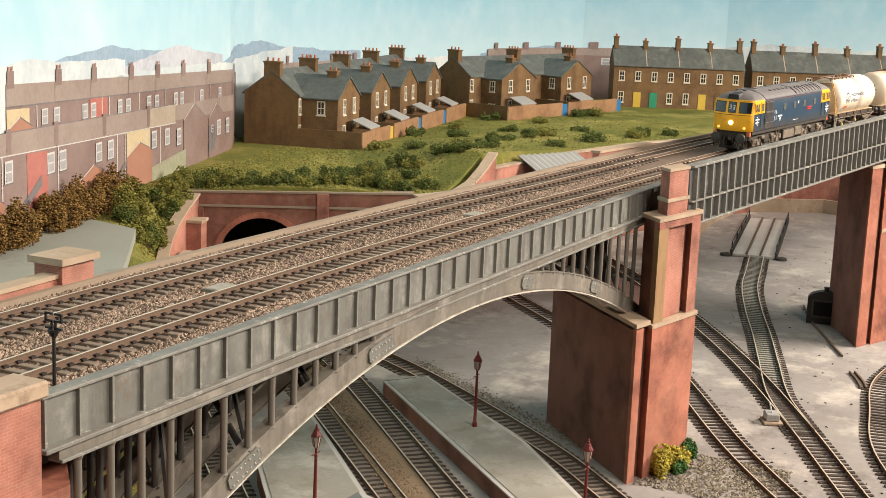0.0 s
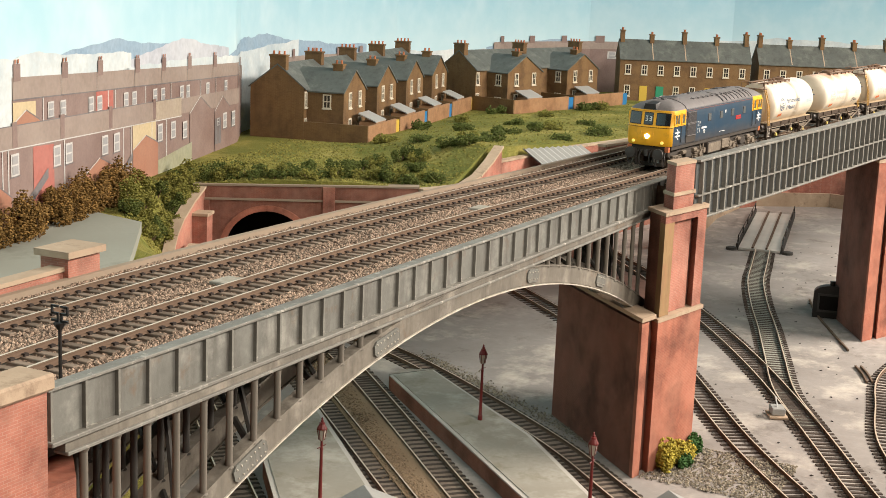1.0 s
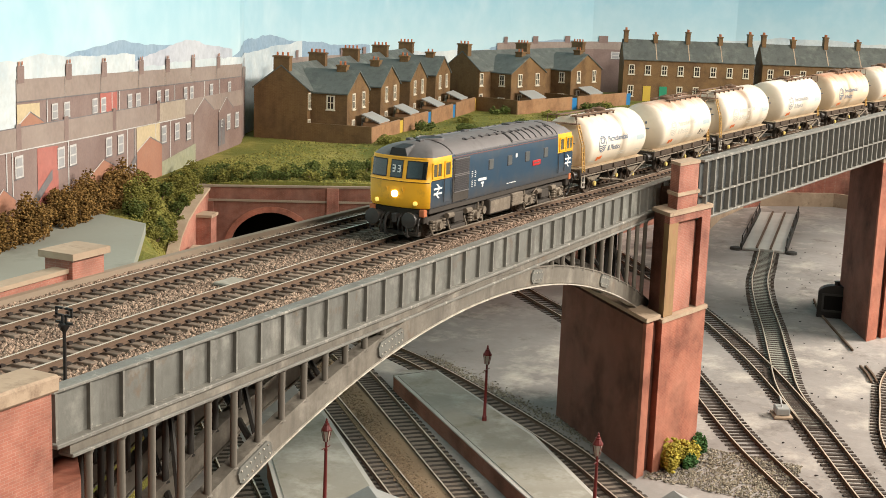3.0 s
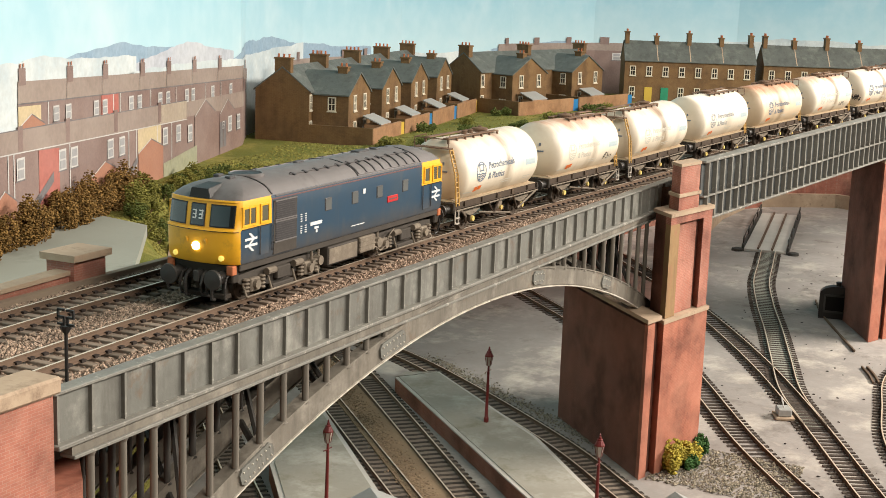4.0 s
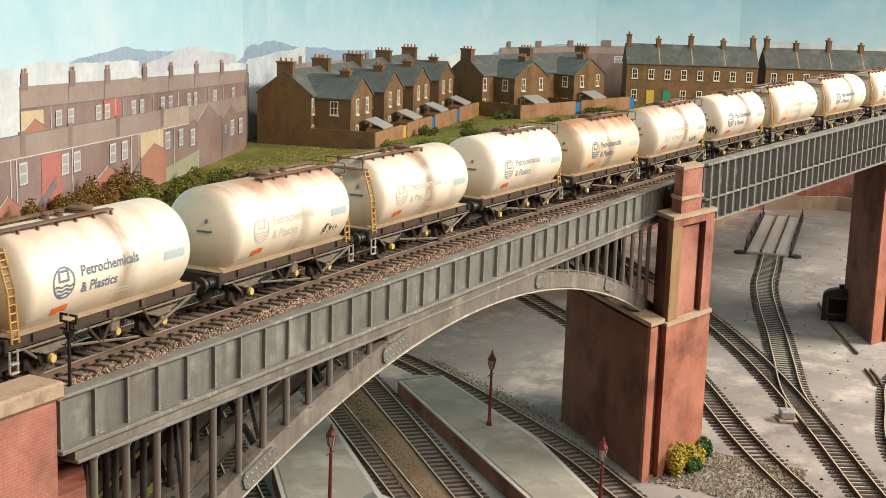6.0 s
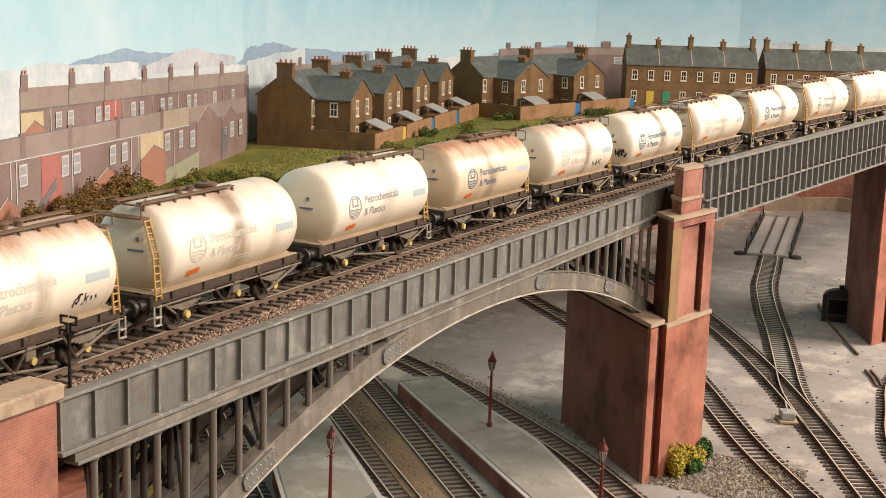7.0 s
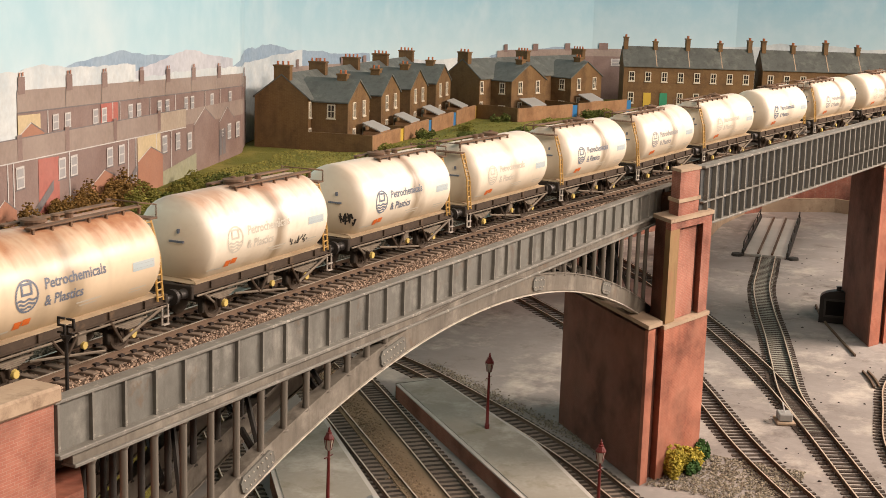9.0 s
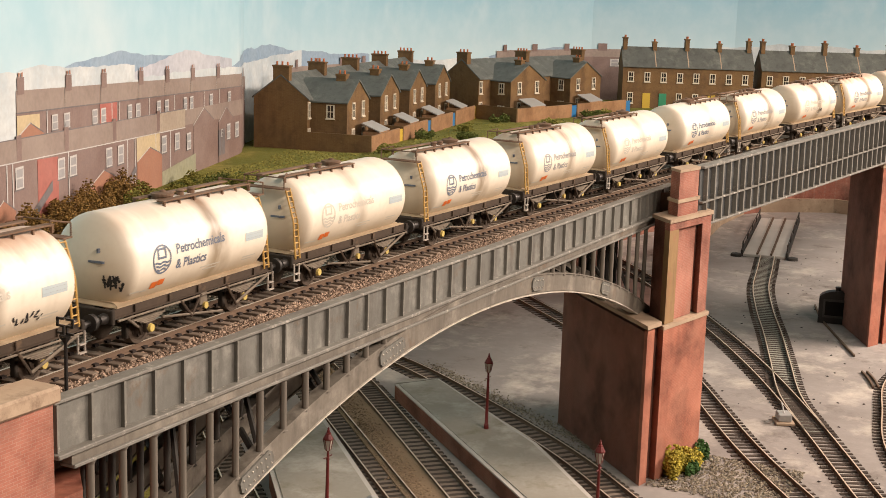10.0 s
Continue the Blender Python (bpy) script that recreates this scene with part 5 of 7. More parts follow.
    printed_window(806, 150, 7, 8, 3.2)
    inked("printed_shrub", PRINT_SHRUB, 622, 720, 100, 128, 100, 134, 3.2)
    # distant roofs between the terraces of the village
    for x0, x1, t0, t1, e0, e1 in ((905, 960, 201, 196, 188, 184), (1150, 1420, 196, 194, 184, 183), (1760, 2010, 203, 207, 190, 193)):
        inked("printed_wall", PRINT_WALL, x0, x1, 110, e0, 110, e1, 2.0)
        inked("printed_roof", PRINT_ROOF, x0, x1, e0, t0, e1, t1, 2.2)
        n = max(1, round((x1 - x0) / 65))
        for i in range(n):
            f = (i + 0.4) / n
            x, t = x0 + (x1 - x0) * f, t0 + (t1 - t0) * f
            inked("printed_chimney", PRINT_WALL, x - 5, x + 5, t - 3, t + 10, t - 3, t + 10, 2.4)
            printed_window(x + 14, e0 + (e1 - e0) * f - 4, 10, 13, 2.4)


printed_street()


# ---- the train ----
LOCO_GREY = mat("roof_grey", (0.175, 0.16, 0.155), (0.09, 0.082, 0.077), 0.55, big=40, fine=250, bump=0.08, spot=(0.10, 0.09, 0.085), spot_scale=50)
LOCO_YELLOW = mat("warning_yellow", (0.86, 0.44, 0.02), (0.70, 0.33, 0.02), 0.42, big=60, fine=300, bump=0.04, spot=(0.50, 0.26, 0.03), spot_scale=90)
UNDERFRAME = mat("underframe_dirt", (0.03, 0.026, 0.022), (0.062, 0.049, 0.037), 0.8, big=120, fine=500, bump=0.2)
GRILLE = mat("grille_grey", (0.075, 0.07, 0.07), (0.045, 0.042, 0.042), 0.6)
CABGLASS = glass_mat("cab_glass", (0.022, 0.026, 0.026))
SILVER = mat("silver_frame", (0.55, 0.55, 0.53), rough=0.4, metal=0.5)
WHITE = mat("white_lettering", (0.75, 0.75, 0.73), rough=0.5, bump=0)
REDPLATE = mat("red_nameplate", (0.55, 0.03, 0.03), rough=0.4, bump=0)
REDLINE = mat("faded_red_line", (0.17, 0.085, 0.08), rough=0.5, bump=0)
BUFFER = mat("buffer_steel", (0.06, 0.055, 0.05), rough=0.5, metal=0.4)
HEADLIGHT = glow("headlight_on", (1.0, 0.83, 0.45), 9.0)
MARKER = glow("marker_light", (1.0, 0.75, 0.15), 0.5)
WHEELSTEEL = mat("wheel_rust", (0.10, 0.075, 0.055), (0.06, 0.045, 0.035), 0.7)
AXLEBOX = mat("yellow_axlebox", (0.60, 0.46, 0.13), (0.36, 0.26, 0.10), 0.6)
LADDERY = mat("yellow_ladder", (0.52, 0.32, 0.08), (0.34, 0.18, 0.06), 0.6, big=200)
INKBLUE = mat("logo_ink", (0.12, 0.15, 0.20), (0.17, 0.19, 0.22), 0.5, bump=0)
INKMID = mat("logo_ink_worn", (0.24, 0.25, 0.26), (0.36, 0.35, 0.33), 0.5, big=120, amount=0.9, bump=0)
INKPALE = mat("logo_ink_faded", (0.50, 0.47, 0.40), (0.64, 0.60, 0.50), 0.5, bump=0)
INKBLACK = mat("graffiti_black", (0.03, 0.028, 0.028), rough=0.5, bump=0)
ORANGE = mat("orange_label", (0.75, 0.17, 0.03), rough=0.5, bump=0)
WALKWAY = mat("walkway_rust", (0.24, 0.155, 0.10), (0.10, 0.058, 0.04), 0.8, big=90, amount=0.9)


def dusty_mat(name, clean, clean2, dust, z0, z1, rough):
    """Paint with road dust thrown up from below and faint streaks."""
    m, nt, b, co = base_mat(name)
    sep = nt.nodes.new("ShaderNodeSeparateXYZ")
    nt.links.new(co, sep.inputs[0])
    mp = nt.nodes.new("ShaderNodeMapping")
    nt.links.new(co, mp.inputs[0])
    mp.inputs["Scale"].default_value = (1, 1, 0.2)
    st = noise_out(nt, mp.outputs[0], 180.0, 5.0)
    n1 = noise_out(nt, co, 45.0)
    n2 = noise_out(nt, co, 500.0, 4.0)
    c = mixed(nt, ramp(nt, n1, 0.35, 0.7), clean, clean2)
    ad = nt.nodes.new("ShaderNodeMath")
    ad.operation = "MULTIPLY_ADD"
    nt.links.new(st, ad.inputs[0])
    ad.inputs[1].default_value = 0.012
    nt.links.new(sep.outputs[2], ad.inputs[2])
    c = mixed(nt, ramp(nt, ad.outputs[0], z1, z0), c, mixed(nt, ramp(nt, n2, 0.2, 0.8), dust, mixed(nt, 0.5, clean, dust)))
    c = mixed(nt, ramp(nt, st, 0.56, 0.85), c, mixed(nt, 0.35, c, dust))
    nt.links.new(c, b.inputs["Base Color"])
    mr = nt.nodes.new("ShaderNodeMapRange")
    mr.inputs[3].default_value, mr.inputs[4].default_value = rough - 0.1, rough + 0.15
    nt.links.new(n1, mr.inputs[0])
    nt.links.new(mr.outputs[0], b.inputs["Roughness"])
    return m


def tank_mat(name, seed, rust, streak, grey, warm, x0=0.0):
    """Cream tank paint: rust seeping down from the walkway, a dark run below the filler, grey run-off, dust round the
    ends, and a tan foot that is dust and painted shade.
    """
    m, nt, b, co = base_mat(name)

    def math_node(op, p, q, r=None):
        n = nt.nodes.new("ShaderNodeMath")
        n.operation = op
        n.use_clamp = op == "MULTIPLY"
        for s, v in zip(n.inputs, (p, q, r)):
            if v is None:
                continue
            if hasattr(v, "is_output"):
                nt.links.new(v, s)
            else:
                s.default_value = v
        return n.outputs[0]

    def stretched(scale, detail, off, sz):
        mp = nt.nodes.new("ShaderNodeMapping")
        nt.links.new(co, mp.inputs[0])
        mp.inputs["Location"].default_value = (seed * 0.37 + off, seed * 0.11, off)
        mp.inputs["Scale"].default_value = (1, 0.25, sz)
        return noise_out(nt, mp.outputs[0], scale, detail)
    sep = nt.nodes.new("ShaderNodeSeparateXYZ")
    nt.links.new(co, sep.inputs[0])
    x, z = sep.outputs[0], sep.outputs[2]
    drip = stretched(95.0, 4.0, 0.0, 0.12)
    run = stretched(60.0, 3.0, 0.5, 0.10)
    blotch = stretched(45.0, 5.0, 0.9, 1.0)
    wob = stretched(40.0, 2.0, 1.7, 1.0)
    fine = noise_out(nt, co, 320.0, 4.0)
    cream = mixed(nt, warm, (0.84, 0.80, 0.69), (0.66, 0.49, 0.31))
    c = mixed(nt, ramp(nt, blotch, 0.45, 0.8), cream, mixed(nt, 0.28, cream, (0.55, 0.42, 0.26)))
    # grey run-off in broad vertical streaks
    c = mixed(nt, math_node("MULTIPLY", ramp(nt, run, 0.53, 0.75), grey), c, (0.33, 0.27, 0.19))
    # dark run below the filler, wandering
    d = math_node("ABSOLUTE", math_node("ADD", math_node("ADD", x, -x0), math_node("MULTIPLY_ADD", wob, 0.016, -0.008)), None)
    mask = math_node("MULTIPLY", ramp(nt, d, 0.0075, 0.0015), ramp(nt, stretched(70.0, 4.0, 2.3, 0.5), 0.22, 0.5))
    c = mixed(nt, math_node("MULTIPLY", mask, streak), c, (0.17, 0.125, 0.08))
    # rust seeping from the top
    h = math_node("MULTIPLY_ADD", drip, 0.026, z)
    seep = math_node("MULTIPLY", ramp(nt, h, 0.0530, 0.0610), rust)
    c = mixed(nt, seep, c, mixed(nt, ramp(nt, fine, 0.3, 0.7), (0.34, 0.14, 0.07), (0.46, 0.25, 0.14)))
    # dust round the ends; the tan foot mixes dust with painted shade
    foot = math_node("MULTIPLY", ramp(nt, math_node("MULTIPLY_ADD", blotch, 0.014, z), 0.0405, 0.0235), 0.7)
    c = mixed(nt, foot, c, (0.47, 0.34, 0.19))
    ends = math_node("MULTIPLY", ramp(nt, math_node("ABSOLUTE", x, None), 0.039, 0.046), 0.45)
    c = mixed(nt, ends, c, (0.52, 0.40, 0.26))
    c = mixed(nt, ramp(nt, fine, 0.5, 0.9), c, mixed(nt, 0.2, c, (0.4, 0.3, 0.2)))
    nt.links.new(c, b.inputs["Base Color"])
    mr = nt.nodes.new("ShaderNodeMapRange")
    mr.inputs[3].default_value, mr.inputs[4].default_value = 0.3, 0.55
    nt.links.new(blotch, mr.inputs[0])
    nt.links.new(mr.outputs[0], b.inputs["Roughness"])
    return m


LOCO_BLUE = dusty_mat("rail_blue", (0.013, 0.044, 0.082), (0.022, 0.046, 0.07), (0.105, 0.085, 0.065), 0.019, 0.031, 0.45)
LOCO_DIRT = mat("loco_frame_dirt", (0.075, 0.064, 0.053), (0.035, 0.03, 0.026), 0.75, big=90, fine=500, bump=0.2)
UNDERFRAME_PALE = mat("dusted_steel", (0.27, 0.225, 0.17), (0.08, 0.063, 0.05), 0.8, big=150, fine=600, amount=0.9, bump=0.2)
WAGON_DIRT = mat("brown_frame_dirt", (0.08, 0.058, 0.042), (0.04, 0.03, 0.023), 0.8, big=120, fine=500, bump=0.2, spot=(0.17, 0.11, 0.065), spot_scale=90)
SADDLE = mat("dusty_cream", (0.46, 0.37, 0.25), (0.24, 0.165, 0.10), 0.7, big=70, fine=400, amount=0.9, bump=0.1)
FOOTSTEP = mat("pale_step", (0.50, 0.46, 0.40), (0.25, 0.2, 0.16), 0.6)
LOUVRE = mat("louvre_grey", (0.05, 0.045, 0.045), (0.03, 0.028, 0.028), 0.6)
CABSIDE = glass_mat("cab_side_glass", (0.16, 0.15, 0.10), 0.15)
DUSTGLASS = glass_mat("dusty_window", (0.15, 0.155, 0.15), 0.3)
TANKS = [tank_mat("streaked_tank", 1.0, 0.35, 0.75, 0.3, 0.12, 0.006), tank_mat("rust_topped_tank", 2.3, 0.8, 0.55, 0.65, 0.12, 0.004),
         tank_mat("run_off_tank", 3.1, 0.35, 0.9, 0.75, 0.10, 0.002), tank_mat("clean_tank", 4.2, 0.15, 0.3, 0.1, 0.05, 0.004),
         tank_mat("rusty_tank", 5.7, 1.0, 0.7, 0.6, 0.7, -0.004), tank_mat("seeping_tank", 6.4, 0.75, 0.85, 0.35, 0.05, 0.004),
         tank_mat("thin_streak_tank", 7.9, 0.3, 0.85, 0.1, 0.05, 0.008), tank_mat("light_dirt_tank", 8.8, 0.2, 0.45, 0.3, 0.12, 0.0)]


LEVELS = [(17.2, 16.9, 90.6), (18.4, 17.3, 91.3), (24, 17.5, 91.6), (30.9, 17.5, 91.7), (31.3, 17.5, 91.2), (36, 17.45, 90.5), (40.8, 17.3, 89.7), (42.4, 16.95, 89.2),
          (43.3, 16.2, 88.2), (44.8, 14.8, 86), (46.2, 12.6, 83.2), (47.4, 9.6, 80), (48.3, 6, 77), (48.8, 2.5, 75), (48.95, 0.05, 74.5)]
QS = [-1, -0.985, -0.94, -0.85, -0.65, -0.4, -0.15, 0.15, 0.4, 0.65, 0.85, 0.94, 0.985, 1]


def level_at(z):
    """Half width and half length of the locomotive shell at a height."""
    for (z0, w0, l0), (z1, w1, l1) in zip(LEVELS, LEVELS[1:]):
        if z <= z1:
            f = max(0, (z - z0) / (z1 - z0))
            return w0 + (w1 - w0) * f, l0 + (l1 - l0) * f
    return LEVELS[-1][1:]


def end_x(q, L):
    a = abs(q)
    return L - 3.6 * a ** 2.2 - 1.6 * max(0, (a - 0.8) / 0.2) ** 3


def end_patch(bm, sx, y0, y1, z0, z1, out, deep=0.5, ny=6, nz=3):
    """A plate that lies on the rounded cab end."""
    def grid(o):
        g = []
        for j in range(nz + 1):
            z = z0 + (z1 - z0) * j / nz
            w, L = level_at(z)
            g.append([bm.verts.new((sx * (end_x((y0 + (y1 - y0) * i / ny) / w, L) + o), y0 + (y1 - y0) * i / ny, z)) for i in range(ny + 1)])
        return g
    a, b = grid(out), grid(out - deep)
    for j in range(nz):
        for i in range(ny):
            for g in (a, b):
                bm.faces.new((g[j][i], g[j][i + 1], g[j + 1][i + 1], g[j + 1][i]))
    rim = lambda g: g[0] + [r[-1] for r in g[1:]] + g[-1][-2::-1] + [r[0] for r in g[-2:0:-1]]
    ra, rb = rim(a), rim(b)
    for i in range(len(ra)):
        k = (i + 1) % len(ra)
        bm.faces.new((ra[i], ra[k], rb[k], rb[i]))


def roof_strip(bm, x0, x1, za, zb, out, s, n=6):
    """A plate along the roof's curve between two heights on side s."""
    rows = []
    for j in range(n + 1):
        z = za + (zb - za) * j / n
        w, _ = level_at(z)
        rows.append([bm.verts.new((x, s * (w + out * 0.6), z + out * 0.8)) for x in (x0, x1)] + [bm.verts.new((x, s * (w - 0.4), z - 0.3)) for x in (x1, x0)])
    for a, b in zip(rows, rows[1:]):
        for i in range(4):
            bm.faces.new((a[i], a[(i + 1) % 4], b[(i + 1) % 4], b[i]))
    bm.faces.new(rows[0])
    bm.faces.new(rows[-1])


def build_loco():
    lo = thing("diesel_locomotive", "blue diesel locomotive with yellow cab ends and grey roof, headlight lit", "locomotive")
    bms = {k: bmesh.new() for k in ("body", "roof", "cab", "cab_rear")}
    xs = [-65, -62.5, -46.5, -20, 5, 30, 62.5, 65]
    loops, tags = [], None
    for z, w, L in LEVELS:
        lp = [((-end_x(q, L), q * w, z), "f") for q in QS[::-1]] + [((x, -w, z), "s") for x in xs]
        lp += [((end_x(q, L), q * w, z), "r") for q in QS] + [((x, w, z), "s") for x in xs[::-1]]
        loops.append([p for p, _ in lp])
        tags = [g for _, g in lp]
    n = len(tags)
    for a, b in zip(loops, loops[1:]):
        zm = (a[0][2] + b[0][2]) / 2
        for i in range(n):
            k = (i + 1) % n
            xm = (a[i][0] + a[k][0]) / 2
            cabs = abs(xm) > 65 and (tags[i] == tags[k] or zm > 31)
            bm = bms["roof" if zm > 42.4 else ("cab" if xm < 0 else "cab_rear") if cabs else "body"]
            bm.faces.new([bm.verts.new(v) for v in (a[i], a[k], b[k], b[i])])
    for k, nm, m, lb in (("body", "body_shell", LOCO_BLUE, "dark blue weathered body side"), ("roof", "roof", LOCO_GREY, "grimy grey roof"), ("cab", "cab_end", LOCO_YELLOW, "yellow cab end"), ("cab_rear", "cab_end", LOCO_YELLOW, "yellow cab end")):
        bmesh.ops.remove_doubles(bms[k], verts=bms[k].verts[:], dist=0.01)
        part(nm, bms[k], m, lo, lb, smooth=True)
    bm = bmesh.new()
    box(bm, -85, 85, -16.2, 16.2, 14.2, 17.4, 0.3)
    part("solebar", bm, LOCO_DIRT, lo, "dusty dark solebar")
    for s in (-1, 1):
        bm = bmesh.new()
        box(bm, -64.8, 64.8, s * 17.3 - 0.2, s * 17.3 + 0.2, 40.6, 41.1)
        part("cant_line", bm, REDLINE, lo, "faded red cantrail line")
        bm = bmesh.new()
        box(bm, -62, 62, s * 17.1 - 0.35, s * 17.1 + 0.35, 41.7, 42.3)
        part("gutter", bm, LOCO_GREY, lo)
    # roof: cross joints, long ribs with catches, ribbed panels, fan
    for x in (-64, 4.5, 64):
        for s in (-1, 1):
            bm = bmesh.new()
            roof_strip(bm, x - 0.4, x + 0.4, 42.6, 48.85, 0.3, s, 10)
            part("roof_joint", bm, BLACK, lo)
    for s in (-1, 1):
        bm = bmesh.new()
        for x0, x1, z in ((-40, 62, 47.3), (4.5, 62, 42.7)):
            roof_strip(bm, x0, x1, z, z + 0.25, 0.45, s, 1)
        part("roof_rib", bm, LOCO_GREY, lo)
        for i in range(12):
            bm = bmesh.new()
            x = -38 + 9.0 * i
            roof_strip(bm, x - 0.6, x + 0.6, 46.9, 47.7, 0.75, s, 2)
            part("roof_catch", bm, GRILLE, lo)
        for i in range(8):
            bm = bmesh.new()
            x = 5.5 + 7.6 * i
            roof_strip(bm, x - 0.35, x + 0.35, 42.8, 47.2, 0.5, s, 6)
            part("panel_rib", bm, GRILLE, lo)
    bm = bmesh.new()
    lathe(bm, [(7.4, 47.2), (7.4, 49.1), (6.6, 49.5), (6.2, 48.7)], -58, 0, 28)
    fan = part("fan_rim", bm, LOCO_GREY, lo)
    bm = bmesh.new()
    lathe(bm, [(6.2, 48.9), (6.1, 49.15), (1.5, 49.2), (0.1, 49.3)], -58, 0, 24)
    part("fan_grille", bm, BLACK, fan, "dark fan opening")
    for x, y, w, d in ((38, 2, 5, 2.4), (50, 1, 2, 2), (-14, 3, 3, 1.2), (-72, -2, 2, 1.4), (-70, 5, 2, 1.4)):
        bm = bmesh.new()
        box(bm, x - w, x + w, y - d, y + d, 48.2, 49.6, 0.3)
        part("roof_hatch", bm, GRILLE, lo)
    for sx in (-1, 1):
        # hood over the middle windscreen
        bm = bmesh.new()
        a = [(sx * 89.3, y, z) for y, z in ((-5.0, 42.9), (5.0, 42.9), (4.0, 46.6), (-4.0, 46.6))]
        b = [(sx * 79, y, z) for y, z in ((-4.6, 46.0), (4.6, 46.0), (3.4, 47.8), (-3.4, 47.8))]
        va, vb = [bm.verts.new(p) for p in a], [bm.verts.new(p) for p in b]
        bm.faces.new(va)
        bm.faces.new(vb)
        for i in range(4):
            bm.faces.new((va[i], va[(i + 1) % 4], vb[(i + 1) % 4], vb[i]))
        part("headcode_hood", bm, BLACK, lo, "black hood over the cab windows")
        for y0, y1 in ((-15.4, -5.9), (-3.3, 3.3), (5.9, 15.4)):
            bm = bmesh.new()
            end_patch(bm, sx, y0 - 0.2, y1 + 0.2, 31.9, 40.8, 0.12)
            fr = part("windscreen_frame", bm, BLACK, lo, "black window rubber")
            bm = bmesh.new()
            end_patch(bm, sx, y0 + 0.2, y1 - 0.2, 32.4, 40.3, 0.22)
            part("windscreen", bm, CABGLASS, fr, "dark cab glass")
            if y0 == -3.3:
                for k in (-1.5, 1.5):
                    bm = bmesh.new()
                    for z0, z1, ya, yb in ((37.7, 38.2, -0.8, 0.8), (36.2, 36.7, -0.8, 0.8), (34.7, 35.2, -0.8, 0.8), (34.9, 38.0, 0.35, 0.85)):
                        ya, yb = (ya, yb) if sx > 0 else (-yb, -ya)
                        end_patch(bm, sx, k + ya, k + yb, z0, z1, 0.3, 0.15, 1, 1)
                    part("headcode", bm, WHITE, fr, "white headcode figure")
        bm = bmesh.new()
        end_patch(bm, sx, -17.2, 17.2, 30.6, 31.2, 0.55, 0.9, 24, 1)
        part("belt_rail", bm, LOCO_YELLOW, lo)
        bm = bmesh.new()
        end_patch(bm, sx, -17.2, 17.2, 30.25, 30.55, 0.2, 0.5, 24, 1)
        part("belt_seam", bm, BLACK, lo)
        bm = bmesh.new()
        end_patch(bm, sx, -16.6, 16.6, 41.9, 42.5, 0.6, 0.9, 24, 1)
        part("rain_strip", bm, LOCO_YELLOW, lo)
        bm = bmesh.new()
        lathe(bm, [(1.7, 0), (1.7, 0.8), (1.3, 1.1)], 0, 0, 14)
        bmesh.ops.transform(bm, matrix=Matrix.Translation((sx * 91.4, 0.0, 24.0)) @ Matrix.Rotation(radians(90 * sx), 4, "Y"), verts=bm.verts[:])
        part("headlight", bm, HEADLIGHT if sx < 0 else SILVER, lo, "lit headlight" if sx < 0 else "headlight")
        for y in (-11.0, 11.0):
            bm = bmesh.new()
            lathe(bm, [(1.15, 0), (1.15, 0.9), (0.8, 1.2)], 0, 0, 10)
            bmesh.ops.transform(bm, matrix=Matrix.Translation((sx * 89.8, y, 19.8)) @ Matrix.Rotation(radians(90 * sx), 4, "Y"), verts=bm.verts[:])
            part("marker_light", bm, MARKER if sx < 0 else REDPLATE, lo)
            bm = bmesh.new()
            tube(bm, (sx * 91.0, y * 0.42, 24.6), (sx * 91.9, y * 0.42, 27.2), 0.35, n=5)
            part("lamp_bracket", bm, LOCO_YELLOW, lo)
        bm = bmesh.new()
        box(bm, min(sx * 84, sx * 88.4), max(sx * 84, sx * 88.4), -15.2, 15.2, 9.6, 17, 0.5)
        part("buffer_beam", bm, UNDERFRAME, lo)
        for y in (-10.6, 10.6):
            bm = bmesh.new()
            lathe(bm, [(2.6, 88.0), (2.2, 92), (1.5, 92.2), (1.5, 94.6), (4.1, 94.8), (3.9, 95.8), (0.2, 96.3)], 12.0, y, 18, "x")
            if sx < 0:
                bmesh.ops.transform(bm, matrix=Matrix.Diagonal((-1, 1, 1, 1)), verts=bm.verts[:])
            part("buffer", bm, BUFFER, lo, "dark oval buffer", smooth=True)
        for y, z, r in ((-7.6, 3.4, 0.7), (-5.2, 4.6, 0.5), (5.0, 3.6, 0.7), (7.4, 4.4, 0.5), (-2.6, 5.2, 0.5), (13.8, 4.6, 0.45), (-13.8, 4.2, 0.45)):
            bm = bmesh.new()
            pts = [(sx * 88.4, y, 13.4), (sx * 91.0, y, 12.2), (sx * 92.2, y * 1.03, 8.5), (sx * 91.4, y * 0.98, z), (sx * 89.4, y * 0.95, z - 0.8)]
            for p, q in zip(pts, pts[1:]):
                tube(bm, p, q, r, n=7)
            part("brake_hose", bm, BUFFER, lo, "black hanging hose")
        bm = bmesh.new()
        box(bm, min(sx * 88.2, sx * 92), max(sx * 88.2, sx * 92), -1.4, 1.4, 9.5, 14, 0.3)
        part("coupling_hook", bm, BUFFER, lo)
        bm = bmesh.new()
        box(bm, min(sx * 83, sx * 87.6), max(sx * 83, sx * 87.6), -11, 11, 2.6, 4.6, 0.3)
        for y in (-9, 9):
            box(bm, min(sx * 84, sx * 86), max(sx * 84, sx * 86), y - 0.8, y + 0.8, 4.4, 10)
        part("guard_iron", bm, UNDERFRAME, lo)
        for y in (-14.4, 14.4):
            bm = bmesh.new()
            box(bm, min(sx * 86.5, sx * 89.6), max(sx * 86.5, sx * 89.6), y - 1.5, y + 1.5, 13.2, 16.9, 0.3)
            part("jumper_box", bm, POT, lo, "orange-brown jumper box")
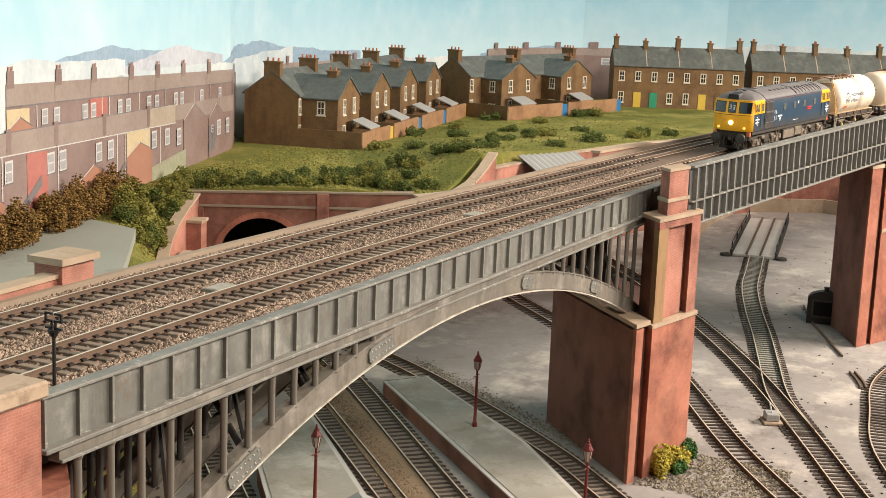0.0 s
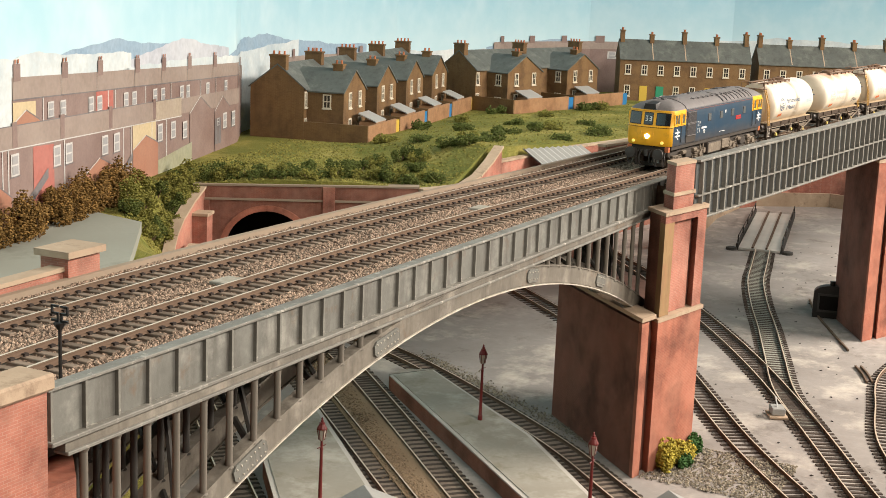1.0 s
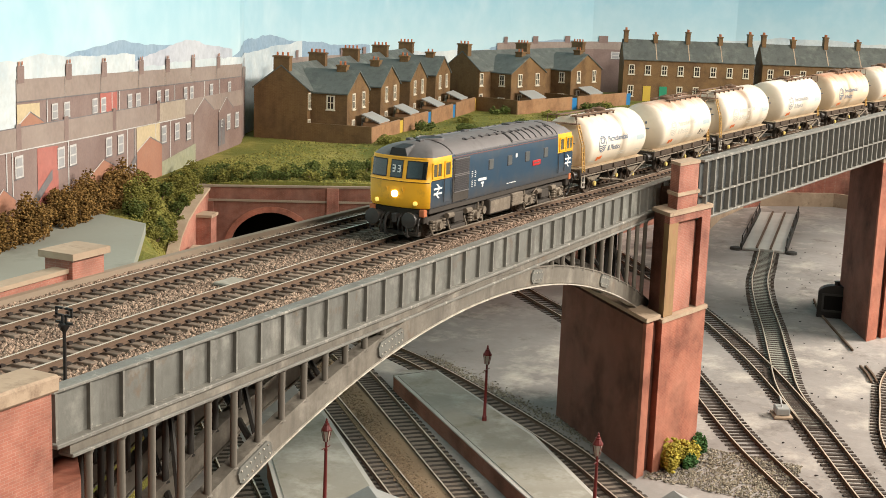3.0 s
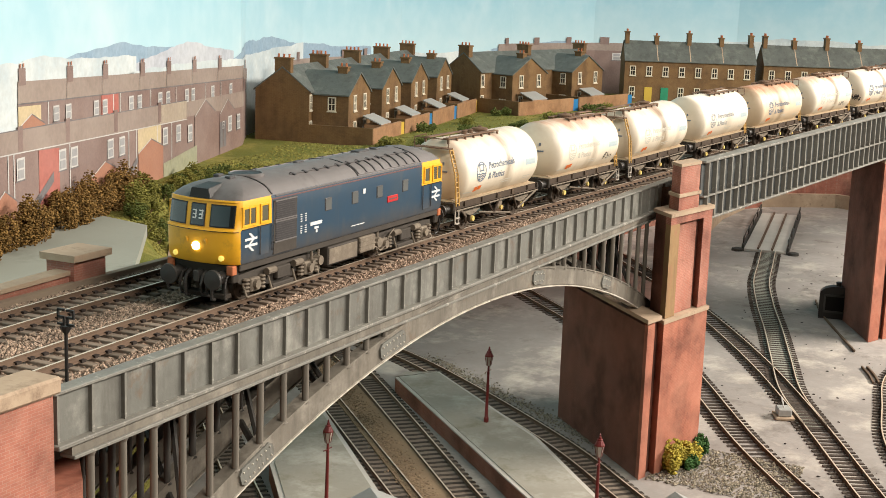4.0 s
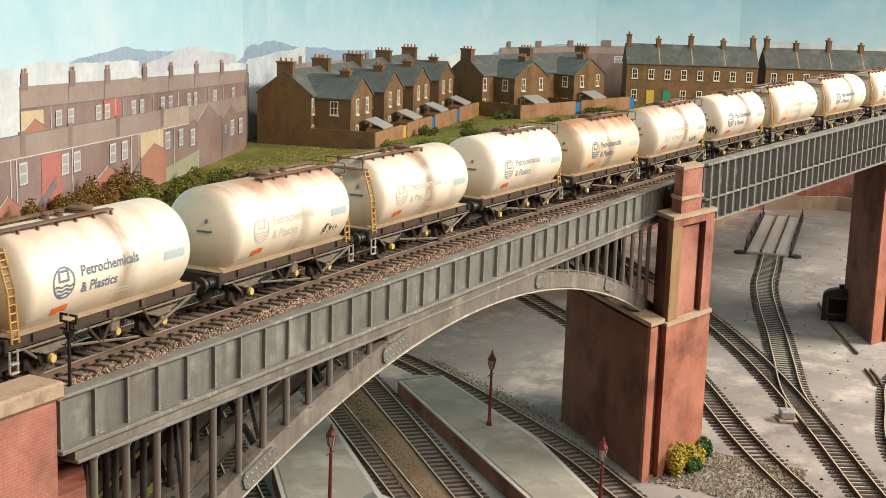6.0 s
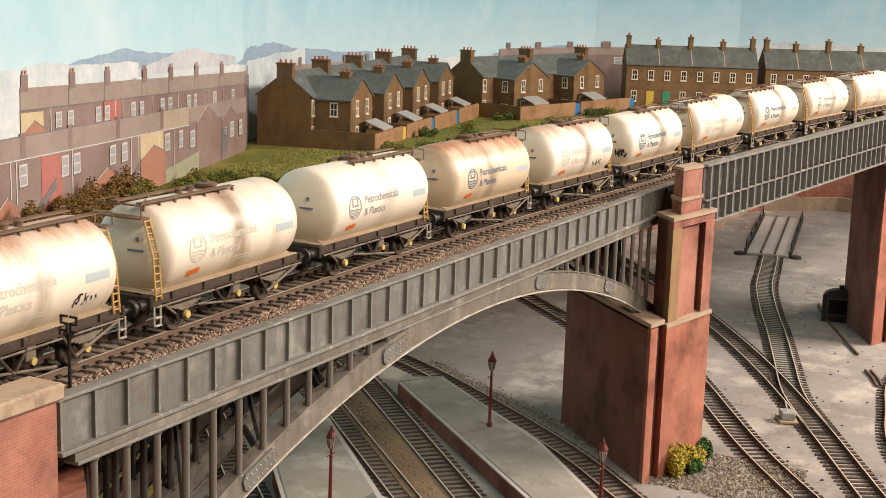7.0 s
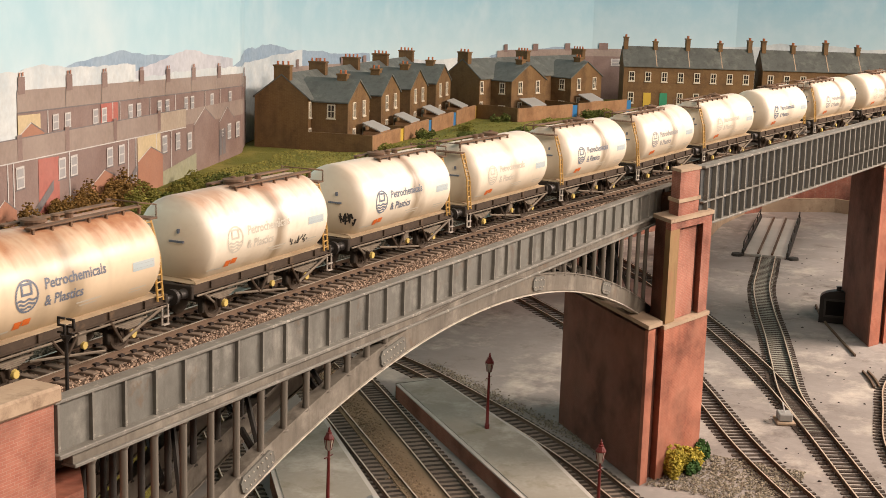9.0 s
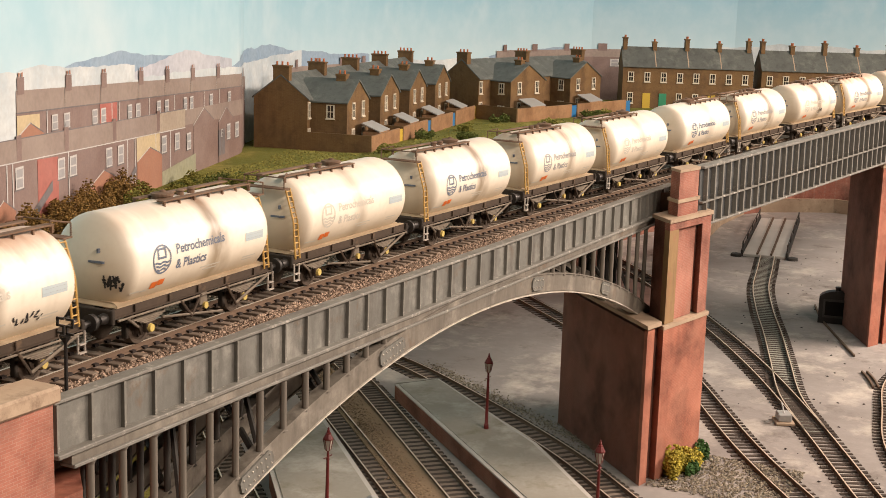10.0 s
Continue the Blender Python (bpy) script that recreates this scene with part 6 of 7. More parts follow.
        # cab sides
        for s in (-1, 1):
            for x0, x1, nm, fm in ((84.6, 76.6, "cab_window", LOCO_YELLOW), (72.4, 67.6, "door_window", LOCO_YELLOW)):
                a, b = min(sx * x0, sx * x1), max(sx * x0, sx * x1)
                z0, z1 = 32.9, 39.2
                bm = bmesh.new()
                box(bm, a, b, s * 17.45 - 0.2, s * 17.45 + 0.2, z0, z1, 0.1)
                part(nm, bm, CABSIDE, lo)
                bm = bmesh.new()
                for q in ((a - 0.8, b + 0.8, z1, z1 + 0.8), (a - 0.8, b + 0.8, z0 - 0.8, z0), (a - 0.8, a, z0, z1), (b, b + 0.8, z0, z1)) + ((((a + b) / 2 - 0.35, (a + b) / 2 + 0.35, z0, z1),) if x0 > 80 else ()):
                    box(bm, q[0], q[1], s * 17.55 - 0.4, s * 17.55 + 0.4, q[2], q[3])
                part(nm + "_frame", bm, fm, lo)
            for x in (73.8, 65.4):
                bm = bmesh.new()
                tube(bm, (sx * x, s * 18.1, 20), (sx * x, s * 18.1, 31), 0.25, n=5)
                part("handrail", bm, GRILLE, lo)
            bm = bmesh.new()
            box(bm, min(sx * 72.9, sx * 66.6), max(sx * 72.9, sx * 66.6), s * 17.5 - 0.12, s * 17.5 + 0.2, 19.2, 30.8, 0.1)
            part("cab_door", bm, LOCO_BLUE, lo, "blue cab door")
            bm = bmesh.new()
            box(bm, min(sx * 85.8, sx * 65), max(sx * 85.8, sx * 65), s * 17.55 - 0.1, s * 17.55 + 0.15, 30.85, 31.25)
            part("waist_line", bm, BLACK, lo)
            # double-arrow shape
            bm = bmesh.new()
            yy, cx, cz = s * 17.72, sx * 79.6, 25.6
            box(bm, cx - 4.2, cx + 4.2, yy - 0.06, yy + 0.06, cz + 0.75, cz + 1.75)
            box(bm, cx - 4.2, cx + 4.2, yy - 0.06, yy + 0.06, cz - 1.75, cz - 0.75)
            for (ax, az), (bx, bz) in (((-1.9, -1.3), (1.9, 1.3)), ((1.9, 1.3), (-1.2, 3.7)), ((-1.9, -1.3), (1.2, -3.7))):
                bm.faces.new([bm.verts.new((cx + u, yy + s * 0.07, cz + z)) for u, z in ((ax - 0.8, az), (ax + 0.8, az), (bx + 0.8, bz), (bx - 0.8, bz))])
            part("arrow_emblem", bm, WHITE, lo, "white double-arrow emblem")
    for s in (-1, 1):
        bm = bmesh.new()
        box(bm, -63.6, -46.6, s * 17.45 - 0.2, s * 17.45 + 0.2, 18.0, 40.2)
        part("grille_panel", bm, LOCO_DIRT, lo, "grey dusty panel round the grilles")
        for z0, z1 in ((32.2, 39.6), (23.2, 31)):
            bm = bmesh.new()
            box(bm, -62.6, -47.4, s * 17.6 - 0.15, s * 17.6 + 0.15, z0, z1)
            for k in range(8):
                z = z0 + 0.3 + k * (z1 - z0 - 0.4) / 8
                box(bm, -62.2, -47.8, s * 17.85 - 0.15, s * 17.85 + 0.15, z, z + 0.3)
            gr = part("grille", bm, LOUVRE, lo, "dark louvred side grille")
            bm = bmesh.new()
            for zz in (z0 - 0.45, z1 - 0.05):
                box(bm, -63, -47, s * 17.95 - 0.2, s * 17.95 + 0.2, zz, zz + 0.45)
            part("grille_frame", bm, LOCO_GREY, gr)
        for x in (-21.6, 1.0, 23.2, 47.8):
            bm = bmesh.new()
            box(bm, x - 2.8, x + 2.8, s * 17.5 - 0.25, s * 17.5 + 0.25, 30.5, 36.2, 0.25)
            wf = part("side_window_frame", bm, GRILLE, lo, "dark framed engine room window")
            bm = bmesh.new()
            box(bm, x - 2.4, x + 2.4, s * 17.72 - 0.12, s * 17.72 + 0.12, 30.9, 35.8)
            part("side_window", bm, DUSTGLASS, wf, "dusty grey glass")
        bm = bmesh.new()
        box(bm, 30.6, 40.6, s * 17.6 - 0.25, s * 17.6 + 0.25, 27.2, 30.2, 0.15)
        npl = part("nameplate", bm, REDPLATE, lo, "red nameplate with pale bar")
        bm = bmesh.new()
        box(bm, 31.8, 39.4, s * 17.87 - 0.06, s * 17.87 + 0.06, 28.4, 29.1)
        part("name_bar", bm, REDLINE, npl)
        for q in ((-36, -26.7, 25.8, 27.2), (-32.6, -29.4, 24.0, 25.0), (-31.6, -30.2, 22.4, 23.6), (-2, 9.5, 20.6, 20.95), (8, 10, 34.2, 36.4)):
            bm = bmesh.new()
            box(bm, q[0], q[1], s * 17.6 - 0.1, s * 17.6 + 0.1, q[2], q[3])
            part("data_panel", bm, WHITE, lo, "white data bar")
        for k in range(8):
            for c in range(2):
                bm = bmesh.new()
                z = 23.6 + k * 0.95 + (1.2 if k > 3 else 0)
                box(bm, -43.6 + c * 3.4, -42.4 + c * 3.4, s * 17.6 - 0.1, s * 17.6 + 0.1, z, z + 0.4)
                part("data_row", bm, WHITE, lo)
        # boxes between the bogies
        bm = bmesh.new()
        box(bm, -20.4, 5.2, s * 14 - 3.2, s * 14 + 3.2, 5.6, 14, 0.5)
        bb = part("battery_box", bm, LOCO_DIRT, lo, "dusty grey battery box")
        bm = bmesh.new()
        box(bm, -19.6, 4.4, s * 17.2 - 0.15, s * 17.2 + 0.15, 6.4, 13.2, 0.1)
        part("lid", bm, UNDERFRAME_PALE, bb)
        bm = bmesh.new()
        box(bm, 7.4, 21.6, s * 14 - 3, s * 14 + 3, 6.6, 14, 0.5)
        for k in range(3):
            box(bm, 7.2, 21.8, s * 17.1 - 0.25, s * 17.1 + 0.25, 7.6 + k * 2.1, 8.1 + k * 2.1)
        part("ribbed_tank", bm, UNDERFRAME_PALE, lo, "dusty ribbed underframe tank")
        for x, r in ((-25, 2.6), (26.5, 3.0), (-30.5, 1.6)):
            bm = bmesh.new()
            tube(bm, (x, s * 10, 9), (x, s * 16.6, 9), r, r * 0.8, n=12)
            tube(bm, (x, s * 15, 4), (x, s * 15, 14), 0.6, n=6)
            part("air_reservoir", bm, UNDERFRAME_PALE, lo)
        bm = bmesh.new()
        pts = [(23, 7.5), (27, 5.0), (32, 6.5), (36, 11.5), (40, 13.5)]
        for (xa, za), (xb, zb) in zip(pts, pts[1:]):
            tube(bm, (xa, s * 16.4, za), (xb, s * 16.4, zb), 0.35, n=5)
        part("hose", bm, UNDERFRAME_PALE, lo)
    # bogies
    for bx in (-53.0, 53.0):
        for s in (-1, 1):
            bm = bmesh.new()
            slab(bm, [(bx - 30, 9.5), (bx - 28, 8), (bx - 14, 7.6), (bx - 9, 5), (bx + 9, 5), (bx + 14, 7.6), (bx + 28, 8), (bx + 30, 9.5), (bx + 29, 12), (bx + 8, 13), (bx - 8, 13), (bx - 29, 12)], s * 12.6 - 1.0, s * 12.6 + 1.0)
            fr = part("bogie_frame", bm, LOCO_DIRT, lo, "grimy bogie side frame")
            for ax in (-20, 20):
                bm = bmesh.new()
                box(bm, bx + ax - 3.4, bx + ax + 3.4, s * 14.4 - 1.2, s * 14.4 + 1.2, 4.2, 9.8, 0.5)
                tube(bm, (bx + ax, s * 14, 7.2), (bx + ax, s * 17.0, 7.2), 2.3, 1.9, n=12)
                part("axlebox", bm, UNDERFRAME_PALE, fr, "dusty round axlebox cover")
                for d in (-5.6, 5.6):
                    bm = bmesh.new()
                    for k in range(4):
                        lathe(bm, [(1.2, 4.4 + k * 1.5), (1.7, 5.0 + k * 1.5), (1.2, 5.6 + k * 1.5)], bx + ax + d, s * 14.6, 8)
                    part("coil_spring", bm, UNDERFRAME_PALE, fr)
            bm = bmesh.new()
            box(bm, bx - 8, bx + 8, s * 14.6 - 1.2, s * 14.6 + 1.2, 3.0, 5.0, 0.4)
            box(bm, bx - 5, bx + 5, s * 15 - 1.0, s * 15 + 1.0, 6.4, 11.6, 0.4)
            part("spring_plank", bm, LOCO_DIRT, fr)
            bm = bmesh.new()
            tube(bm, (bx - 27, s * 16, 3.0), (bx + 27, s * 16, 3.0), 0.45, n=6)
            for x in (-27, -9, 9, 27):
                tube(bm, (bx + x, s * 16, 3.0), (bx + x, s * 14, 8.4), 0.45, n=6)
            part("step_rod", bm, UNDERFRAME_PALE, fr)
            for x in (-9.5, 10.5):
                bm = bmesh.new()
                tube(bm, (bx + x - 3, s * 15.6, 11), (bx + x + 3, s * 15.6, 11), 1.5, n=10)
                part("brake_cylinder", bm, UNDERFRAME_PALE, fr)
    wheels = []
    for ax in (-73, -33, 33, 73):
        wheels.append((wheelset(lo, ax, 7.0), 7.0, ax))
    return lo, wheels


WHEEL_CACHE = {}


def wheelset(parent, x, r):
    if r not in WHEEL_CACHE:
        bm = bmesh.new()
        for s in (-1, 1):
            lathe(bm, [(r * 0.3, s * 6.6), (r * 0.85, s * 6.6), (r * 1.1, s * 7.0), (r, s * 7.3), (r * 0.985, s * 9.4), (r * 0.8, s * 9.4), (r * 0.75, s * 8.9), (r * 0.3, s * 9.0)], 0, 0, 24)
        tube(bm, (0, 0, -10), (0, 0, 10), 1.2, n=8)
        for s in (-1, 1):
            for k in range(6):
                a = math.tau * k / 6
                tube(bm, (r * 0.5 * math.cos(a), r * 0.5 * math.sin(a), s * 8.8), (r * 0.5 * math.cos(a), r * 0.5 * math.sin(a), s * 9.3), r * 0.13, n=6)
        bmesh.ops.transform(bm, matrix=Matrix.Rotation(radians(90), 4, "X"), verts=bm.verts[:])
        WHEEL_CACHE[r] = mesh_of("wheelset", bm, WHEELSTEEL)
    ob = new("wheelset", WHEEL_CACHE[r])
    ob.parent = parent
    ob.location = (x * MM, 0, r * MM)
    return ob


TANK_R, TANK_Z = 17.7, 31.2


def on_tank(x, h, up=0.12):
    """Point on the tank's near side; h is the height along its skin from the middle."""
    a = h / TANK_R
    return (x, -(TANK_R + up) * math.cos(a), TANK_Z + (TANK_R + up) * math.sin(a))


def skin_mesh(name, quads, m):
    bm = bmesh.new()
    for q in quads:
        bm.faces.new([bm.verts.new(on_tank(*p)) for p in q])
    return mesh_of(name, bm, m)


def rect(x0, x1, h0, h1, n=3):
    return [[(x0, h0 + (h1 - h0) * i / n), (x1, h0 + (h1 - h0) * i / n), (x1, h0 + (h1 - h0) * (i + 1) / n), (x0, h0 + (h1 - h0) * (i + 1) / n)] for i in range(n)]


def ring_quads(cx, cz, r0, r1, a0=0.0, a1=math.tau, n=28):
    out = []
    for i in range(n):
        a, b = a0 + (a1 - a0) * i / n, a0 + (a1 - a0) * (i + 1) / n
        out.append([(cx + r * math.cos(t), cz + r * math.sin(t)) for r, t in ((r0, a), (r1, a), (r1, b), (r0, b))])
    return out


def lettering(text, size, x, h, m):
    cu = bpy.data.curves.new("lettering", "FONT")
    cu.body, cu.size, cu.resolution_u = text, size, 2
    cu.offset = 0.1
    tmp = bpy.data.objects.new("lettering", cu)
    scene.collection.objects.link(tmp)
    dg = bpy.context.evaluated_depsgraph_get()
    me = bpy.data.meshes.new_from_object(tmp.evaluated_get(dg))
    bpy.data.objects.remove(tmp)
    for v in me.vertices:
        p = on_tank(x + v.co.x, h + v.co.y)
        v.co = Vector(p) * MM
    me.materials.clear()
    me.materials.append(m)
    return me


def logo_meshes(ink):
    cx = -27.0
    quads = ring_quads(cx, 0.2, 4.7, 5.4)
    quads += rect(cx - 2.6, cx - 1.7, 0.4, 4.4) + rect(cx + 1.7, cx + 2.6, 0.4, 4.4) + rect(cx - 1.7, cx + 1.7, 3.6, 4.4) + rect(cx - 1.7, cx + 1.7, 0.4, 1.2)
    for k in range(3):
        for i in range(12):
            xa, xb = cx - 4.32 + 0.72 * i, cx - 4.32 + 0.72 * (i + 1)
            za, zb = -1.0 - k * 1.25 + 0.28 * math.sin(i * 1.1), -1.0 - k * 1.25 + 0.28 * math.sin((i + 1) * 1.1)
            if max(abs(xa - cx), abs(xb - cx)) < math.sqrt(max(0, 22.0 - (za - 0.2) ** 2)):
                quads.append([(xa, za - 0.36), (xb, zb - 0.36), (xb, zb + 0.36), (xa, za + 0.36)])
    return skin_mesh("logo", quads, ink), lettering("Petrochemicals", 5.0, -18.6, 1.0, ink), lettering("& Plastics", 5.0, -18.6, -4.6, ink)


INK_SETS = {"dark": logo_meshes(INKBLUE), "mid": logo_meshes(INKMID), "faded": logo_meshes(INKPALE)}
BLUE_BAR = [skin_mesh("blue_panel", rect(26.5, 38.8, -1.5, 1.7), mat("bar_blue", (0.36, 0.46, 0.50), (0.5, 0.53, 0.5), 0.5, bump=0)),
            *[skin_mesh("panel_text", rect(27.3 + k * 2.9, 29.6 + k * 2.9, -0.6, 0.8, 1), INKMID) for k in range(4)]]
ORANGE_ME = [skin_mesh("orange_label", rect(-31, -27.6, -11.0, -8.0), ORANGE), skin_mesh("orange_label", rect(-27.2, -23.6, -10.2, -7.6), ORANGE)]
DATA_ME = [skin_mesh("data_bar", rect(*q, 1), INKPALE) for q in ((-2, 11, -7.6, -7.0), (0, 9, -9.0, -8.4), (27, 36, -8.6, -8.0), (27, 34, -9.9, -9.4), (-42, -36.5, -11, -10.2), (-36, -32.4, -11.4, -10.6))]


def end_scribble(cy, cz, w, h, n, seed):
    """Unreadable spray tag on the dished end of a tank."""
    rng = np.random.RandomState(seed)
    bm = bmesh.new()
    for k in range(n):
        y = cy - w / 2 + w * (k + 0.5) / n
        p = [(y + rng.uniform(-1, 1), cz + rng.uniform(-h, h) / 2) for _ in range(4)]
        for (ya, za), (yb, zb) in zip(p, p[1:]):
            L = math.hypot(yb - ya, zb - za) + 1e-6
            ny, nz = -(zb - za) / L * 0.35, (yb - ya) / L * 0.35
            q = [(ya - ny, za - nz), (yb - ny, zb - nz), (yb + ny, zb + nz), (ya + ny, za + nz)]
            bm.faces.new([bm.verts.new((-47.7 + 0.0125 * (u * u + (v - TANK_Z) ** 2), u, v)) for u, v in q])
    return mesh_of("graffiti", bm, INKBLACK)


def scribble(cx, ch, w, h, n, seed):
    """Unreadable spray tag made of loops and strokes."""
    rng = np.random.RandomState(seed)
    q = []
    for k in range(n):
        x = cx - w / 2 + w * (k + 0.5) / n
        p = [(x + rng.uniform(-1, 1), ch + rng.uniform(-h, h) / 2) for _ in range(4)]
        for (xa, ha), (xb, hb) in zip(p, p[1:]):
            L = math.hypot(xb - xa, hb - ha) + 1e-6
            nx, nh = -(hb - ha) / L * 0.33, (xb - xa) / L * 0.33
            q.append([(xa - nx, ha - nh), (xb - nx, hb - nh), (xb + nx, hb + nh), (xa + nx, ha + nh)])
    return skin_mesh("graffiti", q, INKBLACK)


def build_wagon(side):
    """Two-axle tank wagon; side -1 or 1 says at which end the ladder stands."""
    w = thing("tank_wagon", "cream tank wagon", "tank wagon", "tank wagons of the train")
    bm = bmesh.new()
    prof = [(0.1, -47.4), (6, -47.0), (11, -46.0), (14.2, -44.6), (16.2, -42.8), (17.0, -41.2), (17.2, -39.4), (17.2, 40.4), (17.0, 42.2), (16.2, 43.8), (14.2, 45.6), (11, 47.0), (6, 48.0), (0.1, 48.4)]
    lathe(bm, [(r * TANK_R / 17.2, h) for r, h in prof], TANK_Z, 0, 56, "x")
    part("tank", bm, TANKS[0], w, smooth=True)
    # cream saddle that spreads to a flange on the frame
    bm = bmesh.new()
    a = [(-9.5, 18.2), (-11.5, 17.5), (-13.7, 17.2), (-13.7, 16.8), (13.7, 16.8), (13.7, 17.2), (11.5, 17.5), (9.5, 18.2)]
    e0 = [bm.verts.new((-47.5 + (2.2 if z > 17.4 else 0), y, z)) for y, z in a]
    e1 = [bm.verts.new((48.5 - (2.2 if z > 17.4 else 0), y, z)) for y, z in a]
    bm.faces.new(e0)
    bm.faces.new(e1)
    for i in range(8):
        k = (i + 1) % 8
        bm.faces.new((e0[i], e0[k], e1[k], e1[i]))
    part("saddle", bm, SADDLE, w, "dusty cream saddle flange")
    for s in (-1, 1):
        bm = bmesh.new()
        slab(bm, [(-50, 13.8), (50, 13.8), (50, 16.69), (-50, 16.69)], s * 13.0 - 0.6, s * 13.0 + 0.6)
        box(bm, -50, 50, s * 13.8 - 0.8, s * 13.8 + 0.3, 13.5, 13.9)
        for x in (-38, -18, 0, 18, 38):
            box(bm, x - 0.4, x + 0.4, s * 13.8 - 0.6, s * 13.8 + 0.3, 13.9, 16.6)
        part("solebar", bm, WAGON_DIRT, w, "grimy brown solebar with ribs")
    for e in (-1, 1):
        bm = bmesh.new()
        box(bm, min(e * 49.6, e * 51.4), max(e * 49.6, e * 51.4), -14.6, 14.6, 11.6, 16.9, 0.3)
        part("headstock", bm, UNDERFRAME, w)
        for y in (-11.2, 11.2):
            bm = bmesh.new()
            lathe(bm, [(2.1, 51.2), (1.6, 54.6), (1.0, 54.7), (1.0, 57.6), (3.1, 57.7), (2.9, 58.6)], 13.8, y, 14, "x")
            if e < 0:
                bmesh.ops.transform(bm, matrix=Matrix.Diagonal((-1, 1, 1, 1)), verts=bm.verts[:])
            part("buffer", bm, BUFFER, w, smooth=True)
        bm = bmesh.new()
        tube(bm, (e * 51.3, 0, 12.0), (e * 58.4, 0, 11.0), 0.7, n=6)
        part("coupling", bm, BUFFER, w)
        bm = bmesh.new()
        pts = [(51.3, 4.5, 12.5), (54.6, 4.8, 10.5), (55.6, 4.8, 7.4), (53.4, 4.4, 5.4)]
        for p, q in zip(pts, pts[1:]):
            tube(bm, (e * p[0], p[1], p[2]), (e * q[0], q[1], q[2]), 0.55, n=6)
        part("brake_hose", bm, BUFFER, w)
    bm = bmesh.new()
    box(bm, -49, 49, -4, 4, 12.6, 16.6)
    part("centre_beam", bm, UNDERFRAME, w)
    for s in (-1, 1):
        for ax in (-30, 30):
            bm = bmesh.new()
            slab(bm, [(ax - 6.4, 13.8), (ax - 2.6, 4.0), (ax - 1.4, 4.0), (ax - 3.6, 12.4), (ax + 3.6, 12.4), (ax + 1.4, 4.0), (ax + 2.6, 4.0), (ax + 6.4, 13.8)], s * 12.0 - 0.35, s * 12.0 + 0.35)
            part("axle_guard", bm, WAGON_DIRT, w, "dusty axle guard")
            bm = bmesh.new()
            for k in range(4):
                L = 9.2 - k * 1.9
                box(bm, ax - L, ax + L, s * 13.5 - 0.75, s * 13.5 + 0.75, 10.6 - k * 0.62, 11.1 - k * 0.62)
            for d in (-9.2, 9.2):
                tube(bm, (ax + d, s * 13.5, 10.6), (ax + d, s * 13.5, 13.6), 0.5, n=6)
            part("leaf_spring", bm, UNDERFRAME_PALE, w)
            bm = bmesh.new()
            box(bm, ax - 1.9, ax + 1.9, s * 13.3 - 1.1, s * 13.3 + 1.1, 5.0, 8.6, 0.4)
            ab = part("axlebox", bm, WAGON_DIRT, w)
            bm = bmesh.new()
            tube(bm, (ax, s * 14.2, 6.6), (ax, s * 15.4, 6.6), 1.7, 1.4, n=12)
            part("cover", bm, AXLEBOX, ab, "yellow axlebox cover")
            for d in (-7.0, 7.0):
                bm = bmesh.new()
                box(bm, ax + d - 0.8, ax + d + 0.8, s * 8.6 - 1.2, s * 8.6 + 1.2, 3.2, 9.6, 0.3)
                part("brake_block", bm, UNDERFRAME, w)
        # brake rigging along the side
        for p, q, r, m in (((-49, 12.9), (49, 12.9), 0.42, UNDERFRAME_PALE), ((46, 12.6), (23, 5.4), 0.6, UNDERFRAME_PALE), ((-24, 9.4), (14, 4.2), 0.5, UNDERFRAME_PALE),
                           ((17, 13.6), (23.5, 5.0), 0.6, WAGON_DIRT), ((-13, 13.4), (-6, 6.2), 0.6, WAGON_DIRT), ((0, 13.4), (-6, 6.2), 0.6, WAGON_DIRT), ((-44, 12.8), (-38, 8.6), 0.5, UNDERFRAME_PALE)):
            bm = bmesh.new()
            tube(bm, (p[0], s * 15.2, p[1]), (q[0], s * 15.2, q[1]), r, n=6)
            part("brake_rod", bm, m, w, "dusty brake rod")
        bm = bmesh.new()
        tube(bm, (-2, s * 9, 8.8), (8, s * 9, 8.8), 2.6, n=12)
        part("brake_cylinder", bm, UNDERFRAME, w)
        bm = bmesh.new()
        box(bm, 0.5, 5.5, s * 13.6 - 0.8, s * 13.6 + 0.8, 8.6, 13.4, 0.3)
        vb = part("valve_box", bm, UNDERFRAME_PALE, w)
        bm = bmesh.new()
        tube(bm, (3.4, s * 14.3, 8.4), (3.4, s * 15.4, 8.4), 1.3, n=12)
        part("valve_disc", bm, AXLEBOX, vb, "yellow valve disc")
        bm = bmesh.new()
        x = side * 48.4
        for dx in (-1.8, 1.8):
            tube(bm, (x + dx, s * 15.2, 6.0), (x + dx, s * 15.2, 13.4), 0.4, n=6)
        for z in (6.2, 9.2):
            box(bm, x - 1.8, x + 1.8, s * 15.2 - 0.8, s * 15.2 + 0.4, z - 0.25, z + 0.25)
        part("footstep", bm, FOOTSTEP, w, "pale footstep")
    # ladder at the end of the tank, upright and then leaning in to the walkway
    lx = side * 46.6
    seq = [(-14.5, 15.2), (-13.2, 31.5), (-9.2, 44.6)]
    bm = bmesh.new()
    for (y0, z0), (y1, z1) in zip(seq, seq[1:]):
        for d in (-1.6, 1.6):
            tube(bm, (lx + d, y0, z0), (lx + d, y1, z1), 0.45, n=6)
    ladder = part("ladder", bm, LADDERY, w, "yellow ladder")
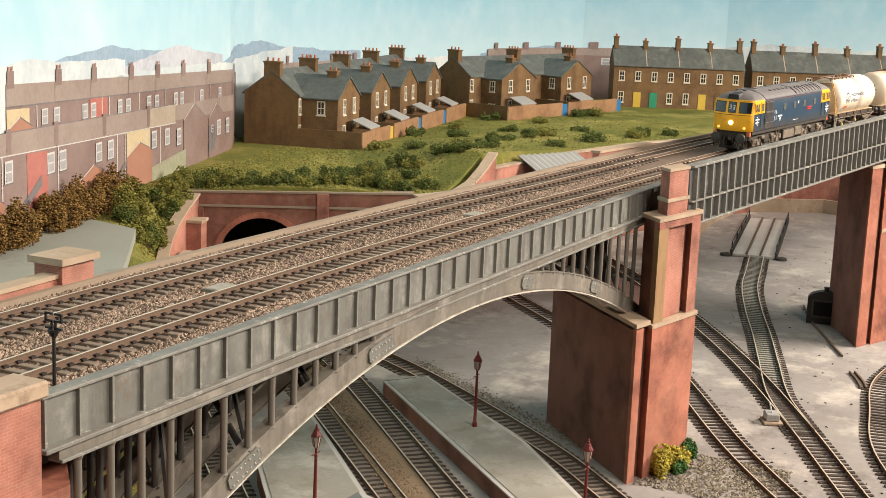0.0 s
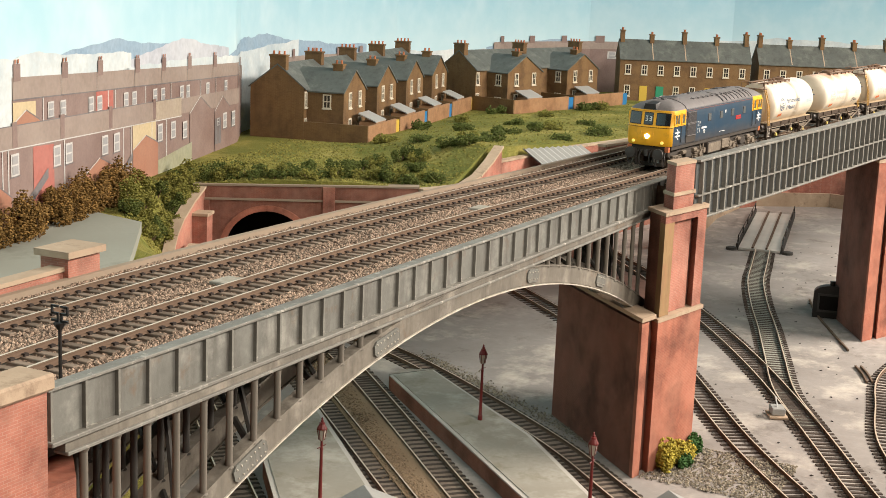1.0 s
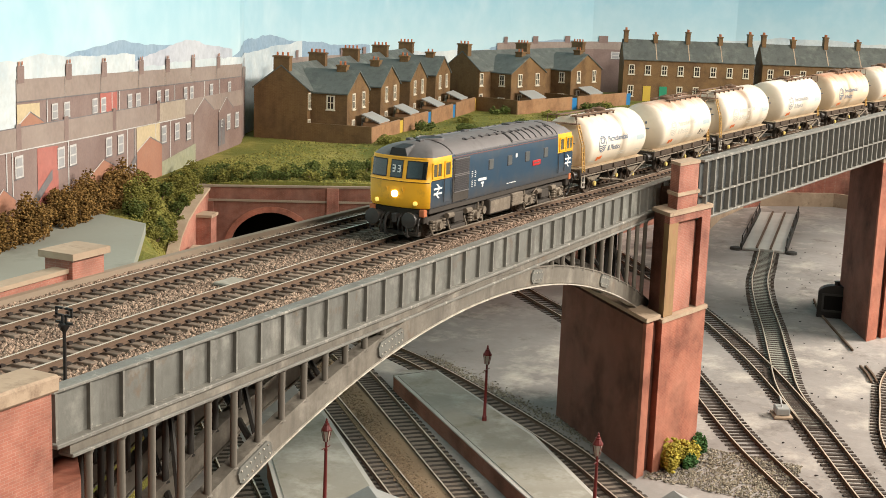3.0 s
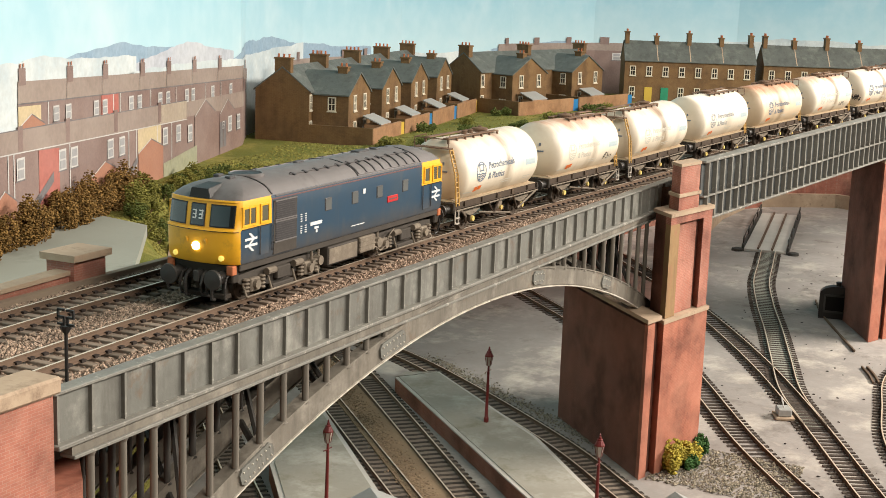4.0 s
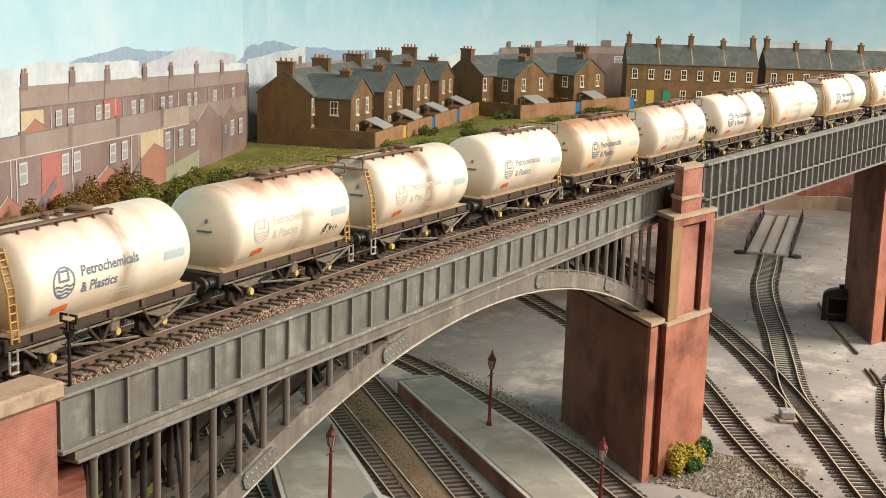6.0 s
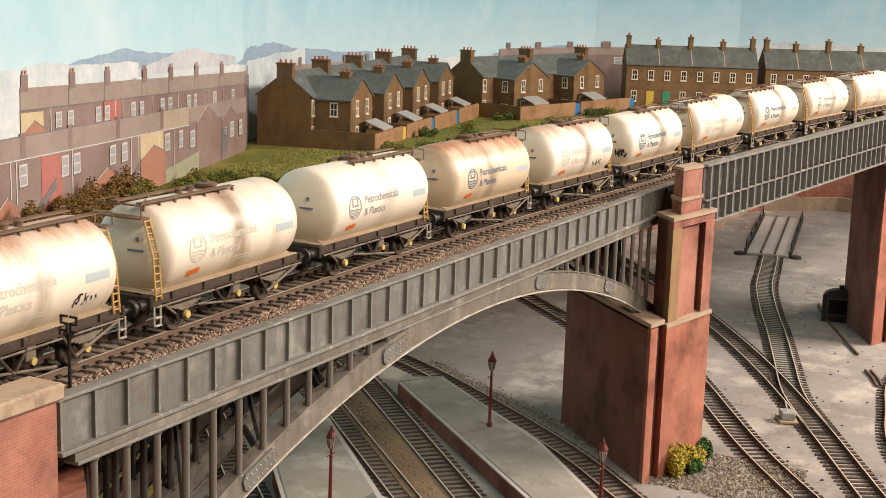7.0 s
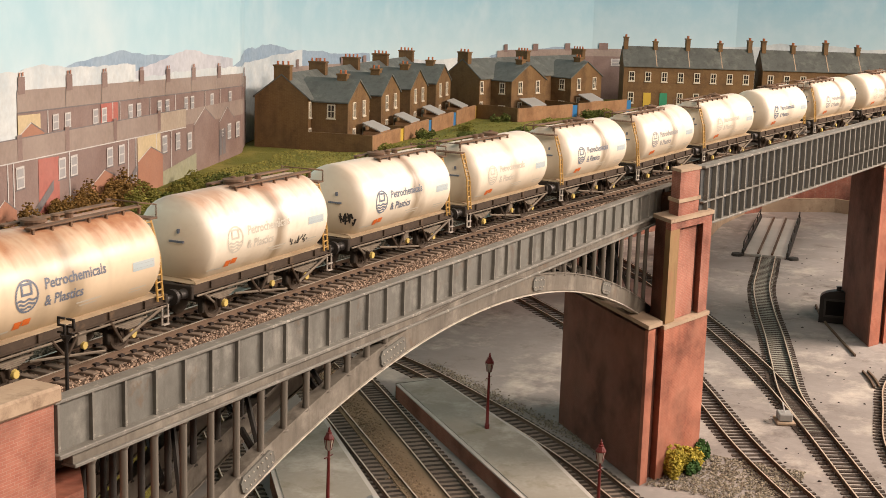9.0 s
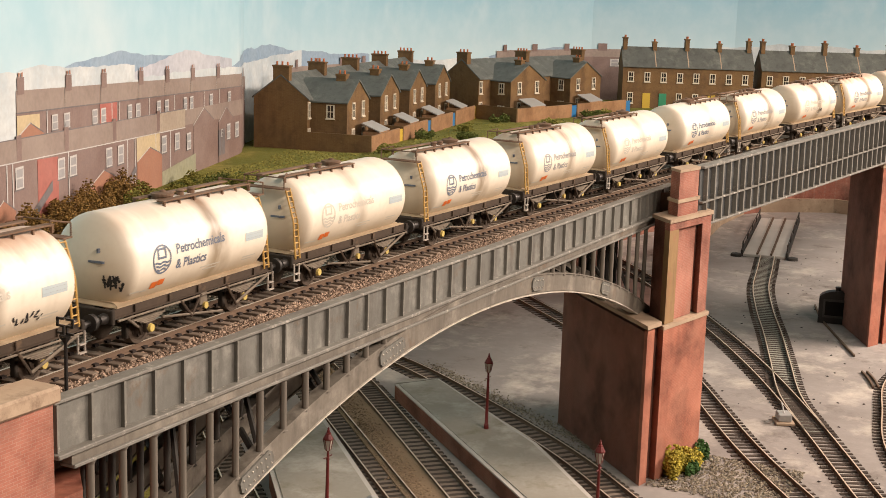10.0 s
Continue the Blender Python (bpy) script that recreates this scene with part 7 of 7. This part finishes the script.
    for (y0, z0), (y1, z1) in zip(seq, seq[1:]):
        for k in range(6):
            f = (k + 0.5) / 6
            bm = bmesh.new()
            tube(bm, (lx - 1.6, y0 + (y1 - y0) * f, z0 + (z1 - z0) * f), (lx + 1.6, y0 + (y1 - y0) * f, z0 + (z1 - z0) * f), 0.3, n=5)
            part("rung", bm, LADDERY, ladder)
    # walkway, end platform with a rail, filler
    a, b = min(side * 46, -side * 12), max(side * 46, -side * 12)
    for y in (-5.6, 5.6):
        bm = bmesh.new()
        box(bm, a, b, y - 1.6, y + 1.6, 49.0, 49.6, 0.1)
        wk = part("walkway", bm, WALKWAY, w, "rusty brown top walkway")
        for k in range(7):
            x = a + 1 + (b - a - 2) * k / 6
            bm = bmesh.new()
            box(bm, x - 0.4, x + 0.4, y * 1.2 - 0.5, y * 1.2 + 0.5, 46.6, 48.9)
            part("bracket", bm, WALKWAY, wk)
    bm = bmesh.new()
    box(bm, min(side * 46.2, side * 51), max(side * 46.2, side * 51), -10.4, 10.4, 44.4, 45.0, 0.1)
    pf = part("end_platform", bm, WALKWAY, w)
    bm = bmesh.new()
    for y in (-10, 10):
        tube(bm, (side * 50.6, y, 44.6), (side * 50.6, y, 49.6), 0.3, n=5)
        tube(bm, (side * 50.6, y, 49.6), (side * 44, y * 0.7, 50.8), 0.3, n=5)
        tube(bm, (side * 44, y * 0.7, 50.8), (side * 44, y * 0.7, 48.8), 0.3, n=5)
    tube(bm, (side * 50.6, -10, 49.6), (side * 50.6, 10, 49.6), 0.3, n=5)
    part("rail", bm, WALKWAY, pf)
    bm = bmesh.new()
    lathe(bm, [(4.0, 47), (4.0, 50.0), (4.5, 50.1), (4.4, 50.9), (1.2, 51.4), (1.0, 52)], -side * 3, 0, 18)
    part("filler_dome", bm, WALKWAY, w, "rusty filler lid")
    for x in (8, 15):
        bm = bmesh.new()
        lathe(bm, [(1.5, 47), (1.5, 50.4), (1.9, 50.5), (1.2, 51)], side * x, 0, 10)
        part("valve", bm, WALKWAY, w)
    for nm, mes in (("blue_panel", BLUE_BAR), ("orange_label", ORANGE_ME), ("data_bar", DATA_ME)):
        for me in mes:
            o = new(nm, me)
            o.parent = w
    for y, z, l, h in ((-5.5, 36.4, 0.8, 1.6), (-4.6, 32.4, 6.5, 0.8)):
        bm = bmesh.new()
        box(bm, -47.6, -46.6, y - l / 2, y + l / 2, z - h / 2, z + h / 2)
        part("end_mark", bm, INKBLUE, w)
    wheelset(w, -30, 6.3)
    wheelset(w, 30, 6.3)
    return w


# lit locomotive and its sixteen tanks; per tank: ladder end, paint, lettering
LOCO, LOCO_WHEELS = build_loco()
W_LEFT, W_RIGHT = build_wagon(-1), build_wagon(1)
TAGS = {1: (27, -7.0, 13, 5.0, 7, 4), 5: (21, -7.5, 15, 4.5, 7, 5), 13: (5, -6, 8, 6, 6, 9)}
FLEET = [(-1, 0, "dark"), (1, 1, "faded"), (-1, 2, "faded"), (1, 3, "mid"), (1, 4, "dark"), (1, 5, "faded"), (1, 6, "dark"), (-1, 7, "faded"),
         (-1, 6, "dark"), (-1, 0, "mid"), (-1, 7, "faded"), (1, 3, "dark"), (-1, 6, "mid"), (1, 2, "faded"), (-1, 5, "mid"), (1, 1, "faded")]
WORDS = ["cream tank wagon with a brown streak below its filler", "cream tank wagon rusty along its top and streaked grey", "cream tank wagon with broad grey-brown run-off streaks", "cream tank wagon with clean paint",
         "rust-brown stained tank wagon", "cream tank wagon with rust seeping from the walkway", "cream tank wagon with one thin dark streak", "cream tank wagon with faded lettering and light dirt"]
WAGONS = []
for i, (side, paint, ink) in enumerate(FLEET):
    src = W_LEFT if side < 0 else W_RIGHT
    used = any(x[2] is src for x in WAGONS)
    w = copy_thing(src, Matrix.Identity(4)) if used else src
    tagged(w, WORDS[paint] + (", with graffiti" if i in TAGS or i == 6 else ""))
    ws = []
    for ch in list(w.children):
        if ch.name.startswith("tank"):
            ch.material_slots[0].link = "OBJECT"
            ch.material_slots[0].material = TANKS[paint]
        if ch.name.startswith("wheelset"):
            ws.append((ch, 6.3, ch.location.x * 1000))
    WAGONS.append((w, ws, src))
for i, (w, ws, src) in enumerate(WAGONS):
    for nm, me in zip(("logo", "lettering", "lettering"), INK_SETS[FLEET[i][2]]):
        o = new(nm, me)
        o.parent = w
    if i in TAGS or i == 6:
        o = new("graffiti", end_scribble(-10.5, 25.0, 7.0, 6.0, 9, 6) if i == 6 else scribble(*TAGS[i]))
        o.parent = w
        tagged(o, "black sprayed scribble")


# ---- small things ----
def gas_lamp(x, y, z, h, m, label, lean=0.0, arms=False):
    l = thing("gas_lamp", label, "lamp post", "platform lamps", x, y, z)
    l.matrix_world = pose(x * MM, y * MM, z * MM, 0, lean, 0)
    bm = bmesh.new()
    lathe(bm, [(1.7, -0.5), (1.7, 3), (1.2, 3.6), (1.05, h * 0.3), (0.85, h * 0.62), (1.1, h * 0.635), (0.75, h * 0.65), (0.7, h * 0.72), (1.1, h * 0.73)], 0, 0, 10)
    part("post", bm, m, l, smooth=True)
    bm = bmesh.new()
    tube(bm, (-4.2, 0, h * 0.66), (4.2, 0, h * 0.66), 0.33, n=6)
    part("ladder_bar", bm, m, l)
    t = h * 0.73
    bm = bmesh.new()
    lathe(bm, [(1.5, t), (2.6, t + 6.5)], 0, 0, 6)
    part("lantern_glass", bm, LAMPGLASS, l, "clouded lantern glass")
    bm = bmesh.new()
    for k in range(6):
        a = math.tau * k / 6
        tube(bm, (1.55 * math.cos(a), 1.55 * math.sin(a), t), (2.75 * math.cos(a), 2.75 * math.sin(a), t + 6.5), 0.22, n=4)
    lathe(bm, [(3.1, t + 6.5), (3.0, t + 7.1), (1.6, t + 9.6), (1.7, t + 10.2), (0.9, t + 10.6), (0.9, t + 11.6), (0.5, t + 12), (0.6, t + 12.8), (0.1, t + 13.6)], 0, 0, 10)
    part("lantern_cap", bm, m, l)


LAMPGLASS = glass_mat("lantern_glass", (0.5, 0.45, 0.38), 0.25)
gas_lamp(406.4, 56.0, 12.5, 55, LAMPRED, "maroon gas lamp on the island platform", 0.6)
gas_lamp(211, 62.5, 12.5, 55, LAMPRED, "maroon gas lamp on the end platform", 0.6)
gas_lamp(274.5, -76, 12.5, 55, LAMPRED, "maroon gas lamp on the island platform", 0.0)


def signal_post():
    s = thing("signal_lamp_post", "small black post with two bent iron figures on the viaduct edge", "lamp post", "", -104.5, -37.0, RAIL - 2)
    bm = bmesh.new()
    lathe(bm, [(1.2, 0), (1.2, 2), (0.6, 2.4), (0.55, 21)], 0, 0, 8)
    part("post", bm, BLACK, s)
    bm = bmesh.new()
    lathe(bm, [(0.6, 19.5), (1.9, 21.6), (1.9, 22.2)], 0, 0, 8)
    part("bracket", bm, BLACK, s)
    for y, flip in ((-1.9, 1), (1.9, -1)):
        bm = bmesh.new()
        for z in (22.6, 24.9, 27.2):
            box(bm, -0.3, 0.3, y - 1.5, y + 1.5, z - 0.35, z + 0.35)
        for z0, z1, e in ((22.6, 24.9, flip), (24.9, 27.2, -flip)):
            box(bm, -0.3, 0.3, y + e * 1.2 - 0.35, y + e * 1.2 + 0.35, z0, z1)
        part("number_frame", bm, BLACK, s, "black bent iron figure")


signal_post()


def crossing_slab(x, off):
    bm = bmesh.new()
    c = on_line(x, off, -3.2)
    box(bm, c[0] - 7, c[0] + 7, c[1] - 4.2, c[1] + 4.2, c[2], c[2] + 1.5, 0.4)
    solid("cable_slab", bm, PLATFORM, "flat grey slab lying between the tracks", "slab", "", "track slabs")


crossing_slab(56, 17.0)
crossing_slab(303, 17.0)


def point_lever():
    p = thing("point_lever", "grey point lever box with white handle beside the turnout", "point lever", "", 574, -109, 0.3, 25)
    bm = bmesh.new()
    box(bm, -9, 9, -7, 7, 0, 2, 0.4)
    part("base", bm, COPING, p)
    bm = bmesh.new()
    box(bm, -6, 7, -5, 5, 2.02, 7.5, 0.6)
    part("box", bm, CORR, p)
    bm = bmesh.new()
    tube(bm, (0, 0, 7.4), (1.5, 2, 15), 0.6, n=6)
    part("handle", bm, WHITE, p, "white handle")


point_lever()


def yard_hut():
    """Dark round-topped open hut by the far pier."""
    h = thing("yard_hut", "small black round-topped hut with open front", "hut", "", 917, -75, 0.2, -78)
    bm = bmesh.new()
    prof = [(-17, 0), (17, 0), (17, 24)] + [(17 * math.cos(math.pi * i / 12), 24 + 8 * math.sin(math.pi * i / 12)) for i in range(1, 12)] + [(-17, 24)]
    slab(bm, prof, 0, 11)
    part("shell", bm, BLACK, h)
    # near-black plate on the front, painted shade in place of a hollow inside
    bm = bmesh.new()
    box(bm, -11, 11, -0.6, -0.05, 8, 22)
    part("opening", bm, DARKHOLE, h)
    bm = bmesh.new()
    for x0, x1, z0, z1 in ((-13, -11, 6, 24), (11, 13, 6, 24), (-13, 13, 22, 24), (-13, 13, 6, 8)):
        box(bm, x0, x1, -1.4, -0.6, z0, z1)
    part("frame", bm, DARKSTEEL, h)
    bm = bmesh.new()
    lathe(bm, [(2.4, 31), (2.4, 35), (3.0, 35.2), (2.6, 36)], 0, 5, 10)
    part("chimney_cap", bm, BLACK, h)


yard_hut()


def turntable():
    t = thing("turntable", "pale grey turntable bridge with two rails and dark railings", "turntable", "", 1362, 100, 0.3, 10.5)
    bm = bmesh.new()
    box(bm, -150, 140, -25, 25, 0, 3.5, 0.5)
    part("deck", bm, PLATEDGE, t)
    for y in (-8.25, 8.25):
        bm = bmesh.new()
        box(bm, -150, 140, y - 1.2, y + 1.2, 3.52, 5.6)
        part("rail", bm, RAILSIDE, t)
    for y in (-26.5, 26.5):
        bm = bmesh.new()
        box(bm, -150, 140, y - 1.4, y + 1.4, 0, 8, 0.3)
        for x in (-140, -70, 0, 70, 130):
            tube(bm, (x, y, 8), (x, y, 17), 0.8, n=6)
        tube(bm, (-140, y, 16.5), (130, y, 16.5), 0.6, n=6)
        part("railing", bm, DARKSTEEL, t, "dark side girder and railing")
    for x, y in ((-150, -33), (-150, 33)):
        bm = bmesh.new()
        lathe(bm, [(7, 0), (6.5, 3), (2, 4)], x, y, 12)
        part("end_roller", bm, DARKSTEEL, t)


turntable()


def loose_rail(pts, label):
    bm = bmesh.new()
    path = smooth_path(pts, 8)
    sweep(bm, [(x, y, 1.2, a) for x, y, a in path], [(-0.7, -1), (-0.7, 1), (0.7, 1), (0.7, -1)])
    solid("loose_rail", bm, RAILSIDE, label, "rail", "", "loose rails")


loose_rail([(985, -40), (930, -58), (870, -84), (800, -116)], "rusty curved rail lying on the yard")
loose_rail([(750, -132), (728, -142), (705, -150)], "short rusty rail length lying on the yard")
loose_rail([(752, -136), (730, -146), (707, -154)], "short rusty rail length lying on the yard")


def pier_bush(x, y, w, h, n, m, label, seed):
    b = thing("bush", label, "bush", "bushes by the pier", x, y, 0)
    rng = np.random.RandomState(seed)

    def where():
        q = rng.normal(0, 1, 3)
        q /= np.linalg.norm(q)
        lob = 1 + 0.35 * math.sin(3 * math.atan2(q[1], q[0]) + seed)
        r = rng.uniform(0.65, 1) * lob
        return q[0] * w * r, q[1] * w * 0.7 * r, max(0.4, h * 0.45 + q[2] * h * 0.5 * r)
    lump_mesh("foliage", n, where, 0.7, 1.7, m, seed + 9, 0.9, b)
    bm = bmesh.new()
    for k in range(5):
        a = k * 1.256
        tube(bm, (0, 0, -1), (w * 0.5 * math.cos(a), w * 0.4 * math.sin(a), h * 0.6), 0.8, 0.3, 5)
    part("stem", bm, BOARD, b)


pier_bush(418, -74, 11, 19, 900, YELLOWBUSH, "yellow-green foam bush at the foot of the pier", 3)
pier_bush(436, -80, 9, 15, 600, YELLOWBUSH, "yellow-green foam bush at the foot of the pier", 4)
pier_bush(428, -84, 6, 9, 300, GREENBUSH, "small dark green foam bush", 5)
pier_bush(460, -80, 7, 13, 400, GREENBUSH, "small dark green foam bush", 6)


def platform_building(x, y, rz, label, wdt, ln):
    b = thing("platform_shelter", label, "shelter", "platform shelters", x, y, 12.5, rz, "structure")
    bm = bmesh.new()
    box(bm, -ln / 2, ln / 2, -wdt / 2 + 4, wdt / 2 - 4, 0, 25)
    part("wall", bm, RED_BRICK, b)
    bm = bmesh.new()
    gable_roof(bm, -ln / 2 - 3, ln / 2 + 3, -wdt / 2, wdt / 2, 25, 33, "x")
    part("roof", bm, CORR, b, "grey sheeted roof")
    bm = bmesh.new()
    box(bm, ln / 2 + 3.02, ln / 2 + 4.2, -wdt / 2 - 2, wdt / 2 + 2, 23, 26)
    part("valance", bm, COPING, b)


platform_building(149, -14, 45.5, "platform shelter with grey sheeted roof", 34, 74)
platform_building(232, -154, 45.5, "platform shelter with grey sheeted roof", 30, 74)


# ---- motion ----
def centre_at(t):
    """Place of the locomotive's middle along the line, in millimetres."""
    stops = [(0, 775), (1, 605), (1.5, 519.5), (2, 432.5), (2.5, 345), (4, 99.5), (4.5, 18.9), (5.5, -142.4), (7, -382.5), (8, -545), (9, -708), (10, -871.5)]
    for (a, xa), (b, xb) in zip(stops, stops[1:]):
        if t <= b:
            return xa + (xb - xa) * (t - a) / (b - a)
    return stops[-1][1]


def stand(x):
    a = math.degrees(line_a(x))
    p = on_line(x)
    slope = -math.degrees(math.atan((line_z(x + 5) - line_z(x - 5)) / 10))
    return pose(p[0] * MM, p[1] * MM, p[2] * MM, 0, slope, a)


def motions():
    ts = [i * 0.25 for i in range(41)]
    walk(LOCO, [(t, stand(centre_at(t))) for t in ts])
    for k, (w, ws, src) in enumerate(WAGONS):
        walk(w, [(t, stand(centre_at(t) + 156.5 + 117.3 * k)) for t in ts])
    for group in [LOCO_WHEELS] + [ws for w, ws, src in WAGONS]:
        for ob, r, x in group:
            rows = []
            for i in range(301):
                t = i / 30
                turn = math.degrees((centre_at(t) - centre_at(0)) / r)
                rows.append((t, pose(x * MM, 0, r * MM, 0, turn, 0)))
            walk(ob, rows)


motions()
